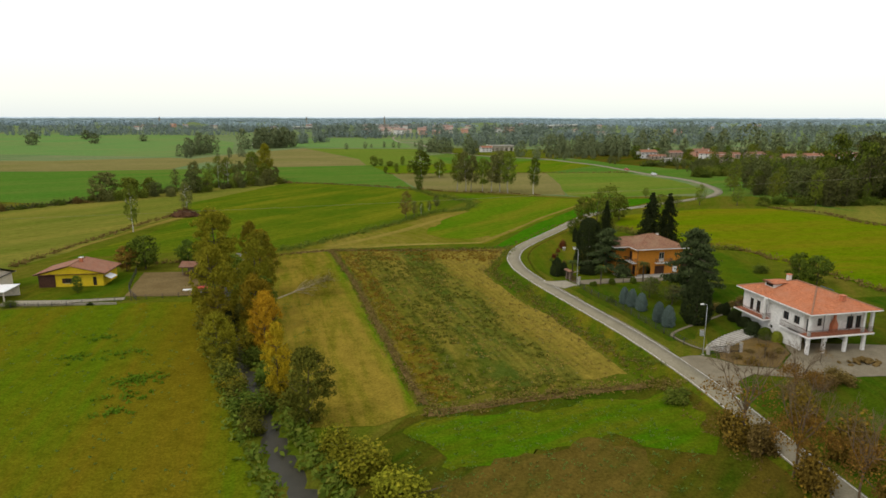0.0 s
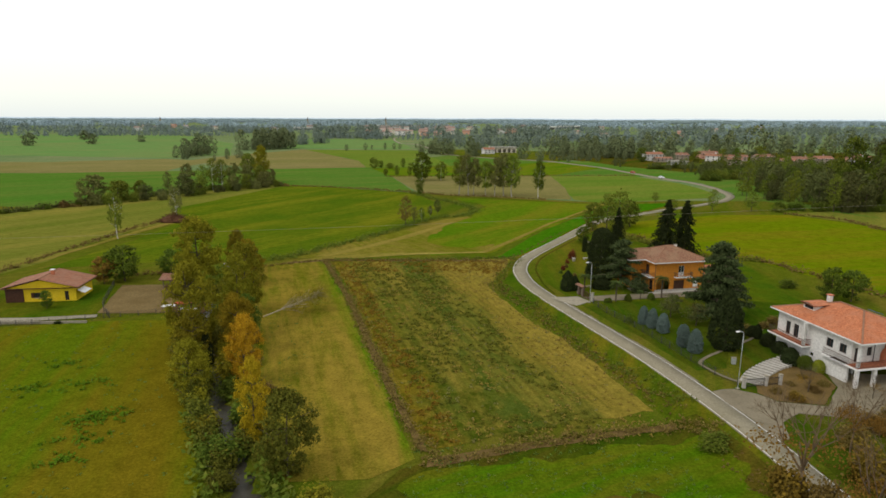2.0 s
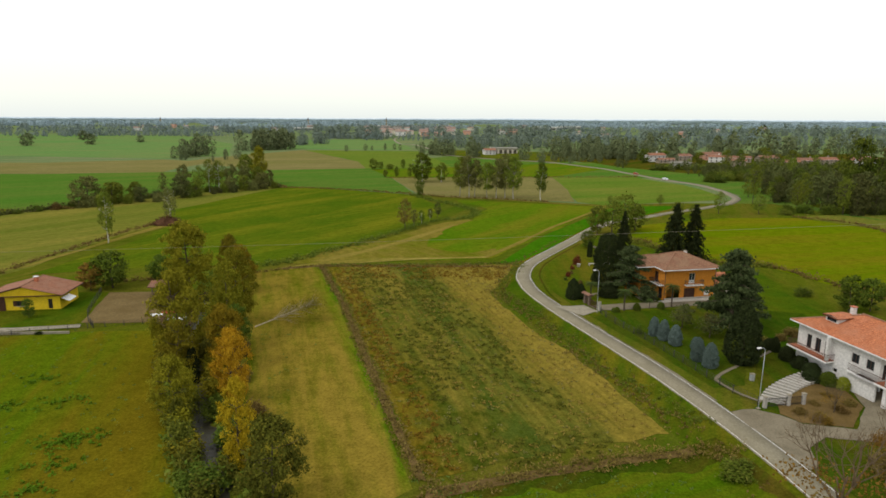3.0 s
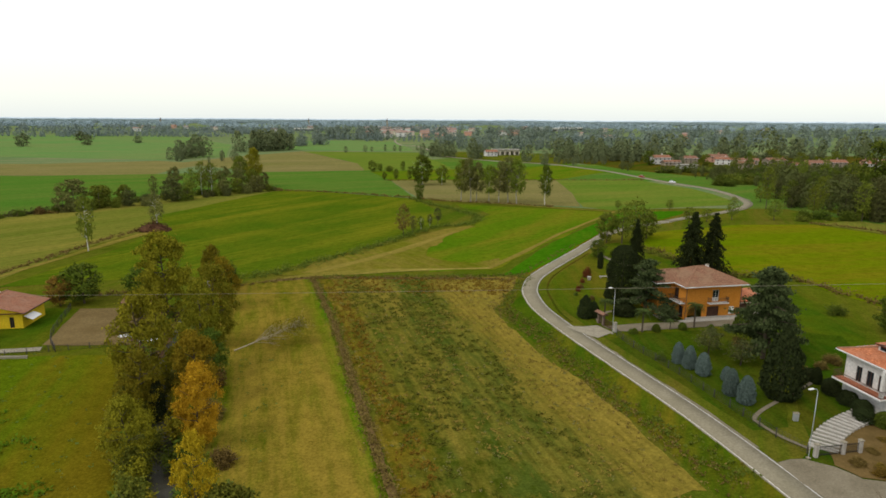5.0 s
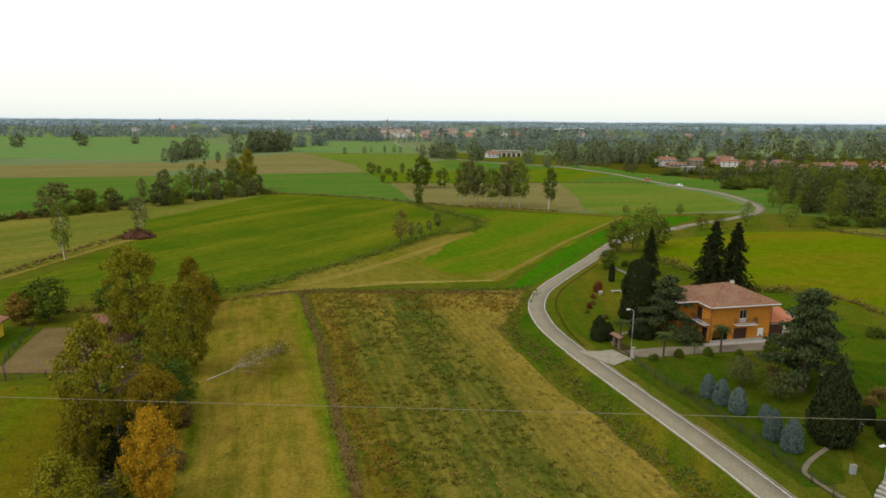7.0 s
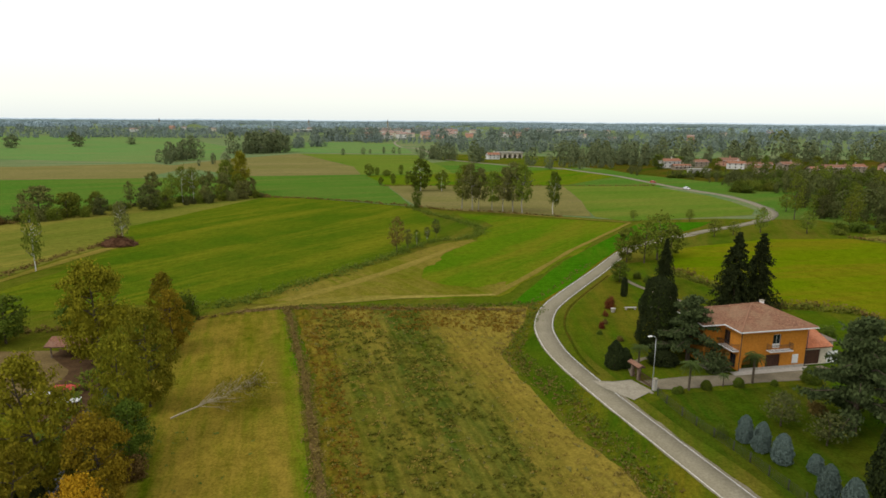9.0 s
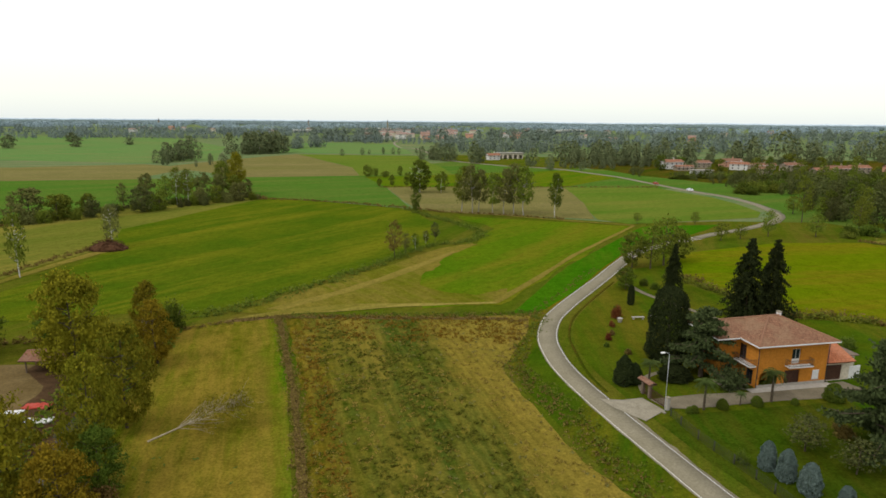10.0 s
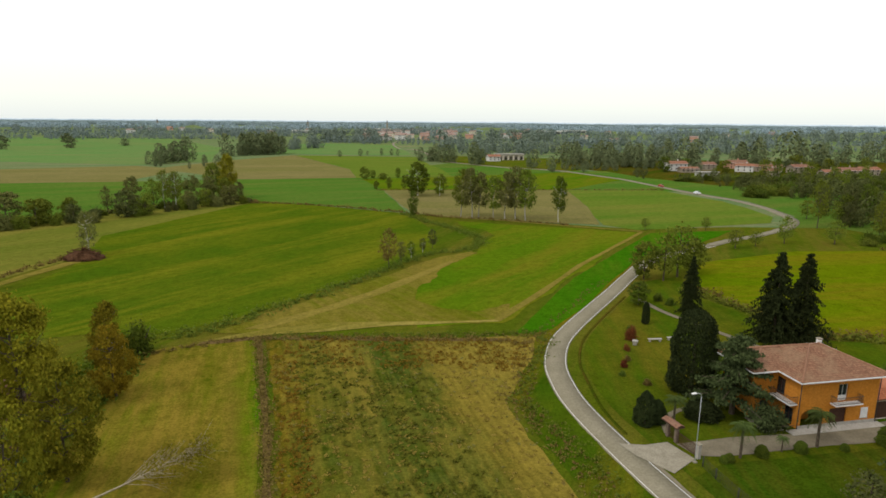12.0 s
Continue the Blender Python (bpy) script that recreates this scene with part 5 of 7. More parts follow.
# dense tall woods beyond the east field
rng_w = random.Random(5)
for i in range(130):
    y = rng_w.uniform(262, 345)
    x = 132 + (y - 262) * 0.3 + rng_w.uniform(0, 1) ** 1.1 * 175
    if y < 290 and x < 150:
        x += 20
    h = rng_w.uniform(20, 30) if x > 178 and rng_w.random() < 0.6 else rng_w.uniform(9, 15)
    leaf = rng_w.choice((L_GREY, L_WOOD, L_GREEN, L_WOOD, L_WOOD))
    plant("tree", "woodland" if i % 3 else "thin", x, y, h, h * rng_w.uniform(0.45, 0.75), leaf, "olive-brown tree of the dense east wood", group="east wood")
for x, y, h, w in ((132, 300, 18, 9), (146, 285, 16, 8), (139, 276, 13, 8), (153, 268, 15, 9)):
    plant("tree", "thin", x, y, h, w, L_GREY, "thin tall tree at the wood's edge", group="east wood")
for i in range(44):
    t = i / 43
    x, y = 148 + 170 * t + rng_w.uniform(-4, 4), 395 + 95 * t + rng_w.uniform(-12, 12)
    plant("hedge_bush", "bush", x, y, rng_w.uniform(4, 8), rng_w.uniform(9, 14), rng_w.choice((L_GREEN, L_GREY, L_GREEN)), "dark green bush on the slope below the village", "shrub", group="village slope")
for i in range(26):
    x = 128 + i * 6.2
    plant("wood_shrub", "bush", x + rng_w.uniform(-2, 2), 268 + i * 0.6 + rng_w.uniform(-3, 8), rng_w.uniform(3, 6), rng_w.uniform(6, 9), rng_w.choice((L_GREEN, L_GREY, L_GREY)), "dark undergrowth at the wood's edge", "shrub", group="wood edge")

# hedges and groves of the middle distance
GROVES = (
    ((-247, 716), (-205, 770), 24, 15, 27), ((-263, 576), (-251, 630), 12, 13, 24), ((-42, 674), (-11, 653), 12, 10, 18), ((82, 577), (125, 583), 34, 3, 7), ((91, 640), (162, 604), 36, 6, 21), ((113, 720), (200, 690), 16, 8, 20),
    ((192, 648), (238, 655), 8, 9, 30), ((241, 656), (286, 646), 10, 10, 32), ((286, 646), (342, 655), 9, 8, 24), ((352, 664), (454, 717), 11, 10, 28), ((6, 612), (13, 618), 5, 15, 21),
    ((54, 592), (56, 593), 2, 14, 17), ((67, 563), (69, 564), 2, 13, 16), ((120, 612), (190, 606), 20, 7, 15), ((-215, 540), (-200, 560), 4, 7, 10), ((-130, 700), (-60, 790), 7, 4, 8))
FAR_GROVES = (
    ((-231, 848), (-197, 923), 18, 11, 19), ((-276, 1164), (-130, 1138), 44, 12, 26), ((-30, 862), (130, 846), 34, 7, 27), ((0, 765), (90, 800), 14, 10, 20), ((173, 1145), (344, 1138), 22, 8, 24),
    ((456, 1412), (932, 1475), 34, 14, 28), ((44, 1264), (204, 1237), 30, 12, 26), ((200, 900), (560, 960), 16, 7, 22), ((150, 800), (330, 840), 16, 10, 26), ((400, 820), (640, 900), 14, 14, 28))
SLOPES = (
    ((158, 418), (184, 432), 14, 5, 10), ((160, 452), (196, 470), 22, 4, 9), ((146, 476), (200, 492), 22, 3, 7), ((188, 425), (240, 470), 34, 4, 10), ((170, 386), (230, 408), 30, 5, 12),
    ((236, 450), (300, 490), 30, 4, 10), ((165, 340), (230, 366), 24, 6, 13), ((240, 360), (320, 420), 34, 6, 13), ((150, 300), (220, 320), 18, 7, 15), ((120, 500), (138, 560), 18, 3, 6), ((150, 505), (205, 518), 26, 2, 5), ((205, 500), (330, 505), 40, 3, 6), ((240, 520), (340, 600), 24, 4, 9))
for x, y, h, w in ((-508, 852, 14, 18), (-560, 800, 16, 20), (-610, 1000, 15, 20), (-250, 560, 12, 5), (-246, 561, 11, 4), (-480, 930, 10, 16), (-430, 1010, 12, 18)):
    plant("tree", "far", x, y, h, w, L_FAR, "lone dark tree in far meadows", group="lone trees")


g = random.Random(78)
for i in range(40):
    y = g.uniform(335, 470)
    x = float(np.interp(y, (335, 392, 480), (163, 178, 176))) + g.uniform(0, 1) ** 1.4 * 80
    h = g.uniform(5, 9) if i % 4 else g.uniform(12, 18)
    plant("tree", "woodland" if i % 4 else "thin", x, y, h, h * (g.uniform(0.8, 1.2) if i % 4 else 0.6), g.choice((L_GREEN, L_GREY, L_GREY)), "dull green tree of the wood below the village", group="village wood")
for i in range(26):
    y = g.uniform(478, 505)
    x = 140 + (i + g.random()) * 6.5
    plant("hedge_bush", "bush", x, y, g.uniform(3, 6), g.uniform(8, 12), g.choice((L_GREEN, L_GREY)), "dark green bush on the slope below the village", "shrub", group="village slope")
g = random.Random(77)
for x, y in ((158, 560), (185, 566), (192, 548), (205, 560), (208, 508), (226, 540), (232, 516), (240, 558), (246, 542), (250, 512), (262, 546), (272, 508), (282, 516), (290, 530), (296, 512), (310, 508), (316, 540), (330, 516), (334, 540), (350, 530), (362, 522), (188, 600), (212, 600), (246, 596), (270, 580), (290, 570), (322, 575), (180, 510), (196, 498)):
    h = g.uniform(3, 6) if y < 560 else g.uniform(9, 14)
    plant("tree", "woodland", x, y, h, h * g.uniform(0.8, 1.2), g.choice((L_GREEN, L_FAR, L_GREY)), "leafy tree among the village houses", group="village trees")


def scatter_crowns(name, spots, leaf_size, per, material, label):
    """Woods too many and far to count, as one mass of leaf sprays: rows of (x, y, height, width)."""
    rng = np.random.default_rng(7)
    P, S, O = [], [], []
    for x, y, h, w in spots:
        s = rng.uniform(0.05, 1, per)
        a = rng.uniform(0, 2 * np.pi, per)
        q = rng.uniform(0, 6.28, 3)
        lump = 0.8 + 0.13 * np.sin(3 * a + q[0]) + 0.13 * np.sin(11 * s + 2 * a + q[1]) + 0.08 * np.sin(17 * s - 3 * a + q[2])
        r = 0.5 * np.sin(np.pi * np.clip(s * 0.88 + 0.08, 0, 0.985)) ** 0.6 * w * lump * np.sqrt(rng.uniform(0.45, 1, per))
        P.append(np.stack([x + np.cos(a) * r, y + np.sin(a) * r, land(x, y) + s * h], axis=1))
        O.append(np.stack([np.cos(a), np.sin(a), 0.2 + 1.3 * (s - 0.35)], axis=1))
        S.append(np.full(per, leaf_size * h))
    V, F = leaves(np.concatenate(P), np.concatenate(S), rng, 1.3, out=np.concatenate(O), loose=0.3)
    return tagged(part(name, np_mesh(name, V, F), material), label, "woods", kind="stuff")


def grove_spots(rows, seed, depth):
    """Trees strewn along each row: (one end, other end, count, least and greatest height)."""
    got = []
    for k, ((x0, y0), (x1, y1), count, h0, h1) in enumerate(rows):
        g = random.Random(seed + k)
        for i in range(count):
            h = g.uniform(h0 * 0.6, h1)
            t = (i + g.random()) / count
            got.append((x0 + (x1 - x0) * t + g.uniform(-4, 4), y0 + (y1 - y0) * t + g.gauss(0, depth), h, h * g.uniform(0.55, 1.05)))
    return got


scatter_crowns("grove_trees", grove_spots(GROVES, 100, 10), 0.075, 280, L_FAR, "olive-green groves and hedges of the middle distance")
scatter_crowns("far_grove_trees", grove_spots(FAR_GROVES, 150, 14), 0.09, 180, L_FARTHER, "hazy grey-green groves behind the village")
scatter_crowns("slope_wood", grove_spots(SLOPES, 200, 9), 0.06, 420, L_WOOD, "dense dull green wood on the slope below the village")
rng_f = random.Random(9)


def hedge_spots(rows, y0, y1, h0, h1, wide):
    """Hedgerows and copses of the plain: short rows of trees at all angles."""
    got = []
    for i in range(rows):
        y = rng_f.uniform(y0, y1)
        x = rng_f.uniform(-0.9, 0.95) * y
        turn, length = rng_f.gauss(0, 0.45), rng_f.uniform(60, 380)
        if -700 < x < -150 and y < 1120:
            continue
        tall = rng_f.uniform(h0, h1)
        for k in range(int(length / 9)):
            if noise.noise((k * 0.35, i * 3.7, 0.3)) < -0.15:
                continue
            h = tall * rng_f.uniform(0.5, 1.05)
            got.append((x + math.cos(turn) * (k * 9 - length / 2), y + math.sin(turn) * (k * 9 - length / 2) + rng_f.gauss(0, 5), h, h * rng_f.uniform(0.7, wide)))
    return got


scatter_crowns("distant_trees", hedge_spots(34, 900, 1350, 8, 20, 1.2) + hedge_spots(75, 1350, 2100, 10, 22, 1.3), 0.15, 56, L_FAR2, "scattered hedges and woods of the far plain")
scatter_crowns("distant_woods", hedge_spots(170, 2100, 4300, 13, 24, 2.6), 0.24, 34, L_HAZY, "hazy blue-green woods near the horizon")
# closing line of low wooded rises along the horizon
V, F = [], []
for k, a in enumerate(np.linspace(-1.0, 1.05, 700)):
    top = 33 + 5 * noise.noise((a * 7, 1, 0)) + 3 * noise.noise((a * 60, 2, 0)) + 1.5 * noise.noise((a * 260, 3, 0))
    x, y = 4500 * math.sin(a), 4500 * math.cos(a)
    V += [(x, y, -3), (x * 0.99, y * 0.99, top * 0.75), (x, y, top)]
    if k:
        b = 3 * k
        F += [(b - 3, b, b + 1, b - 2), (b - 2, b + 1, b + 2, b - 1)]
# the pale blue of the rises is haze put into their colour
HORIZON = rough_material("hazed_horizon_woods", (0.5, 0.6, 0.67), (0.56, 0.66, 0.73), 0.01, 0.95, 0)
tagged(part("backdrop", np_mesh("backdrop", V, F), HORIZON), "wooded horizon of the plain, tinted pale blue for haze", "horizon", kind="structure")


# ditch weeds, rank grass and field tufts
def tufts(name, spots, size, per, material, label, flat=0.5):
    rng = np.random.default_rng(len(spots))
    P = []
    for x, y, s in spots:
        p = rng.normal(0, 1, (per, 3)) * np.array([0.5, 0.5, flat]) * s
        P.append(np.stack([x + p[:, 0], y + p[:, 1], land(x, y) + 0.08 + np.abs(p[:, 2])], axis=1))
    P = np.concatenate(P)
    V, F = leaves(P, size, rng, 1.8, -0.4, out=np.tile((0.0, -0.25, 1.0), (len(P), 1)), loose=0.7)
    return tagged(part(name, np_mesh(name, V, F), material), label, "weeds", kind="stuff")


def line_spots(pts, step, wander, s0, s1, seed=1):
    g = random.Random(seed)
    return [(p.x + g.gauss(0, wander), p.y + g.gauss(0, wander), g.uniform(s0, s1)) for p in curve_points(pts, step)]


tufts("ditch_weeds", line_spots(WEST_DITCH, 0.35, 0.45, 0.5, 1.0, 2) + line_spots([(-3, 76), (6.5, 79.3), (17, 82.6), (27, 85), (31.5, 83.5)], 0.3, 0.6, 0.4, 0.9, 3)
      + line_spots([(-52, 163.5), (-44, 168.5), (-35.5, 172.2), (-23, 173), (-10, 173), (4, 174), (12, 172)], 0.4, 0.5, 0.3, 0.7, 4), 0.17, 20, L_WEED, "dry brown weeds along the field ditches")
tufts("ditch_grass", line_spots([(-57, 171), (-50, 173), (-42.5, 182), (-34, 195.5), (-24.3, 214.5), (-17.5, 228), (-9.5, 243), (3.5, 254), (5.5, 271), (-4, 288), (-16, 306), (-24, 322)], 0.5, 1.2, 0.6, 1.4, 5), 0.26, 22, L_RANK, "dark green rank grass along the winding ditch")
tufts("hedge_grass", line_spots([(-98, 349), (-78, 347), (-56, 340), (-24, 325), (-9, 315), (18, 307.5), (40, 298.5)], 0.8, 0.8, 0.5, 1.0, 6)
      + line_spots([(-112, 150), (-112, 203), (-109, 231)], 0.7, 0.7, 0.5, 1.0, 7) + line_spots([(-92, 150.6), (-79, 154.3), (-66, 160)], 0.5, 0.7, 0.5, 1.1, 8)
      + line_spots([(-47, 408), (0, 413), (58, 420), (115, 425)], 1.2, 0.8, 0.5, 1.1, 9) + line_spots([(-165, 262), (-145, 316), (-118, 355), (-96, 353)], 0.6, 1.5, 0.6, 1.4, 10)
      + line_spots([(130, 259), (141, 241), (146, 212), (200, 216)], 0.6, 0.8, 0.5, 1.0, 11) + line_spots([(54, 205), (58, 190), (63, 176), (78, 172), (92, 128)], 0.6, 0.8, 0.5, 1.2, 12), 0.3, 18, L_WEED, "brown-green grass strips between the fields")
tufts("hedge_undergrowth", line_spots([(-205, 212), (-178, 250), (-163, 276), (-150, 300), (-137, 325), (-126, 342), (-112, 355), (-100, 352)], 0.45, 1.1, 1.0, 2.3, 21), 0.5, 16, L_WOOD, "dark brownish undergrowth of the long hedge", 0.55)
tufts("garden_hedge_bank", line_spots([(50, 205), (54, 197), (58, 188), (62.5, 176), (70, 174), (78, 172)], 0.35, 0.7, 0.7, 1.4, 22), 0.3, 16, L_DULL, "dark green hedge bank behind the garden", 0.5)
tufts("bank_grass", [(stream_x(y) + o, y, 0.9) for y in np.arange(42, 165, 0.5) for o in (random.gauss(-3.6, 0.8), random.gauss(3.8, 0.9), random.gauss(3.0, 0.5))], 0.4, 9, L_RANK, "rank grass on the stream banks")
g = random.Random(12)
tufts("verge_tufts", [(road_x(y) + g.gauss(-5.6, 0.9), y, g.uniform(0.2, 0.6)) for y in np.arange(60, 215, 0.6)], 0.16, 8, L_WEED, "dry tufts on the road verge")
tufts("field_weeds", [p for p in ((g.uniform(-30, 22), g.uniform(80, 170), g.uniform(0.15, 0.4)) for _ in range(500)) if p[0] < road_x(p[1]) - 8 and p[0] > float(np.interp(p[1], (78, 172), (-3, -34)))], 0.16, 7, L_STALK, "scattered green weeds in the stubble field", 0.3)


def in_stubble(x, y):
    return 80.5 < y < 174 and x < (road_x(y) - 8.6 if y < 152 else float(np.interp(y, (152, 162, 174), (7, 10.5, 13)))) and x > float(np.interp(y, (78, 172), (-2, -33)))


def field_clumps(count, keep, s0, s1, seed):
    """Places in the stubble field, strewn in drifts: keep(x, y, n) takes the drift's noise."""
    g = random.Random(seed)
    got = []
    for _ in range(count):
        x, y = g.uniform(-34, 24), g.uniform(80, 174)
        n = noise.noise((x * 0.11 + seed, y * 0.08, 1.0)) + 0.5 * noise.noise((x * 0.35, y * 0.3 + seed, 4.0))
        if in_stubble(x, y) and keep(x, y, n):
            got.append((x, y, g.uniform(s0, s1)))
    return got


def row_side(x, y):
    """Distance across the rows of the stubble field, from its western ditch."""
    return x - float(np.interp(y, (78, 172), (-3, -34)))


tufts("stubble_weed_clumps", field_clumps(4200, lambda x, y, n: n > -0.05 and 3 < row_side(x, y) < 24, 0.25, 0.6, 41), 0.24, 9, L_SAGE, "sage green weed clumps in the stubble field", 0.3)
EDGE = [(29, 90), (24.2, 99.6), (19.4, 112.7), (14.8, 128), (11.8, 138.3), (8.5, 147), (7.6, 153), (11, 162.5), (13.5, 172), (13.8, 176), (4, 175.6), (-10, 174), (-34, 172)]
tufts("border_grass", line_spots(EDGE, 0.3, 1.0, 0.2, 0.6, 46), 0.17, 8, L_WEED, "ochre dry grass along the stubble field's border", 0.35)
tufts("border_weeds", line_spots([(x + 1.6 if k < 9 else x, y + (1.0 if k > 8 else 0)) for k, (x, y) in enumerate(EDGE)], 0.25, 0.8, 0.3, 0.8, 47), 0.2, 8, L_RANK, "green rank grass beside the stubble field's border", 0.35)
tufts("stubble_straw", field_clumps(3000, lambda x, y, n: n > 0.05 or row_side(x, y) > 26, 0.2, 0.5, 42), 0.17, 8, L_STRAW, "pale straw lying in the stubble field", 0.22)
tufts("stubble_docks", field_clumps(5200, lambda x, y, n: (y > 160 or row_side(x, y) < 5) and n > -0.3, 0.25, 0.6, 43), 0.2, 9, L_RUST, "rusty brown dock weeds along the field's edge", 0.4)
g = random.Random(52)
tufts("nettle_patches", [(x + g.gauss(0, 1.6), y + g.gauss(0, 0.9), g.uniform(0.3, 0.7)) for x, y in ((-59.9, 101.6), (-52.2, 94.7), (-47.0, 84.9), (-43.5, 85.8), (-43.6, 79.5), (-43.3, 75.2), (-44.8, 84.2), (-59.0, 92.6)) for _ in range(16)], 0.24, 10, L_NETTLE, "bright green nettle patches in the meadow", 0.35)
tufts("meadow_weeds", [(g.uniform(-100, -20), g.uniform(40, 122), g.uniform(0.15, 0.4)) for _ in range(600)] + [(g.uniform(-5, 28), g.uniform(45, 80), g.uniform(0.2, 0.6)) for _ in range(600)], 0.14, 6, L_CLUMP, "scattered weeds in the meadow", 0.25)


# ---------------------------------------------------------------- buildings
def wall_panel(length, height, thick, openings, m):
    """A wall with openings through it: x along, y inwards, placed by m. openings: rows of (x0, x1, z0, z1)."""
    bm = bmesh.new()
    xs = sorted({0.0, length, *[v for o in openings for v in o[:2]]})
    zs = sorted({0.0, height, *[v for o in openings for v in o[2:4]]})
    for i in range(len(xs) - 1):
        for j in range(len(zs) - 1):
            cx, cz = (xs[i] + xs[i + 1]) / 2, (zs[j] + zs[j + 1]) / 2
            if any(o[0] < cx < o[1] and o[2] < cz < o[3] for o in openings):
                continue
            box(xs[i], 0, zs[j], xs[i + 1], thick, zs[j + 1], bm=bm)
    bmesh.ops.remove_doubles(bm, verts=bm.verts, dist=0.001)
    bmesh.ops.transform(bm, matrix=m, verts=bm.verts)
    return bm


def moved(bm, m):
    bmesh.ops.transform(bm, matrix=m, verts=bm.verts)
    return bm


def window(parent, m, x0, x1, z0, z1, frame_mat=TRIMW, shutters=None, sill=True):
    """A window in an opening: frame, pane, sill and, where given, open shutters beside it."""
    bm = bmesh.new()
    t = 0.07
    for a in ((x0, z0, x0 + t, z1), (x1 - t, z0, x1, z1), (x0 + t, z0, x1 - t, z0 + t), (x0 + t, z1 - t, x1 - t, z1), ((x0 + x1) / 2 - 0.04, z0 + t, (x0 + x1) / 2 + 0.04, z1 - t)):
        box(a[0], 0.1, a[1], a[2], 0.17, a[3], bm=bm)
    w = part("window", moved(bm, m), frame_mat, parent)
    part("pane", moved(box(x0 + t, 0.125, z0 + t, x1 - t, 0.14, z1 - t), m), GLASS, w)
    if sill:
        part("sill", moved(box(x0 - 0.1, -0.09, z0 - 0.09, x1 + 0.1, 0.1, z0 - 0.003, 0.01), m), STONE, w)
    if shutters:
        half = (x1 - x0) / 2
        for s0 in (x0 - half - 0.02, x1 + 0.02):
            bm = box(s0, -0.06, z0, s0 + half, -0.005, z1, 0.008)
            for k in range(6):
                zz = z0 + (z1 - z0) * (k + 0.5) / 6
                box(s0 + 0.06, -0.075, zz, s0 + half - 0.06, -0.06, zz + 0.1, bm=bm)
            part("shutter", moved(bm, m), shutters, w)
    return w


def hip_roof(x0, y0, x1, y1, z, pitch, gable=""):
    """Roof planes with their courses running along the eaves; gable: 'x' or 'y' for a plain ridge in that direction."""
    w, d = x1 - x0, y1 - y0
    along_x = (w >= d) if not gable else gable == "x"
    half = (d if along_x else w) / 2
    rise = half * pitch
    inset = 0 if gable else half
    if along_x:
        r0, r1 = (x0 + inset, (y0 + y1) / 2, z + rise), (x1 - inset, (y0 + y1) / 2, z + rise)
    else:
        r0, r1 = ((x0 + x1) / 2, y0 + inset, z + rise), ((x0 + x1) / 2, y1 - inset, z + rise)
    a, b, c, d_ = (x0, y0, z), (x1, y0, z), (x1, y1, z), (x0, y1, z)
    if along_x:
        faces = [(a, b, r1, r0), (b, c, r1), (c, d_, r0, r1), (d_, a, r0)]
    else:
        faces = [(a, b, r0), (b, c, r1, r0), (c, d_, r1), (d_, a, r0, r1)]
    if gable:
        faces = [f for f in faces if len(f) == 4]
    t = 0.16
    V, F, UV = [], [], []
    for f in faces:
        p, q = Vector(f[0]), Vector(f[1])
        u = (q - p).normalized()
        nrm = u.cross(Vector(f[2]) - p).normalized()
        v = nrm.cross(u)
        F.append(tuple(range(len(V), len(V) + len(f))))
        for k in f:
            V.append(k)
            e = Vector(k) - p
            UV.append((e.dot(u), e.dot(v)))
    n = len(V)
    low = [(x, y, z - t) for x, y, z in (a, b, c, d_)]
    V += [a, b, c, d_] + low
    for k in range(4):
        F.append((n + k, n + 4 + k, n + 4 + (k + 1) % 4, n + (k + 1) % 4))
        UV += [(0, 0)] * 4
    F.append((n + 7, n + 6, n + 5, n + 4))
    UV += [(0, 0)] * 4
    return np_mesh("roof", V, F, UV), r0, r1


def ridge_caps(parent, pts, material):
    """Rounded cap tiles along ridges and hips, one joined band per line."""
    for a, b in pts:
        V, F = tubes([(np.array([a, b]), 0.13, 0.13)], 8)
        part("ridge_cap", np_mesh("ridge_cap", V, F), RIDGE, parent)


def roof_on(parent, x0, y0, x1, y1, z, pitch, material, gable="", trim=TRIMW, caps=True):
    me, r0, r1 = hip_roof(x0, y0, x1, y1, z, pitch, gable)
    roof = part("roof", me, material, parent)
    for q in ((x0 - 0.1, y0 - 0.1, x1 + 0.1, y0 - 0.003), (x0 - 0.1, y1 + 0.003, x1 + 0.1, y1 + 0.1), (x0 - 0.1, y0 - 0.003, x0 - 0.003, y1 + 0.003), (x1 + 0.003, y0 - 0.003, x1 + 0.1, y1 + 0.003)):
        if gable == "y" and q[3] - q[1] < 0.2 or gable == "x" and q[2] - q[0] < 0.2:
            continue
        part("gutter", box(q[0], q[1], z - 0.17, q[2], q[3], z - 0.03), trim, roof)
    if caps:
        lines = [(r0, r1)] if Vector(r0) != Vector(r1) else []
        if not gable:
            along_x = (x1 - x0) >= (y1 - y0)
            ends = (((x0, y0, z), r0), ((x0, y1, z), r0 if along_x else r1), ((x1, y0, z), r1 if along_x else r0), ((x1, y1, z), r1))
            lines += ends
        ridge_caps(roof, lines, material)
    return roof


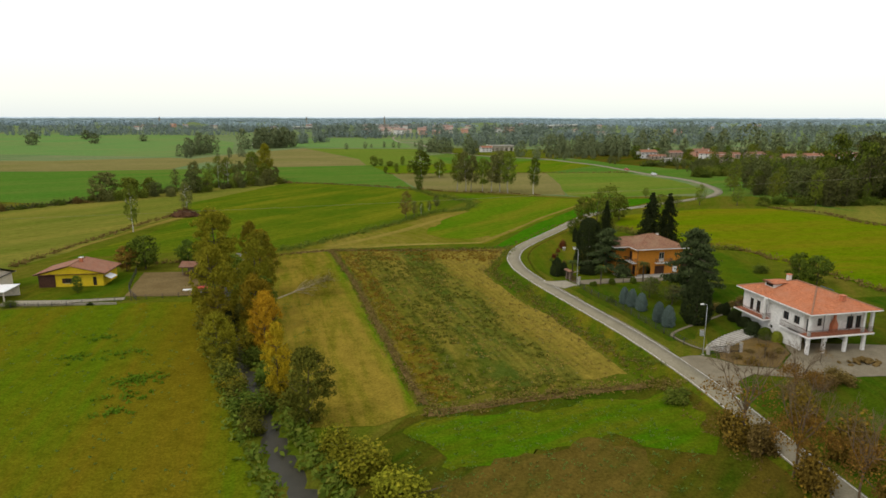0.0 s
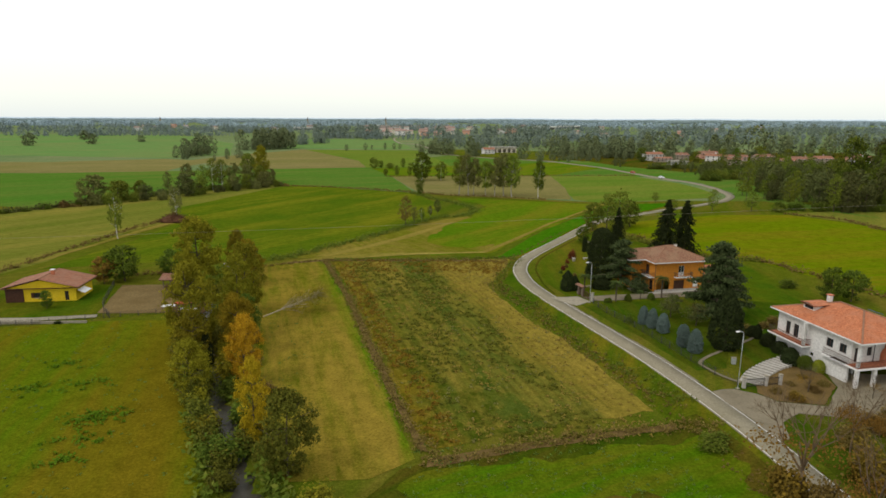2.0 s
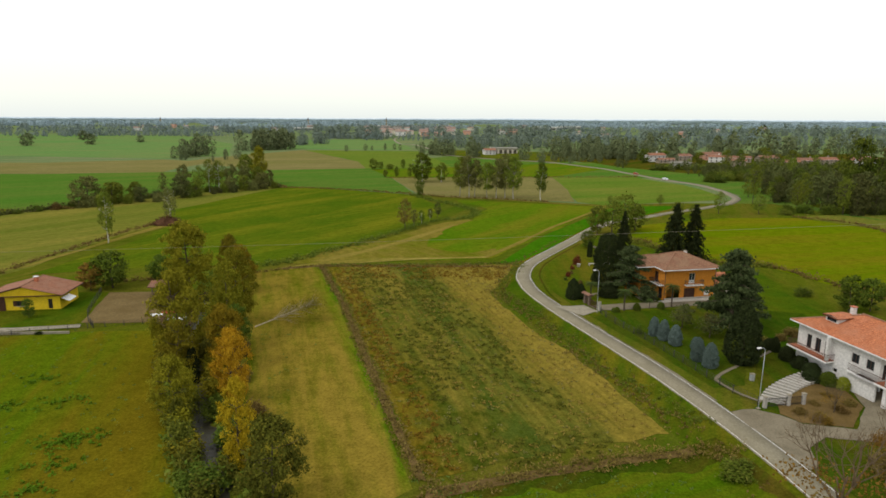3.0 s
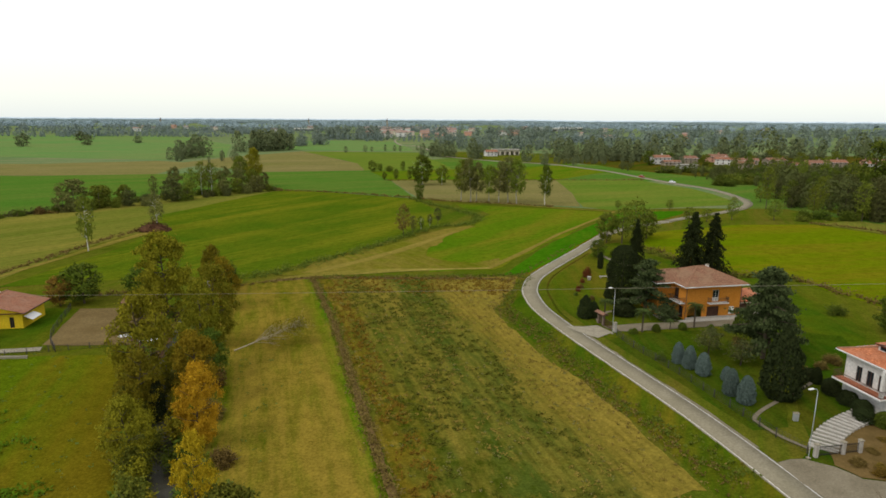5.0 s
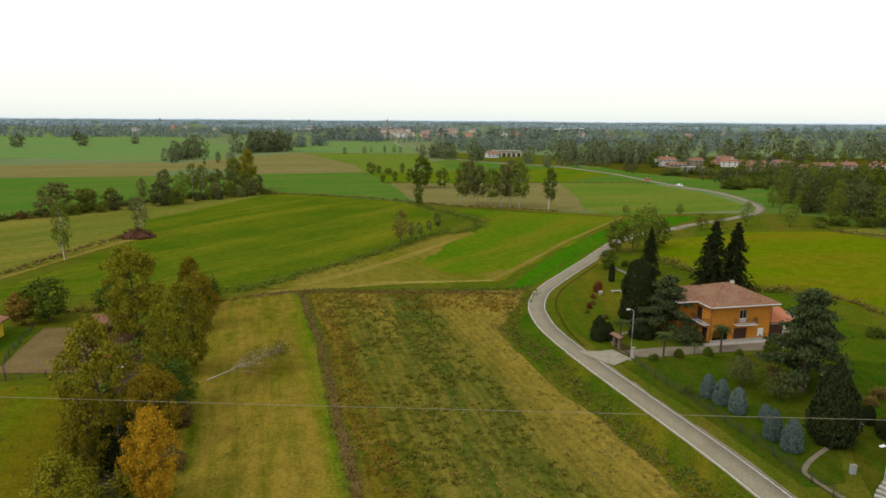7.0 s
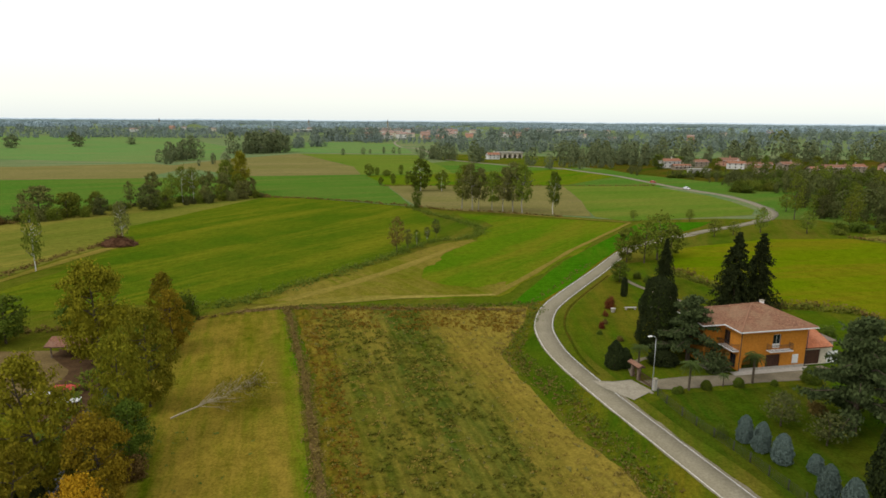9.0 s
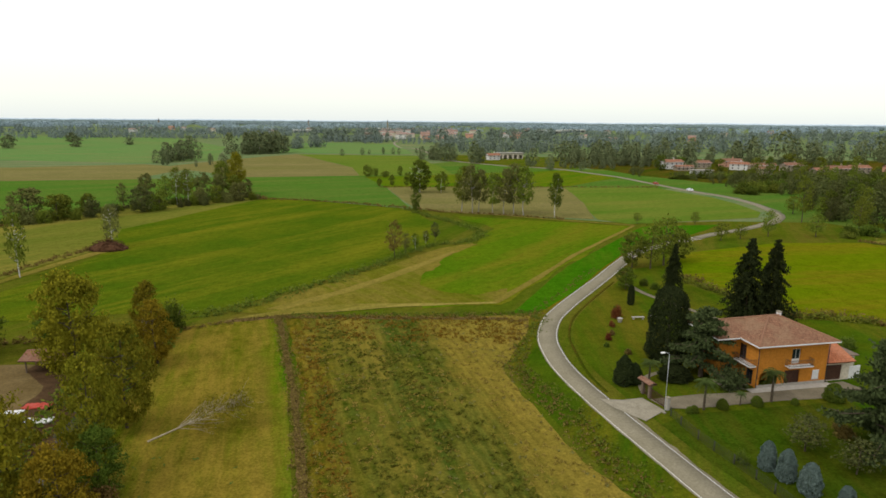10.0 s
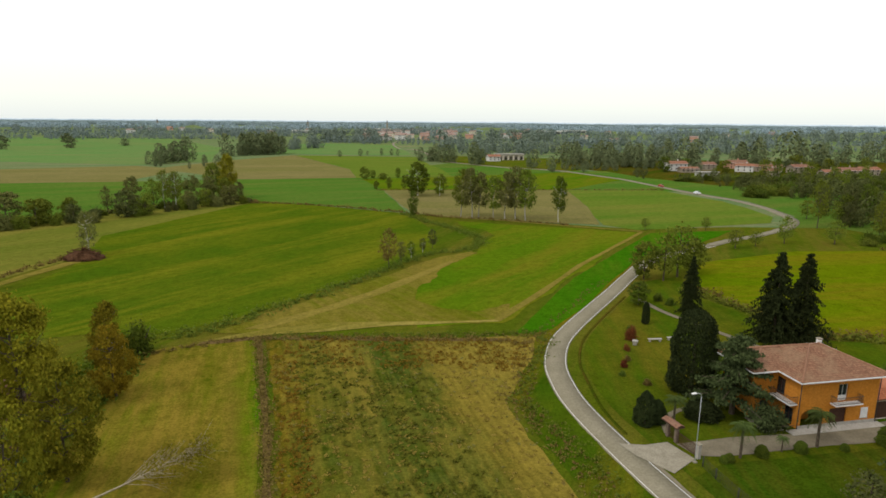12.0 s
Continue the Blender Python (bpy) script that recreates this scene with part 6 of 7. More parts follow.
def railing(parent, pts, z, material, height=0.95, step=0.14, name="railing"):
    """Rail with thin bars along a line of places."""
    br = []
    for a, b in zip(pts[:-1], pts[1:]):
        a, b = np.array((*a, 0.0)), np.array((*b, 0.0))
        for zz in (z + 0.08, z + height):
            br.append((np.array([a + (0, 0, zz), b + (0, 0, zz)]), 0.035, 0.035))
        n = max(1, int(np.linalg.norm(b - a) / step))
        for k in range(n + 1):
            p = a + (b - a) * k / n
            br.append((np.array([p + (0, 0, z + 0.08), p + (0, 0, z + height)]), 0.018, 0.018))
    part(name, np_mesh(name, *tubes(br, 4)), material, parent)


def turn_at(x, y, deg):
    return pose(x, y, 0, 0, 0, deg)


def four_walls(house, x0, y0, x1, y1, z0, height, material, openings=((), (), (), ())):
    """Front, right, back and left wall; returns their placing matrices."""
    t = 0.3
    ms = (pose(x0, y0, z0), pose(x1, y0 + t, z0, 0, 0, 90), pose(x1, y1, z0, 0, 0, 180), pose(x0, y1 - t, z0, 0, 0, -90))
    ls = (x1 - x0, y1 - y0 - 2 * t, x1 - x0, y1 - y0 - 2 * t)
    for m, length, o in zip(ms, ls, openings):
        part("wall", wall_panel(length, height, t, o, m), material, house)
    return ms


# orange two-storey house
def orange_house():
    z0 = PLATEAU + 0.1
    h = thing("house", pose(40.9, 140.2, z0, 0, 0, 13.2), "two-storey orange plastered house with clay tile roof", "house")
    front = ((0.4, 3.5, 0.15, 2.5), (4.4, 6.9, 0.05, 2.35), (5.3, 6.7, 3.25, 5.5), (9.0, 10.0, 0.75, 2.1))
    ms = four_walls(h, 0.9, 0.9, 12.1, 10.7, 0.0, 6.35, WALL_O, (front, ((3, 4.2, 3.9, 5.2),), (), ((5.5, 6.9, 3.2, 5.4), (7.2, 8.6, 0.1, 2.3))))
    f = ms[0]
    # arch over the loggia, with its dark rear wall
    bm = bmesh.new()
    n = 10
    for k in range(n):
        a0, a1 = math.pi * k / n, math.pi * (k + 1) / n
        xa, xb = 1.95 - 1.55 * math.cos(a0), 1.95 - 1.55 * math.cos(a1)
        za, zb = 1.6 + 0.9 * math.sin(a0), 1.6 + 0.9 * math.sin(a1)
        q = [bm.verts.new(v) for v in ((xa, 0.02, za), (xb, 0.02, zb), (xb, 0.02, 2.52), (xa, 0.02, 2.52), (xa, 0.28, za), (xb, 0.28, zb), (xb, 0.28, 2.52), (xa, 0.28, 2.52))]
        for ids in ((0, 1, 2, 3), (7, 6, 5, 4), (0, 4, 5, 1)):
            bm.faces.new([q[i] for i in ids])
    part("arch", moved(bm, f), WALL_O, h)
    part("loggia_wall", moved(box(0.3, 2.2, 0.0, 3.6, 2.35, 3.0), f), WALL_O, h)
    part("garage_panel", moved(box(4.4, 0.14, 0.05, 6.9, 0.2, 2.35, 0.01), f), DARKWOOD, h, "dark brown garage door")
    w = part("balcony_door", moved(box(5.3, 0.16, 3.25, 6.7, 0.22, 5.5, 0.01), f), TRIMW, h)
    for a in (5.42, 6.04):
        part("pane", moved(box(a, 0.13, 4.0, a + 0.54, 0.155, 5.4), f), GLASS, w)
    window(h, f, 9.0, 10.0, 0.75, 2.1)
    part("shutter", moved(box(8.98, -0.05, 0.73, 10.02, -0.005, 2.12, 0.01), f), TRIMW, h, "closed white shutter")
    window(h, ms[1], 3, 4.2, 3.9, 5.2, DARKWOOD)
    window(h, ms[3], 5.5, 6.9, 3.2, 5.4, DARKWOOD, sill=False)
    window(h, ms[3], 7.2, 8.6, 0.1, 2.3, DARKWOOD, sill=False)
    # balconies
    b = part("balcony", moved(box(4.3, -1.0, 3.02, 8.2, -0.003, 3.16, 0.02), f), TRIMW, h, "white balcony slab")
    railing(b, [(5.25, 0.85), (5.25, -0.05), (9.05, -0.05), (9.05, 0.85)], 3.18, IRON)
    b2 = part("balcony", box(-0.2, 1.2, 3.0, 0.897, 4.7, 3.18, 0.02), TRIMW, h, "white balcony slab")
    railing(b2, [(0.88, 1.25), (-0.15, 1.25), (-0.15, 4.65)], 3.18, IRON)
    # left wing
    four_walls(h, -2.6, 4.8, 0.897, 10.7, 0.0, 6.3, WALL_O, (((1.2, 2.4, 0.1, 2.2),), (), (), ()))
    window(h, pose(-2.6, 4.8, 0), 1.2, 2.4, 0.1, 2.2, DARKWOOD, None, False)
    roof_on(h, 0, 0, 13, 11.6, 6.55, 0.41, TILES_O)
    roof_on(h, -3.5, 3.9, 7.0, 11.55, 6.5, 0.41, TILES_O)
    part("soffit", box(0.05, 0.05, 6.36, 12.95, 11.5, 6.38), WALL_O, h)
    for x in (0.82, 12.18):
        part("downpipe", np_mesh("downpipe", *tubes([(np.array([(x, 0.82, 0.1), (x, 0.82, 6.3)]), 0.06, 0.06)], 6)), IRON, h)
    part("terrace", box(-0.6, -0.4, -0.15, 12.6, 0.895, 0.06, 0.02), STONE, h, "pale stone terrace")
    part("plinth", box(0.86, 0.86, 0.062, 12.13, 0.897, 0.45), STONE, h)
    part("terrace", box(-3.4, 1.0, -0.15, -0.62, 4.78, 0.06, 0.02), CONCRETE, h)
    c = part("chimney", box(9.7, 8.4, 7.2, 10.2, 8.9, 8.35, 0.02), TRIMW, h, "pale chimney")
    part("cap", box(9.62, 8.32, 8.35, 10.28, 8.98, 8.45, 0.02), CONCRETE, c)
    # side garage with its own low roof
    four_walls(h, 12.102, 1.4, 16.6, 8.2, 0.0, 2.8, WALL_C, (((0.4, 3.2, 0.05, 2.4),), (), (), ()))
    part("garage_panel", box(12.5, 1.52, 0.05, 15.3, 1.58, 2.4), DARKWOOD, h, "dark brown side garage door")
    part("gate_panel", box(16.62, 1.5, 0.0, 18.6, 1.62, 1.9, 0.02), TRIMW, h, "pale boarded yard gate")
    part("annex_roof", box(16.62, 3.6, 2.5, 20.4, 8.0, 2.66, 0.03), GREYWOOD, h, "dark grey annex roof")
    part("annex_wall", box(16.62, 4.0, 0.0, 20.0, 7.8, 2.497), WALL_C, h)
    me, r0, r1 = hip_roof(12.12, 0.9, 17.1, 8.8, 2.95, 0.36, "x")
    part("roof", me, TILES_W, h, "brick-red garage roof")
    return h


orange_house()


# white house with red roof, garage floor and balconies
def white_house():
    z0 = PLATEAU
    h = thing("house", pose(54.1, 93.8, z0, 0, 0, 13.0), "white plastered house with red tile roof and balconies", "house")
    # upper floor: front wall set back behind the balcony
    up = 3.1
    left_o = ((1.4, 2.6, 1.0, 2.3), (3.7, 4.9, 1.0, 2.3), (8.6, 9.5, 0.1, 2.2), (10.2, 11.2, 0.1, 2.2), (11.9, 12.8, 0.1, 2.2))
    left_o = tuple((14.2 - b, 14.2 - a, c, d) for a, b, c, d in left_o)
    ms = four_walls(h, 0.9, 2.2, 11.9, 16.2, up, 3.55, WALL_W, (((0.5, 1.3, 0.1, 2.2), (2.5, 3.3, 0.9, 2.2), (7.9, 9.1, 0.1, 2.2), (9.6, 10.6, 0.1, 2.2)), ((3, 4, 1, 2.3), (8, 9, 1, 2.3)), (), left_o))
    for o in ((0.5, 1.3, 0.1, 2.2), (2.5, 3.3, 0.9, 2.2), (7.9, 9.1, 0.1, 2.2), (9.6, 10.6, 0.1, 2.2)):
        window(h, ms[0], *o, DARKWOOD, None, False)
    for o in left_o:
        window(h, ms[3], *o, DARKWOOD, None, False)
    for o in ((3, 4, 1, 2.3), (8, 9, 1, 2.3)):
        window(h, ms[1], *o, DARKWOOD)
    # ground floor: closed sides, open garage front with piers
    four_walls(h, 0.9, 5.0, 11.9, 16.2, 0.0, up, WALL_W, (((0.3, 3.4, 0.0, 2.5), (3.7, 7.2, 0.0, 2.5), (7.5, 10.7, 0.0, 2.5)), (), (), ((6.5, 7.3, 1.5, 2.1),)))
    # no doors here: dark panels stand in for the shade inside the garages
    for a, b in ((0.3, 3.4), (3.7, 7.2), (7.5, 10.7)):
        part("garage_panel", box(0.9 + a, 7.15, 0.02, 0.9 + b, 7.22, 2.5), DARKWOOD, h)
    part("wall", box(0.9, 2.5, 0, 1.2, 4.997, up), WALL_W, h)
    for x in (0.45, 3.3, 7.2, 10.6):
        part("pier", box(x, 0.5, 0, x + 0.45, 0.95, 2.75, 0.02), WALL_W, h)
    part("balcony", box(0.2, 0.3, 2.75, 12.3, 5.0, 3.02, 0.02), TRIMW, h, "white balcony slab over the garages")
    part("balcony_floor", box(0.3, 0.4, 3.022, 12.2, 2.197, 3.06), TERRACOTTA, h)
    part("balcony", box(-0.6, 9.2, 2.8, 0.897, 16.6, 3.02, 0.02), TRIMW, h, "white side balcony")
    part("balcony_floor", box(-0.5, 9.3, 3.022, 0.895, 16.5, 3.06), TERRACOTTA, h)
    part("balcony", box(0.2, 2.3, 2.8, 0.897, 6.5, 3.02, 0.02), TRIMW, h)
    railing(h, [(0.3, 6.4), (0.3, 0.42), (12.2, 0.42), (12.2, 2.1)], 3.06, DARKWOOD)
    railing(h, [(0.85, 16.5), (-0.5, 16.5), (-0.5, 9.3), (0.85, 9.3)], 3.06, DARKWOOD)
    for x, y in ((0.5, 0.55), (10.2, 0.55), (11.7, 0.55), (-0.45, 9.3)):
        part("column", box(x, y, 3.06, x + 0.4, y + 0.4, 6.6, 0.02), WALL_W, h)
    roof_on(h, 0, 0, 12.8, 17.0, 6.8, 0.36, TILES_W)
    part("soffit", box(0.05, 0.05, 6.6, 12.75, 16.95, 6.63), WALL_W, h)
    for x in (4.5, 9.4):
        part("downpipe", np_mesh("downpipe", *tubes([(np.array([(x, 2.12, 3.1), (x, 2.12, 6.6)]), 0.05, 0.05)], 6)), IRON, h)
    # dormer, chimneys, solar panel
    d = part("dormer", box(2.6, 11.2, 7.4, 4.4, 13.4, 8.55), WALL_W, h, "low white dormer")
    me, r0, r1 = hip_roof(2.2, 10.9, 5.6, 13.7, 8.6, 0.15, "x")
    part("dormer_roof", me, TILES_W, d)
    part("pane", box(2.56, 11.5, 7.85, 2.597, 13.1, 8.35), GLASS, d)
    for x, y, hh, mt in ((7.0, 13.2, 9.3, WALL_W), (7.6, 2.4, 8.6, TERRACOTTA)):
        c = part("chimney", box(x, y, 7.8, x + 0.6, y + 0.6, hh, 0.02), mt, h)
        part("cap", box(x - 0.1, y - 0.1, hh, x + 0.7, y + 0.7, hh + 0.12, 0.02), TERRACOTTA, c)
    tilt = pose(7.9, 6.0, 8.9, 0, 19.8, 0)
    part("solar_panel", moved(box(0, 0, 0, 1.6, 1.3, 0.08, 0.01), tilt), SOLAR, h, "blue solar panel on the roof")
    b = part("barbecue", box(5.6, 1.5, 3.06, 6.6, 2.15, 4.2, 0.03), TERRACOTTA, h, "red brick barbecue on the balcony")
    bm = bmesh.new()
    r = bmesh.ops.create_cone(bm, cap_ends=True, segments=4, radius1=0.6, radius2=0.22, depth=1.0, matrix=pose(6.1, 1.8, 4.7, 0, 0, 45))
    box(5.95, 1.65, 5.2, 6.25, 1.95, 6.3, bm=bm)
    part("hood", bm, TERRACOTTA, b)
    return h


white_house()


# yellow bungalow and the grey-roofed neighbour
def yellow_house():
    h = thing("house", pose(-92.8, 130.7, land(-85, 134), 0, 0, 9.2), "low yellow bungalow with clay tile gable roof", "house")
    fo = ((4.9, 7.1, 0.9, 2.0), (11.2, 12.0, 0.2, 2.2))
    ms = four_walls(h, 0.8, 1.2, 14.2, 9.0, 0.0, 2.95, WALL_Y, (fo, (), (), ()))
    window(h, ms[0], 4.9 + 0.5, 7.1 - 0.5, 0.9, 2.0, DARKWOOD, DARKWOOD)
    window(h, ms[0], 11.2, 12.0, 0.2, 2.2, DARKWOOD, None, False)
    bm = bmesh.new()
    bm.faces.new([bm.verts.new(v) for v in ((0.8, 1.2, 2.95), (14.2, 1.2, 2.95), (7.5, 1.2, 4.62))])
    part("gable", bm, WALL_Y, h)
    part("porch_wall", box(0.8, 1.0, 0, 4.2, 1.197, 2.95), DARKWOOD, h, "brown wooden porch wall")
    roof_on(h, 0, 0.5, 15, 10, 3.1, 0.25, TILES_Y, "y", DARKWOOD)
    c = part("chimney", box(7.9, 5.2, 4.4, 8.5, 5.8, 5.7, 0.02), TERRACOTTA, h)
    part("cap", box(7.8, 5.1, 5.7, 8.6, 5.9, 5.85, 0.02), TRIMW, c)
    part("terrace", box(-0.4, -0.3, -0.05, 15.0, 1.197, 0.08, 0.01), CONCRETE, h)
    awn = part("awning", moved(box(0, 0, 0, 1.6, 3.2, 0.06), pose(14.5, 1.2, 2.3, 0, 24, 0)), TRIMW, h, "pale awning")
    return h


yellow_house()


def small_house(x, y, w, d, hh, deg, wall, roof, label, pitch=0.4, rows=2, gable="x", group="village houses"):
    h = thing("house", pose(x, y, land(x, y), 0, 0, deg), label, "house", group)
    ops = []
    n = max(2, int(w / 3.5))
    for r in range(rows):
        for k in range(n):
            cx = w * (k + 0.5) / n
            ops.append((cx - 0.5, cx + 0.5, 0.9 + r * hh / rows, 2.2 + r * hh / rows))
    ms = four_walls(h, 0, 0, w, d, 0.0, hh, wall, (tuple(ops), (), (), ()))
    for o in ops:
        window(h, ms[0], *o, DARKWOOD, None, False)
    if gable:
        rise = (d / 2) * pitch
        for xx in (0.02, w - 0.02):
            bm = bmesh.new()
            bm.faces.new([bm.verts.new(v) for v in ((xx, 0, hh), (xx, d, hh), (xx, d / 2, hh + rise))])
            part("gable", bm, wall, h)
    roof_on(h, -0.6, -0.6, w + 0.6, d + 0.6, hh + 0.1, pitch, roof, gable, caps=False)
    part("chimney", box(w * 0.6, d * 0.55, hh + 0.3, w * 0.6 + 0.8, d * 0.55 + 0.8, hh + d * 0.25 * pitch * 2 + 1.6), wall, h)
    return h


small_house(-112, 122, 14, 10, 3.2, 8, WALL_C, TILES_G, "low house with grey roof beside the meadow", 0.35, 1, "x", "")
carport = thing("carport", pose(-97.5, 119.5, land(-95, 121), 0, 0, 10), "white flat-roofed carport on posts", "carport")
part("roof", box(-0.2, -0.2, 2.3, 6.2, 6.2, 2.45, 0.02), TRIMW, carport)
for x, y in ((0, 0), (5.8, 0), (0, 5.8), (5.8, 5.8)):
    part("post", box(x, y, 0, x + 0.2, y + 0.2, 2.3), WALL_C, carport)
part("wall", box(0.2, 5.85, 0, 5.8, 5.95, 2.3), WALL_C, carport)

VILLAGE = (
    (166, 573, 16, 9, 7.0, 12, WALL_W, TILES_Y, "white two-storey farmhouse with orange roof"),
    (170, 556, 14, 7, 3.4, 8, WALL_V, TILES_Y, "low farm shed with orange roof"),
    (196, 585, 13, 9, 5.5, 10, WALL_V, TILES_V, "village house with dull red roof"),
    (226, 603, 17, 10, 6.2, 6, WALL_P, TILES_V, "pink village house with orange roof"),
    (218, 572, 13, 8, 5.8, -20, WALL_W, TILES_Y, "white gabled village house"),
    (236, 577, 20, 8, 4.6, -12, WALL_V, TILES_V, "long low orange-roofed house"),
    (216, 522, 11, 8, 5.8, -25, WALL_V, TILES_V, "cream yellow house at the village edge"),
    (258, 560, 16, 9, 6.0, 10, WALL_V, TILES_V, "village house with weathered roof"),
    (276, 535, 18, 9, 5.6, -6, WALL_V, TILES_V, "long village house with red roof"),
    (262, 525, 14, 8, 4.6, 12, WALL_V, TILES_Y, "low village house with tile roof"),
    (300, 545, 15, 9, 5.5, 4, WALL_V, TILES_Y, "village house with orange tile roof"),
    (318, 525, 13, 9, 6.2, -15, WALL_W, TILES_Y, "white village house by the woods"),
    (340, 560, 18, 9, 5.6, 10, WALL_P, TILES_V, "village house with red roof"),
    (365, 540, 14, 9, 6.2, -6, WALL_C, TILES_Y, "white village house with tile roof"),
    (24, 668, 12, 9, 5.5, 18, WALL_W, TILES_Y, "white farmhouse with red roof"))
for v in VILLAGE:
    small_house(*v[:4], v[4] * 0.8, *v[5:])


def flat_shed(x, y, w, d, hh, deg, wall, label):
    s = thing("shed", pose(x, y, land(x, y), 0, 0, deg), label, "shed", "flat sheds")
    four_walls(s, 0, 0, w, d, 0, hh, wall, (tuple((w * k / 5 + 1, w * (k + 1) / 5 - 1, 0.1, hh * 0.7) for k in range(5)), (), (), ()))
    part("roof", box(-1, -1, hh, w + 1, d + 1, hh + 0.6, 0.05), GREYBARK if y < 1000 else TRIMW, s)
    return s


flat_shed(34, 690, 26, 12, 5.5, 6, WALL_C, "open flat-roofed farm shed")
flat_shed(170, 518, 14, 7, 3.0, 10, WALL_W, "low white shed below the village")
flat_shed(-274, 812, 34, 8, 3.0, 6, WALL_W, "low white sheds before the woods")
flat_shed(-500, 1850, 70, 25, 8, 3, WALL_W, "long white hall on the far plain")
flat_shed(230, 2050, 90, 30, 10, -4, WALL_W, "long white factory hall near the horizon")
flat_shed(340, 2250, 80, 30, 10, -4, WALL_W, "pale factory hall near the horizon")
flat_shed(-330, 2300, 60, 25, 9, 2, WALL_W, "pale hall near the horizon")
g = random.Random(31)
for i in range(76):
    yy = g.uniform(1250, 2300)
    xx = g.choice((g.uniform(-0.16, -0.02), g.uniform(-0.16, -0.02), g.uniform(-0.55, 0.5))) * yy
    h = thing("house", pose(xx, yy, land(xx, yy), 0, 0, g.uniform(-30, 30)), "far town house with red roof", "house", "far town")
    w, d, hh = g.uniform(12, 22), g.uniform(9, 12), g.uniform(6, 11)
    part("wall", box(0, 0, 0, w, d, hh), g.choice((WALL_W, WALL_C, WALL_P)), h)
    me, r0, r1 = hip_roof(-0.7, -0.7, w + 0.7, d + 0.7, hh, 0.4, "x")
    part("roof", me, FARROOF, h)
for xx, yy, hh in ((-330, 2700, 38), (-1270, 2600, 36), (-720, 2900, 36)):
    t = thing("church_tower", pose(xx, yy, 0), "slim far church tower on the plain", "tower", "far towers")
    part("shaft", box(-3, -3, 0, 3, 3, hh * 0.75), CONCRETE, t)
    bm = bmesh.new()
    bmesh.ops.create_cone(bm, cap_ends=True, segments=4, radius1=4.2, radius2=0.2, depth=hh * 0.3, matrix=pose(0, 0, hh * 0.9, 0, 0, 45))
    part("spire", bm, TILES_G, t)


# ---------------------------------------------------------------- street lamps, fences, gate, steps
def street_lamp(x, y, deg):
    z = land(x, y)
    lp = thing("street_lamp", pose(x, y, z - 0.05, 0, 0, deg), "tall grey street lamp with curved arm", "street lamp", "street lamps")
    part("pole", np_mesh("pole", *tubes([(np.array([(0, 0, 0), (0, 0, 4), (0, 0, 7.9)]), 0.042, 0.03)], 8)), GALV, lp)
    arm = [(0, 0, 7.9), (-0.04, 0, 8.12), (-0.18, 0, 8.3), (-0.42, 0, 8.38), (-0.75, 0, 8.42)]
    part("arm", np_mesh("arm", *tubes([(np.array(arm), 0.035, 0.03)], 6)), GALV, lp)
    bm = box(-1.3, -0.14, 8.36, -0.7, 0.14, 8.52, 0.05)
    head = part("lamp_head", bm, TRIMW, lp)
    part("diffuser", box(-1.25, -0.1, 8.33, -0.76, 0.1, 8.358, 0.01), GLASS, head)
    part("base", box(-0.2, -0.2, 0, 0.2, 0.2, 0.25, 0.03), CONCRETE, lp)


street_lamp(26.35, 133.2, 20)
street_lamp(38.5, 94.0, 20)


def wire_fence(pts, height, spacing, label):
    f = thing("fence", pose(*pts[0], 0), label, "fence")
    ox, oy = pts[0]
    line = curve_points(pts, spacing)
    for p in line:
        part("post", np_mesh("post", *tubes([(np.array([(p.x - ox, p.y - oy, land(p.x, p.y)), (p.x - ox, p.y - oy, land(p.x, p.y) + height)]), 0.06, 0.05)], 6)), IRON, f)
    br = []
    for a, b in zip(line[:-1], line[1:]):
        for k in range(6):
            z = 0.1 + (height - 0.15) * k / 5
            br.append((np.array([(a.x - ox, a.y - oy, land(a.x, a.y) + z), (b.x - ox, b.y - oy, land(b.x, b.y) + z)]), 0.014, 0.014))
        n = 8
        for k in range(n):
            q = a.lerp(b, (k + 0.5) / n)
            br.append((np.array([(q.x - ox, q.y - oy, land(q.x, q.y) + 0.1), (q.x - ox, q.y - oy, land(q.x, q.y) + height - 0.05)]), 0.011, 0.011))
    part("wire_mesh", np_mesh("wire_mesh", *tubes(br, 3)), IRON, f)


wire_fence([(26.9, 132.4), (28.2, 126.6), (31.2, 118.5), (34.1, 108.8), (35.6, 103.5), (37.2, 98.5), (38.9, 95.0)], 1.3, 2.4, "dark wire mesh garden fence on iron posts")
wire_fence([(-66, 123.5), (-71, 130), (-77.5, 145.5)], 1.4, 2.5, "dark wire fence of the hen yard")
wire_fence([(-100, 116.6), (-88, 117.4), (-78, 119.3), (-67, 123.4), (-54, 127.5)], 1.1, 2.5, "grey fence between lawn and meadow")


def picket(parent, m, length, height, material, name="gate_leaf"):
    bm = bmesh.new()
    for z in (0.2, height - 0.2):
        box(0, -0.02, z, length, 0.02, z + 0.06, bm=bm)
    n = int(length / 0.13)
    for k in range(n + 1):
        x = length * k / n
        box(x - 0.015, -0.015, 0.08, x + 0.015, 0.015, height - 0.05 * abs(math.sin(k * 0.7)), bm=bm)
    part(name, moved(bm, m), material, parent)


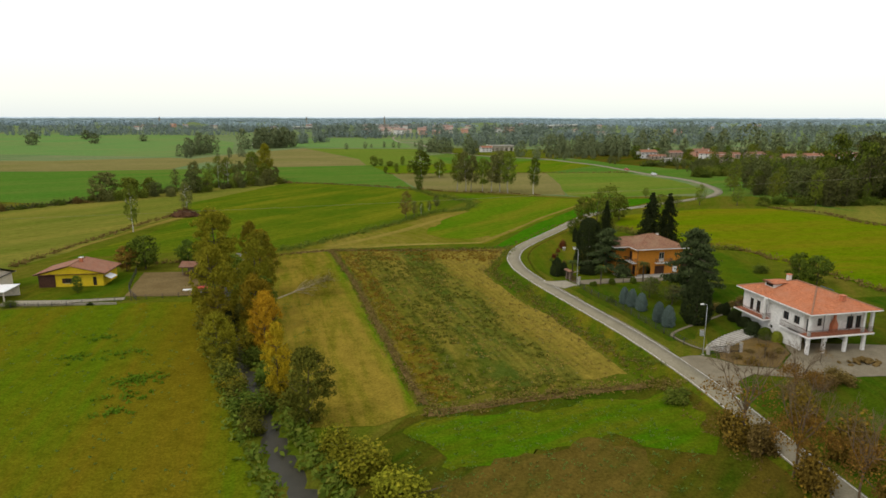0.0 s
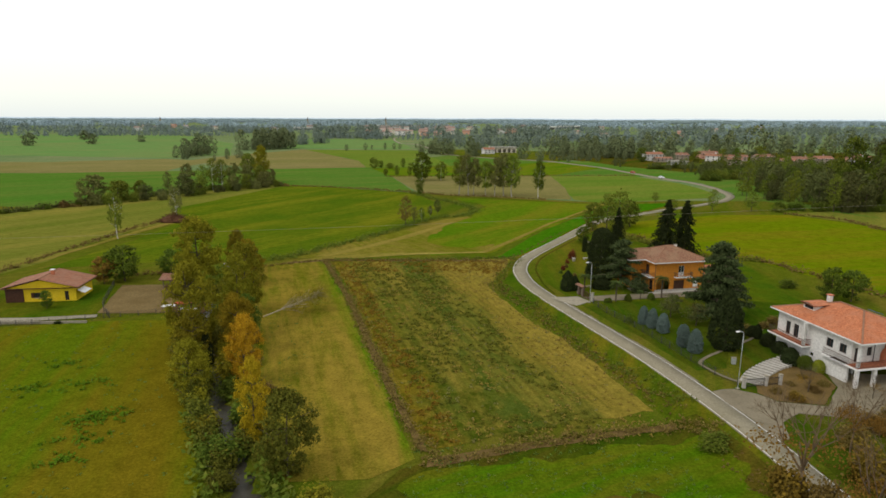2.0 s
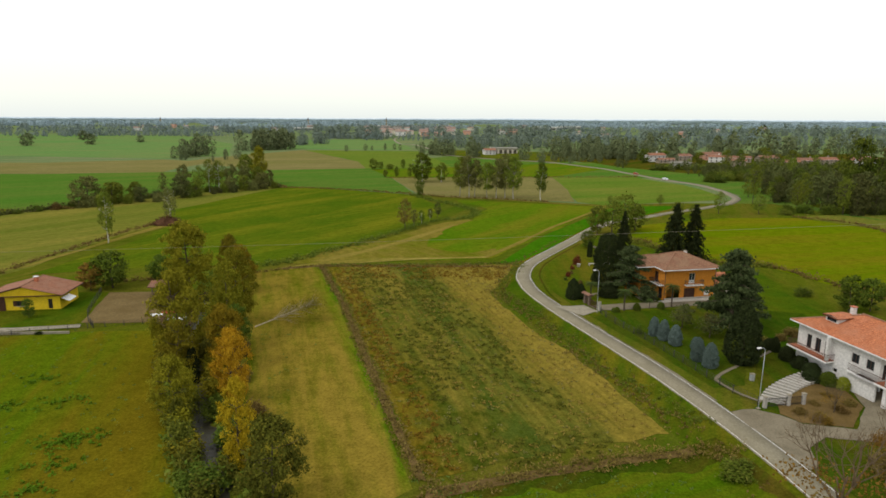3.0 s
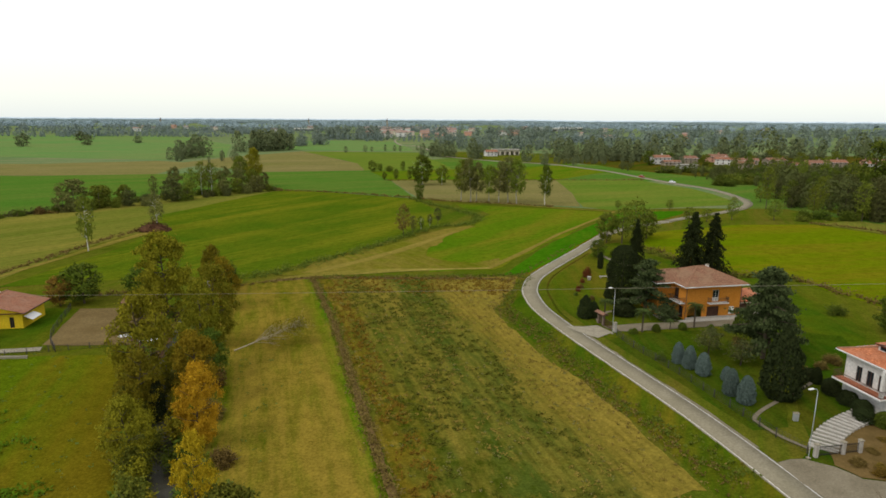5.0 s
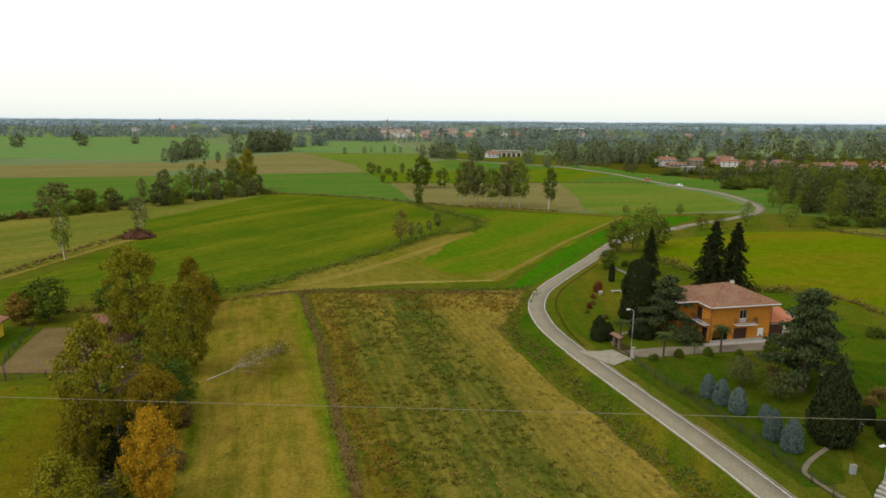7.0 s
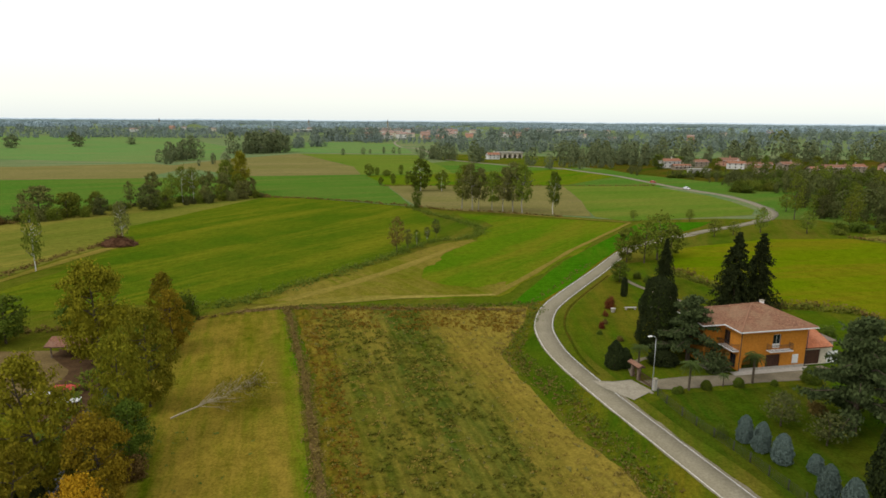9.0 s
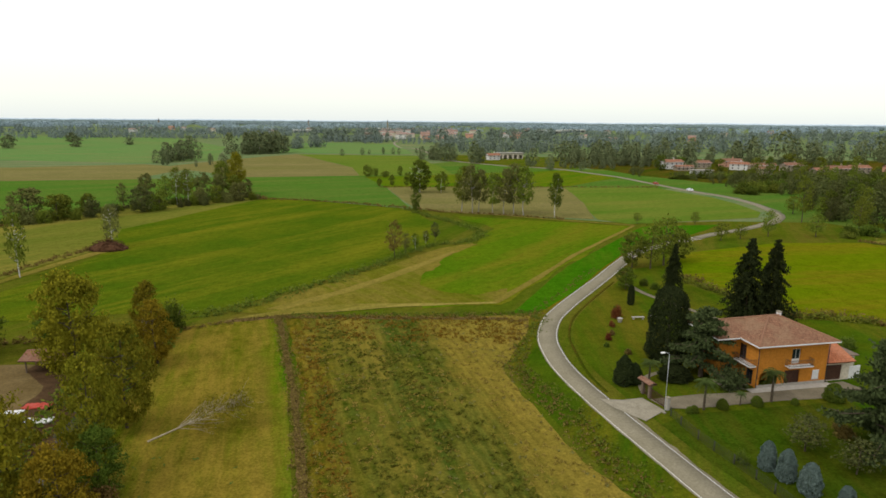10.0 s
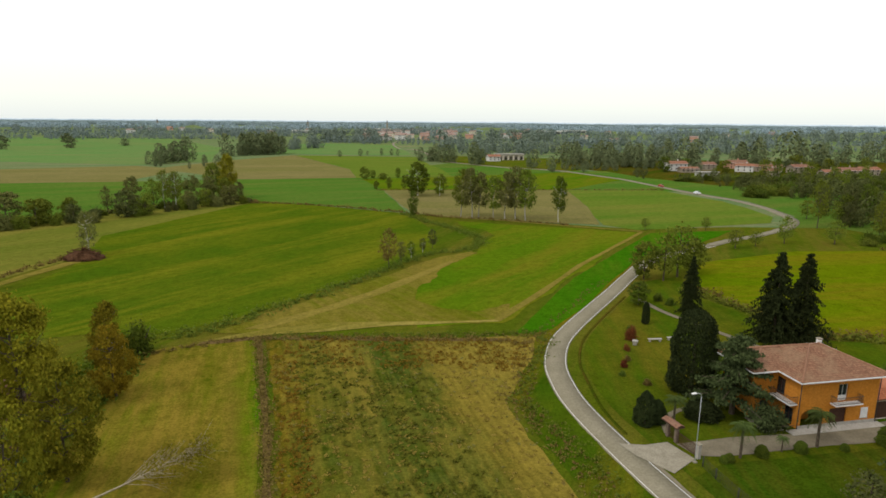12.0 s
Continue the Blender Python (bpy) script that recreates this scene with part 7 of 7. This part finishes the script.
def garden_gate():
    z = land(25.3, 138.5) + 0.08
    gt = thing("gate", pose(25.2, 138.9, z, 0, 0, -70), "iron garden gate with stone pillars and tiled cover", "gate")
    for x in (0.0, 1.5):
        p = part("pillar", box(x - 0.2, -0.2, 0, x + 0.2, 0.2, 2.0, 0.02), GREYWOOD, gt)
        part("capstone", box(x - 0.32, -0.32, 2.0, x + 0.32, 0.32, 2.1, 0.02), CONCRETE, p)
    me, r0, r1 = hip_roof(-0.6, -0.6, 2.1, 0.6, 2.15, 0.4, "x")
    part("cover", me, TILES_V, gt)
    picket(gt, pose(0.25, 0, 0.02), 1.0, 1.7, DARKWOOD)
    picket(gt, pose(1.75, 0, 0.02), 3.2, 1.5, DARKWOOD)
    p = part("pillar", box(4.95, -0.22, 0, 5.4, 0.22, 1.7, 0.02), STONE, gt)
    part("capstone", box(4.88, -0.29, 1.7, 5.47, 0.29, 1.8, 0.02), CONCRETE, p)


garden_gate()


def low_gate(x, y, deg):
    gt = thing("gate", pose(x, y, land(x, y) + 0.08, 0, 0, deg), "dark iron gate with square stone pillars", "gate")
    for px in (0, 3.4, 5.6):
        p = part("pillar", box(px, -0.2, 0, px + 0.4, 0.2, 1.5, 0.02), STONE, gt)
        part("capstone", box(px - 0.06, -0.26, 1.5, px + 0.46, 0.26, 1.6, 0.02), CONCRETE, p)
    picket(gt, pose(0.4, 0, 0.02), 3.0, 1.3, IRON)
    picket(gt, pose(3.8, 0, 0.02), 1.8, 1.3, IRON)


low_gate(39.2, 94.2, 12)

# broad curved garden steps of pale stone
stairs = thing("garden_steps", pose(40.6, 95.9, 0), "broad curved garden steps of pale stone slabs", "steps")
line = curve_points([(41.2, 96.0), (43.2, 98.6), (46.2, 101.2), (49.0, 103.0), (52.0, 104.6)], 0.82)
for k, p in enumerate(line):
    d = (line[min(k + 1, len(line) - 1)] - line[max(k - 1, 0)]).normalized()
    ang = math.degrees(math.atan2(d.y, d.x))
    zz = land(p.x, p.y) + 0.1
    part("step", moved(box(-0.24, -1.5, -0.15, 0.24, 1.5, 0.06 + 0.03 * k, 0.03), pose(p.x - 40.6, p.y - 95.9, zz, 0, 0, ang)), STONE, stairs)
low = thing("bin", pose(41.7, 102.8, land(41.7, 102.8)), "small grey standing meter box on the lawn", "box")
part("body", box(-0.3, -0.2, 0.0, 0.3, 0.2, 1.0, 0.04), GALV, low)
part("lid", box(-0.34, -0.24, 1.0, 0.34, 0.24, 1.08, 0.02), CONCRETE, low)

# bird bath and benches on the lawn, retaining wall behind the conifers
for x, y in ((33.5, 171.5), (37.0, 172.5)):
    b = thing("bench", pose(x, y, land(x, y) + 0.05, 0, 0, 8), "white stone garden bench on the lawn", "bench", "garden benches")
    part("seat", box(-1.2, -0.25, 0.4, 1.2, 0.25, 0.52, 0.02), STONE, b)
    for xx in (-0.9, 0.9):
        part("leg", box(xx - 0.12, -0.2, 0, xx + 0.12, 0.2, 0.4, 0.02), STONE, b)
pot = thing("planter", pose(29.6, 169.6, land(29.6, 169.6) + 0.05), "white stone flower pot on the lawn", "planter")
bm = bmesh.new()
bmesh.ops.create_cone(bm, cap_ends=True, segments=12, radius1=0.3, radius2=0.5, depth=0.8, matrix=pose(0, 0, 0.4))
part("pot", bm, STONE, pot)

# rubble heap, tarpaulins and sheds
g = random.Random(17)
heap = thing("rubble_heap", pose(61.5, 91.8, land(61.5, 91.8) + 0.1), "heap of dark rubble on the gravel", "rubble")
for i in range(40):
    a, r = g.uniform(0, 6.28), abs(g.gauss(0, 0.8))
    s = g.uniform(0.2, 0.5)
    bm = box(-s, -s * 0.7, -s * 0.4, s, s * 0.7, s * 0.4, 0.08)
    part("lump", moved(bm, pose(math.cos(a) * r * 1.8, math.sin(a) * r, max(0.05, 0.55 - r * 0.3), g.uniform(-30, 30), g.uniform(-30, 30), g.uniform(0, 360))), EARTH, heap)
bh = thing("brushwood_heap", pose(-103.8, 231, land(-103.8, 231)), "large heap of brown cut brushwood in the meadow", "heap")
rng_b = np.random.default_rng(44)
br = []
for i in range(420):
    a, r = rng_b.uniform(0, 6.28), rng_b.uniform(0, 1) ** 0.6
    c = np.array([math.cos(a) * r * 5.5, math.sin(a) * r * 3.8, rng_b.uniform(0, 1) * 3.0 * (1 - r * r)])
    d = rng_b.normal(0, 1, 3) * (1, 1, 0.35)
    d /= np.linalg.norm(d)
    L = rng_b.uniform(0.6, 1.6)
    br.append((np.array([c - d * L, c, c + d * L]) * (1, 1, 1) + (0, 0, 0.2), 0.09, 0.04))
BRUSH = rough_material("brushwood", (0.06, 0.028, 0.014), (0.12, 0.06, 0.03), 1.5, 0.95, 0.4, 0.05)
for k in range(61):
    V, F = tubes(br[k:k + 1] if k < 60 else br[60:], 4)
    V[:, 2] = np.maximum(V[:, 2], 0.0)
    if k < 60:
        part("branch", np_mesh("branch", V, F), BRUSH, bh)
    else:
        tagged(part("brushwood", np_mesh("brushwood", V, F), BRUSH, bh), kind="stuff")
bm = bmesh.new()
bmesh.ops.create_icosphere(bm, subdivisions=3, radius=1.0)
for v in bm.verts:
    k = 1 + 0.25 * noise.noise(v.co * 2.5)
    v.co = Vector((v.co.x * 5.2 * k, v.co.y * 3.6 * k, max(-0.1, v.co.z * 2.3 * k)))
part("core", bm, BRUSH, bh)

hen = thing("hen_house", pose(-65.4, 143.6, land(-64, 145), 0, 0, 4), "open wooden hen shelter with red tile roof", "shelter")
for x, y in ((0, 0), (5.4, 0), (0, 3.6), (5.4, 3.6)):
    part("post", box(x, y, 0, x + 0.16, y + 0.16, 2.2), GREYWOOD, hen)
part("rear_wall", box(0.16, 3.65, 0, 5.4, 3.72, 2.2), GREYWOOD, hen)
me, r0, r1 = hip_roof(-0.6, -0.6, 6.1, 4.4, 2.25, 0.35, "x")
part("roof", me, TILES_V, hen)
for x, y, w, d, mt, lab in ((-56.2, 133.0, 3.4, 1.6, TARP, "red tarpaulin sheet lying on the ground"), (-53.4, 129.2, 3.2, 1.3, TRIMW, "white plastic sheet lying on the ground"), (-58.2, 131.0, 2.6, 1.2, TRIMW, "white sheet of scrap on the ground")):
    t = new("ground_sheet")
    bm = bmesh.new()
    bmesh.ops.create_grid(bm, x_segments=14, y_segments=8, size=0.5)
    for v in bm.verts:
        v.co = Vector((v.co.x * w, v.co.y * d, 0.16 + 0.3 * abs(noise.noise((v.co.x * 5 + x, v.co.y * 5, 0)))))
    ex = bmesh.ops.extrude_face_region(bm, geom=bm.faces[:])
    bmesh.ops.translate(bm, vec=(0, 0, -0.14), verts=[e for e in ex["geom"] if isinstance(e, bmesh.types.BMVert)])
    t.matrix_basis = pose(x, y, land(x, y) + 0.05, 0, 0, 6)
    part("sheet", bm, mt, t)
    tagged(t, lab, "tarpaulin", "ground sheets")
yw = thing("yard_wall", pose(-84, 119.2, land(-84, 120.0), 0, 0, 5), "low pale concrete yard wall beside the lawn", "wall")
part("wall", box(-8, -0.12, 0, 15.5, 0.12, 0.4, 0.02), CONCRETE, yw)
part("coping", box(-8.05, -0.16, 0.4, 15.55, 0.16, 0.46, 0.02), CONCRETE, yw)
drape("yard_paving", [(-92, 119.8), (-80, 120.8), (-68.6, 123.5), (-69.3, 125.2), (-80, 122.8), (-92, 121.9)], 0.14, CONCRETE, "pale paved strip along the yard wall", "paving", 0.1, 2)


def car(x, y, deg, paint, label):
    c = thing("car", pose(x, y, land(x, y) + 0.28, 0, 0, deg), label, "car", "cars on the far road")
    bm = bmesh.new()
    prof = [(-2.1, 0.35), (-2.1, 0.85), (-1.2, 0.95), (-0.6, 1.42), (1.1, 1.45), (1.75, 0.98), (2.1, 0.9), (2.1, 0.35)]
    rings = [[bm.verts.new((px, side * (0.85 if pz < 1 else 0.68), pz)) for px, pz in prof] for side in (-1, 1)]
    bm.faces.new(rings[0])
    bm.faces.new(rings[1][::-1])
    for k in range(len(prof)):
        bm.faces.new((rings[0][k - 1], rings[0][k], rings[1][k], rings[1][k - 1]))
    part("body", bm, paint, c)
    for s in (-1, 1):
        part("side_window", box(-0.6, s * 0.78 - 0.02, 1.02, 1.2, s * 0.78 + 0.02, 1.34, 0.01), GLASS, c)
        for wx in (-1.35, 1.35):
            bm = bmesh.new()
            bmesh.ops.create_cone(bm, cap_ends=True, segments=14, radius1=0.33, radius2=0.33, depth=0.2, matrix=pose(wx, s * 0.8, 0.33, 90))
            wheel = part("wheel", bm, RUBBER, c)
            bm = bmesh.new()
            bmesh.ops.create_cone(bm, cap_ends=True, segments=10, radius1=0.2, radius2=0.2, depth=0.21, matrix=pose(wx, s * 0.802, 0.33, 90))
            part("rim", bm, GALV, wheel)
    part("windscreen", moved(box(-0.02, -0.6, -0.3, 0.02, 0.6, 0.3), pose(-0.92, 0, 1.2, 0, 52, 0)), GLASS, c)


car(126.8, 406, 108, CARWHITE, "small white car on the far road")
car(118.6, 442, 108, CARRED, "small red car on the far road")

# overhead line crossing the valley
w = thing("power_line", pose(0, 58.2, 0), "thin overhead power cable sagging across the fields", "cable")
xs = np.linspace(-130, 130, 60)
pts = np.stack([xs, -0.154 * xs, 30.03 + 0.0742 * xs + 0.000125 * xs ** 2], axis=1)
part("cable", np_mesh("cable", *tubes([(pts, 0.0055, 0.0055)], 5)), CONCRETE, w)
for x, y, top in ((-130, 20.0, 22.5), (130, -20.0, 41.8)):
    part("mast", np_mesh("mast", *tubes([(np.array([(x, y, -0.5), (x, y, top * 0.5), (x, y, top + 0.6)]), 0.4, 0.18)], 8)), GALV, w)

# garden wall behind the conifers and swale of the lawn's inner edge, shadow painted in
lawn_swale = part("lawn_swale", ribbon(curve_points([(road_x(y) + 2.6 + 1.2 * smooth((y - 140) / 15), y) for y in range(139, 200, 4)], 1.5), -0.2, 0.2, 0.13, thick=0.2), SOUTH)
tagged(lawn_swale, "green swale along the garden lawn, its shadow in the dark colour", "border", kind="structure")
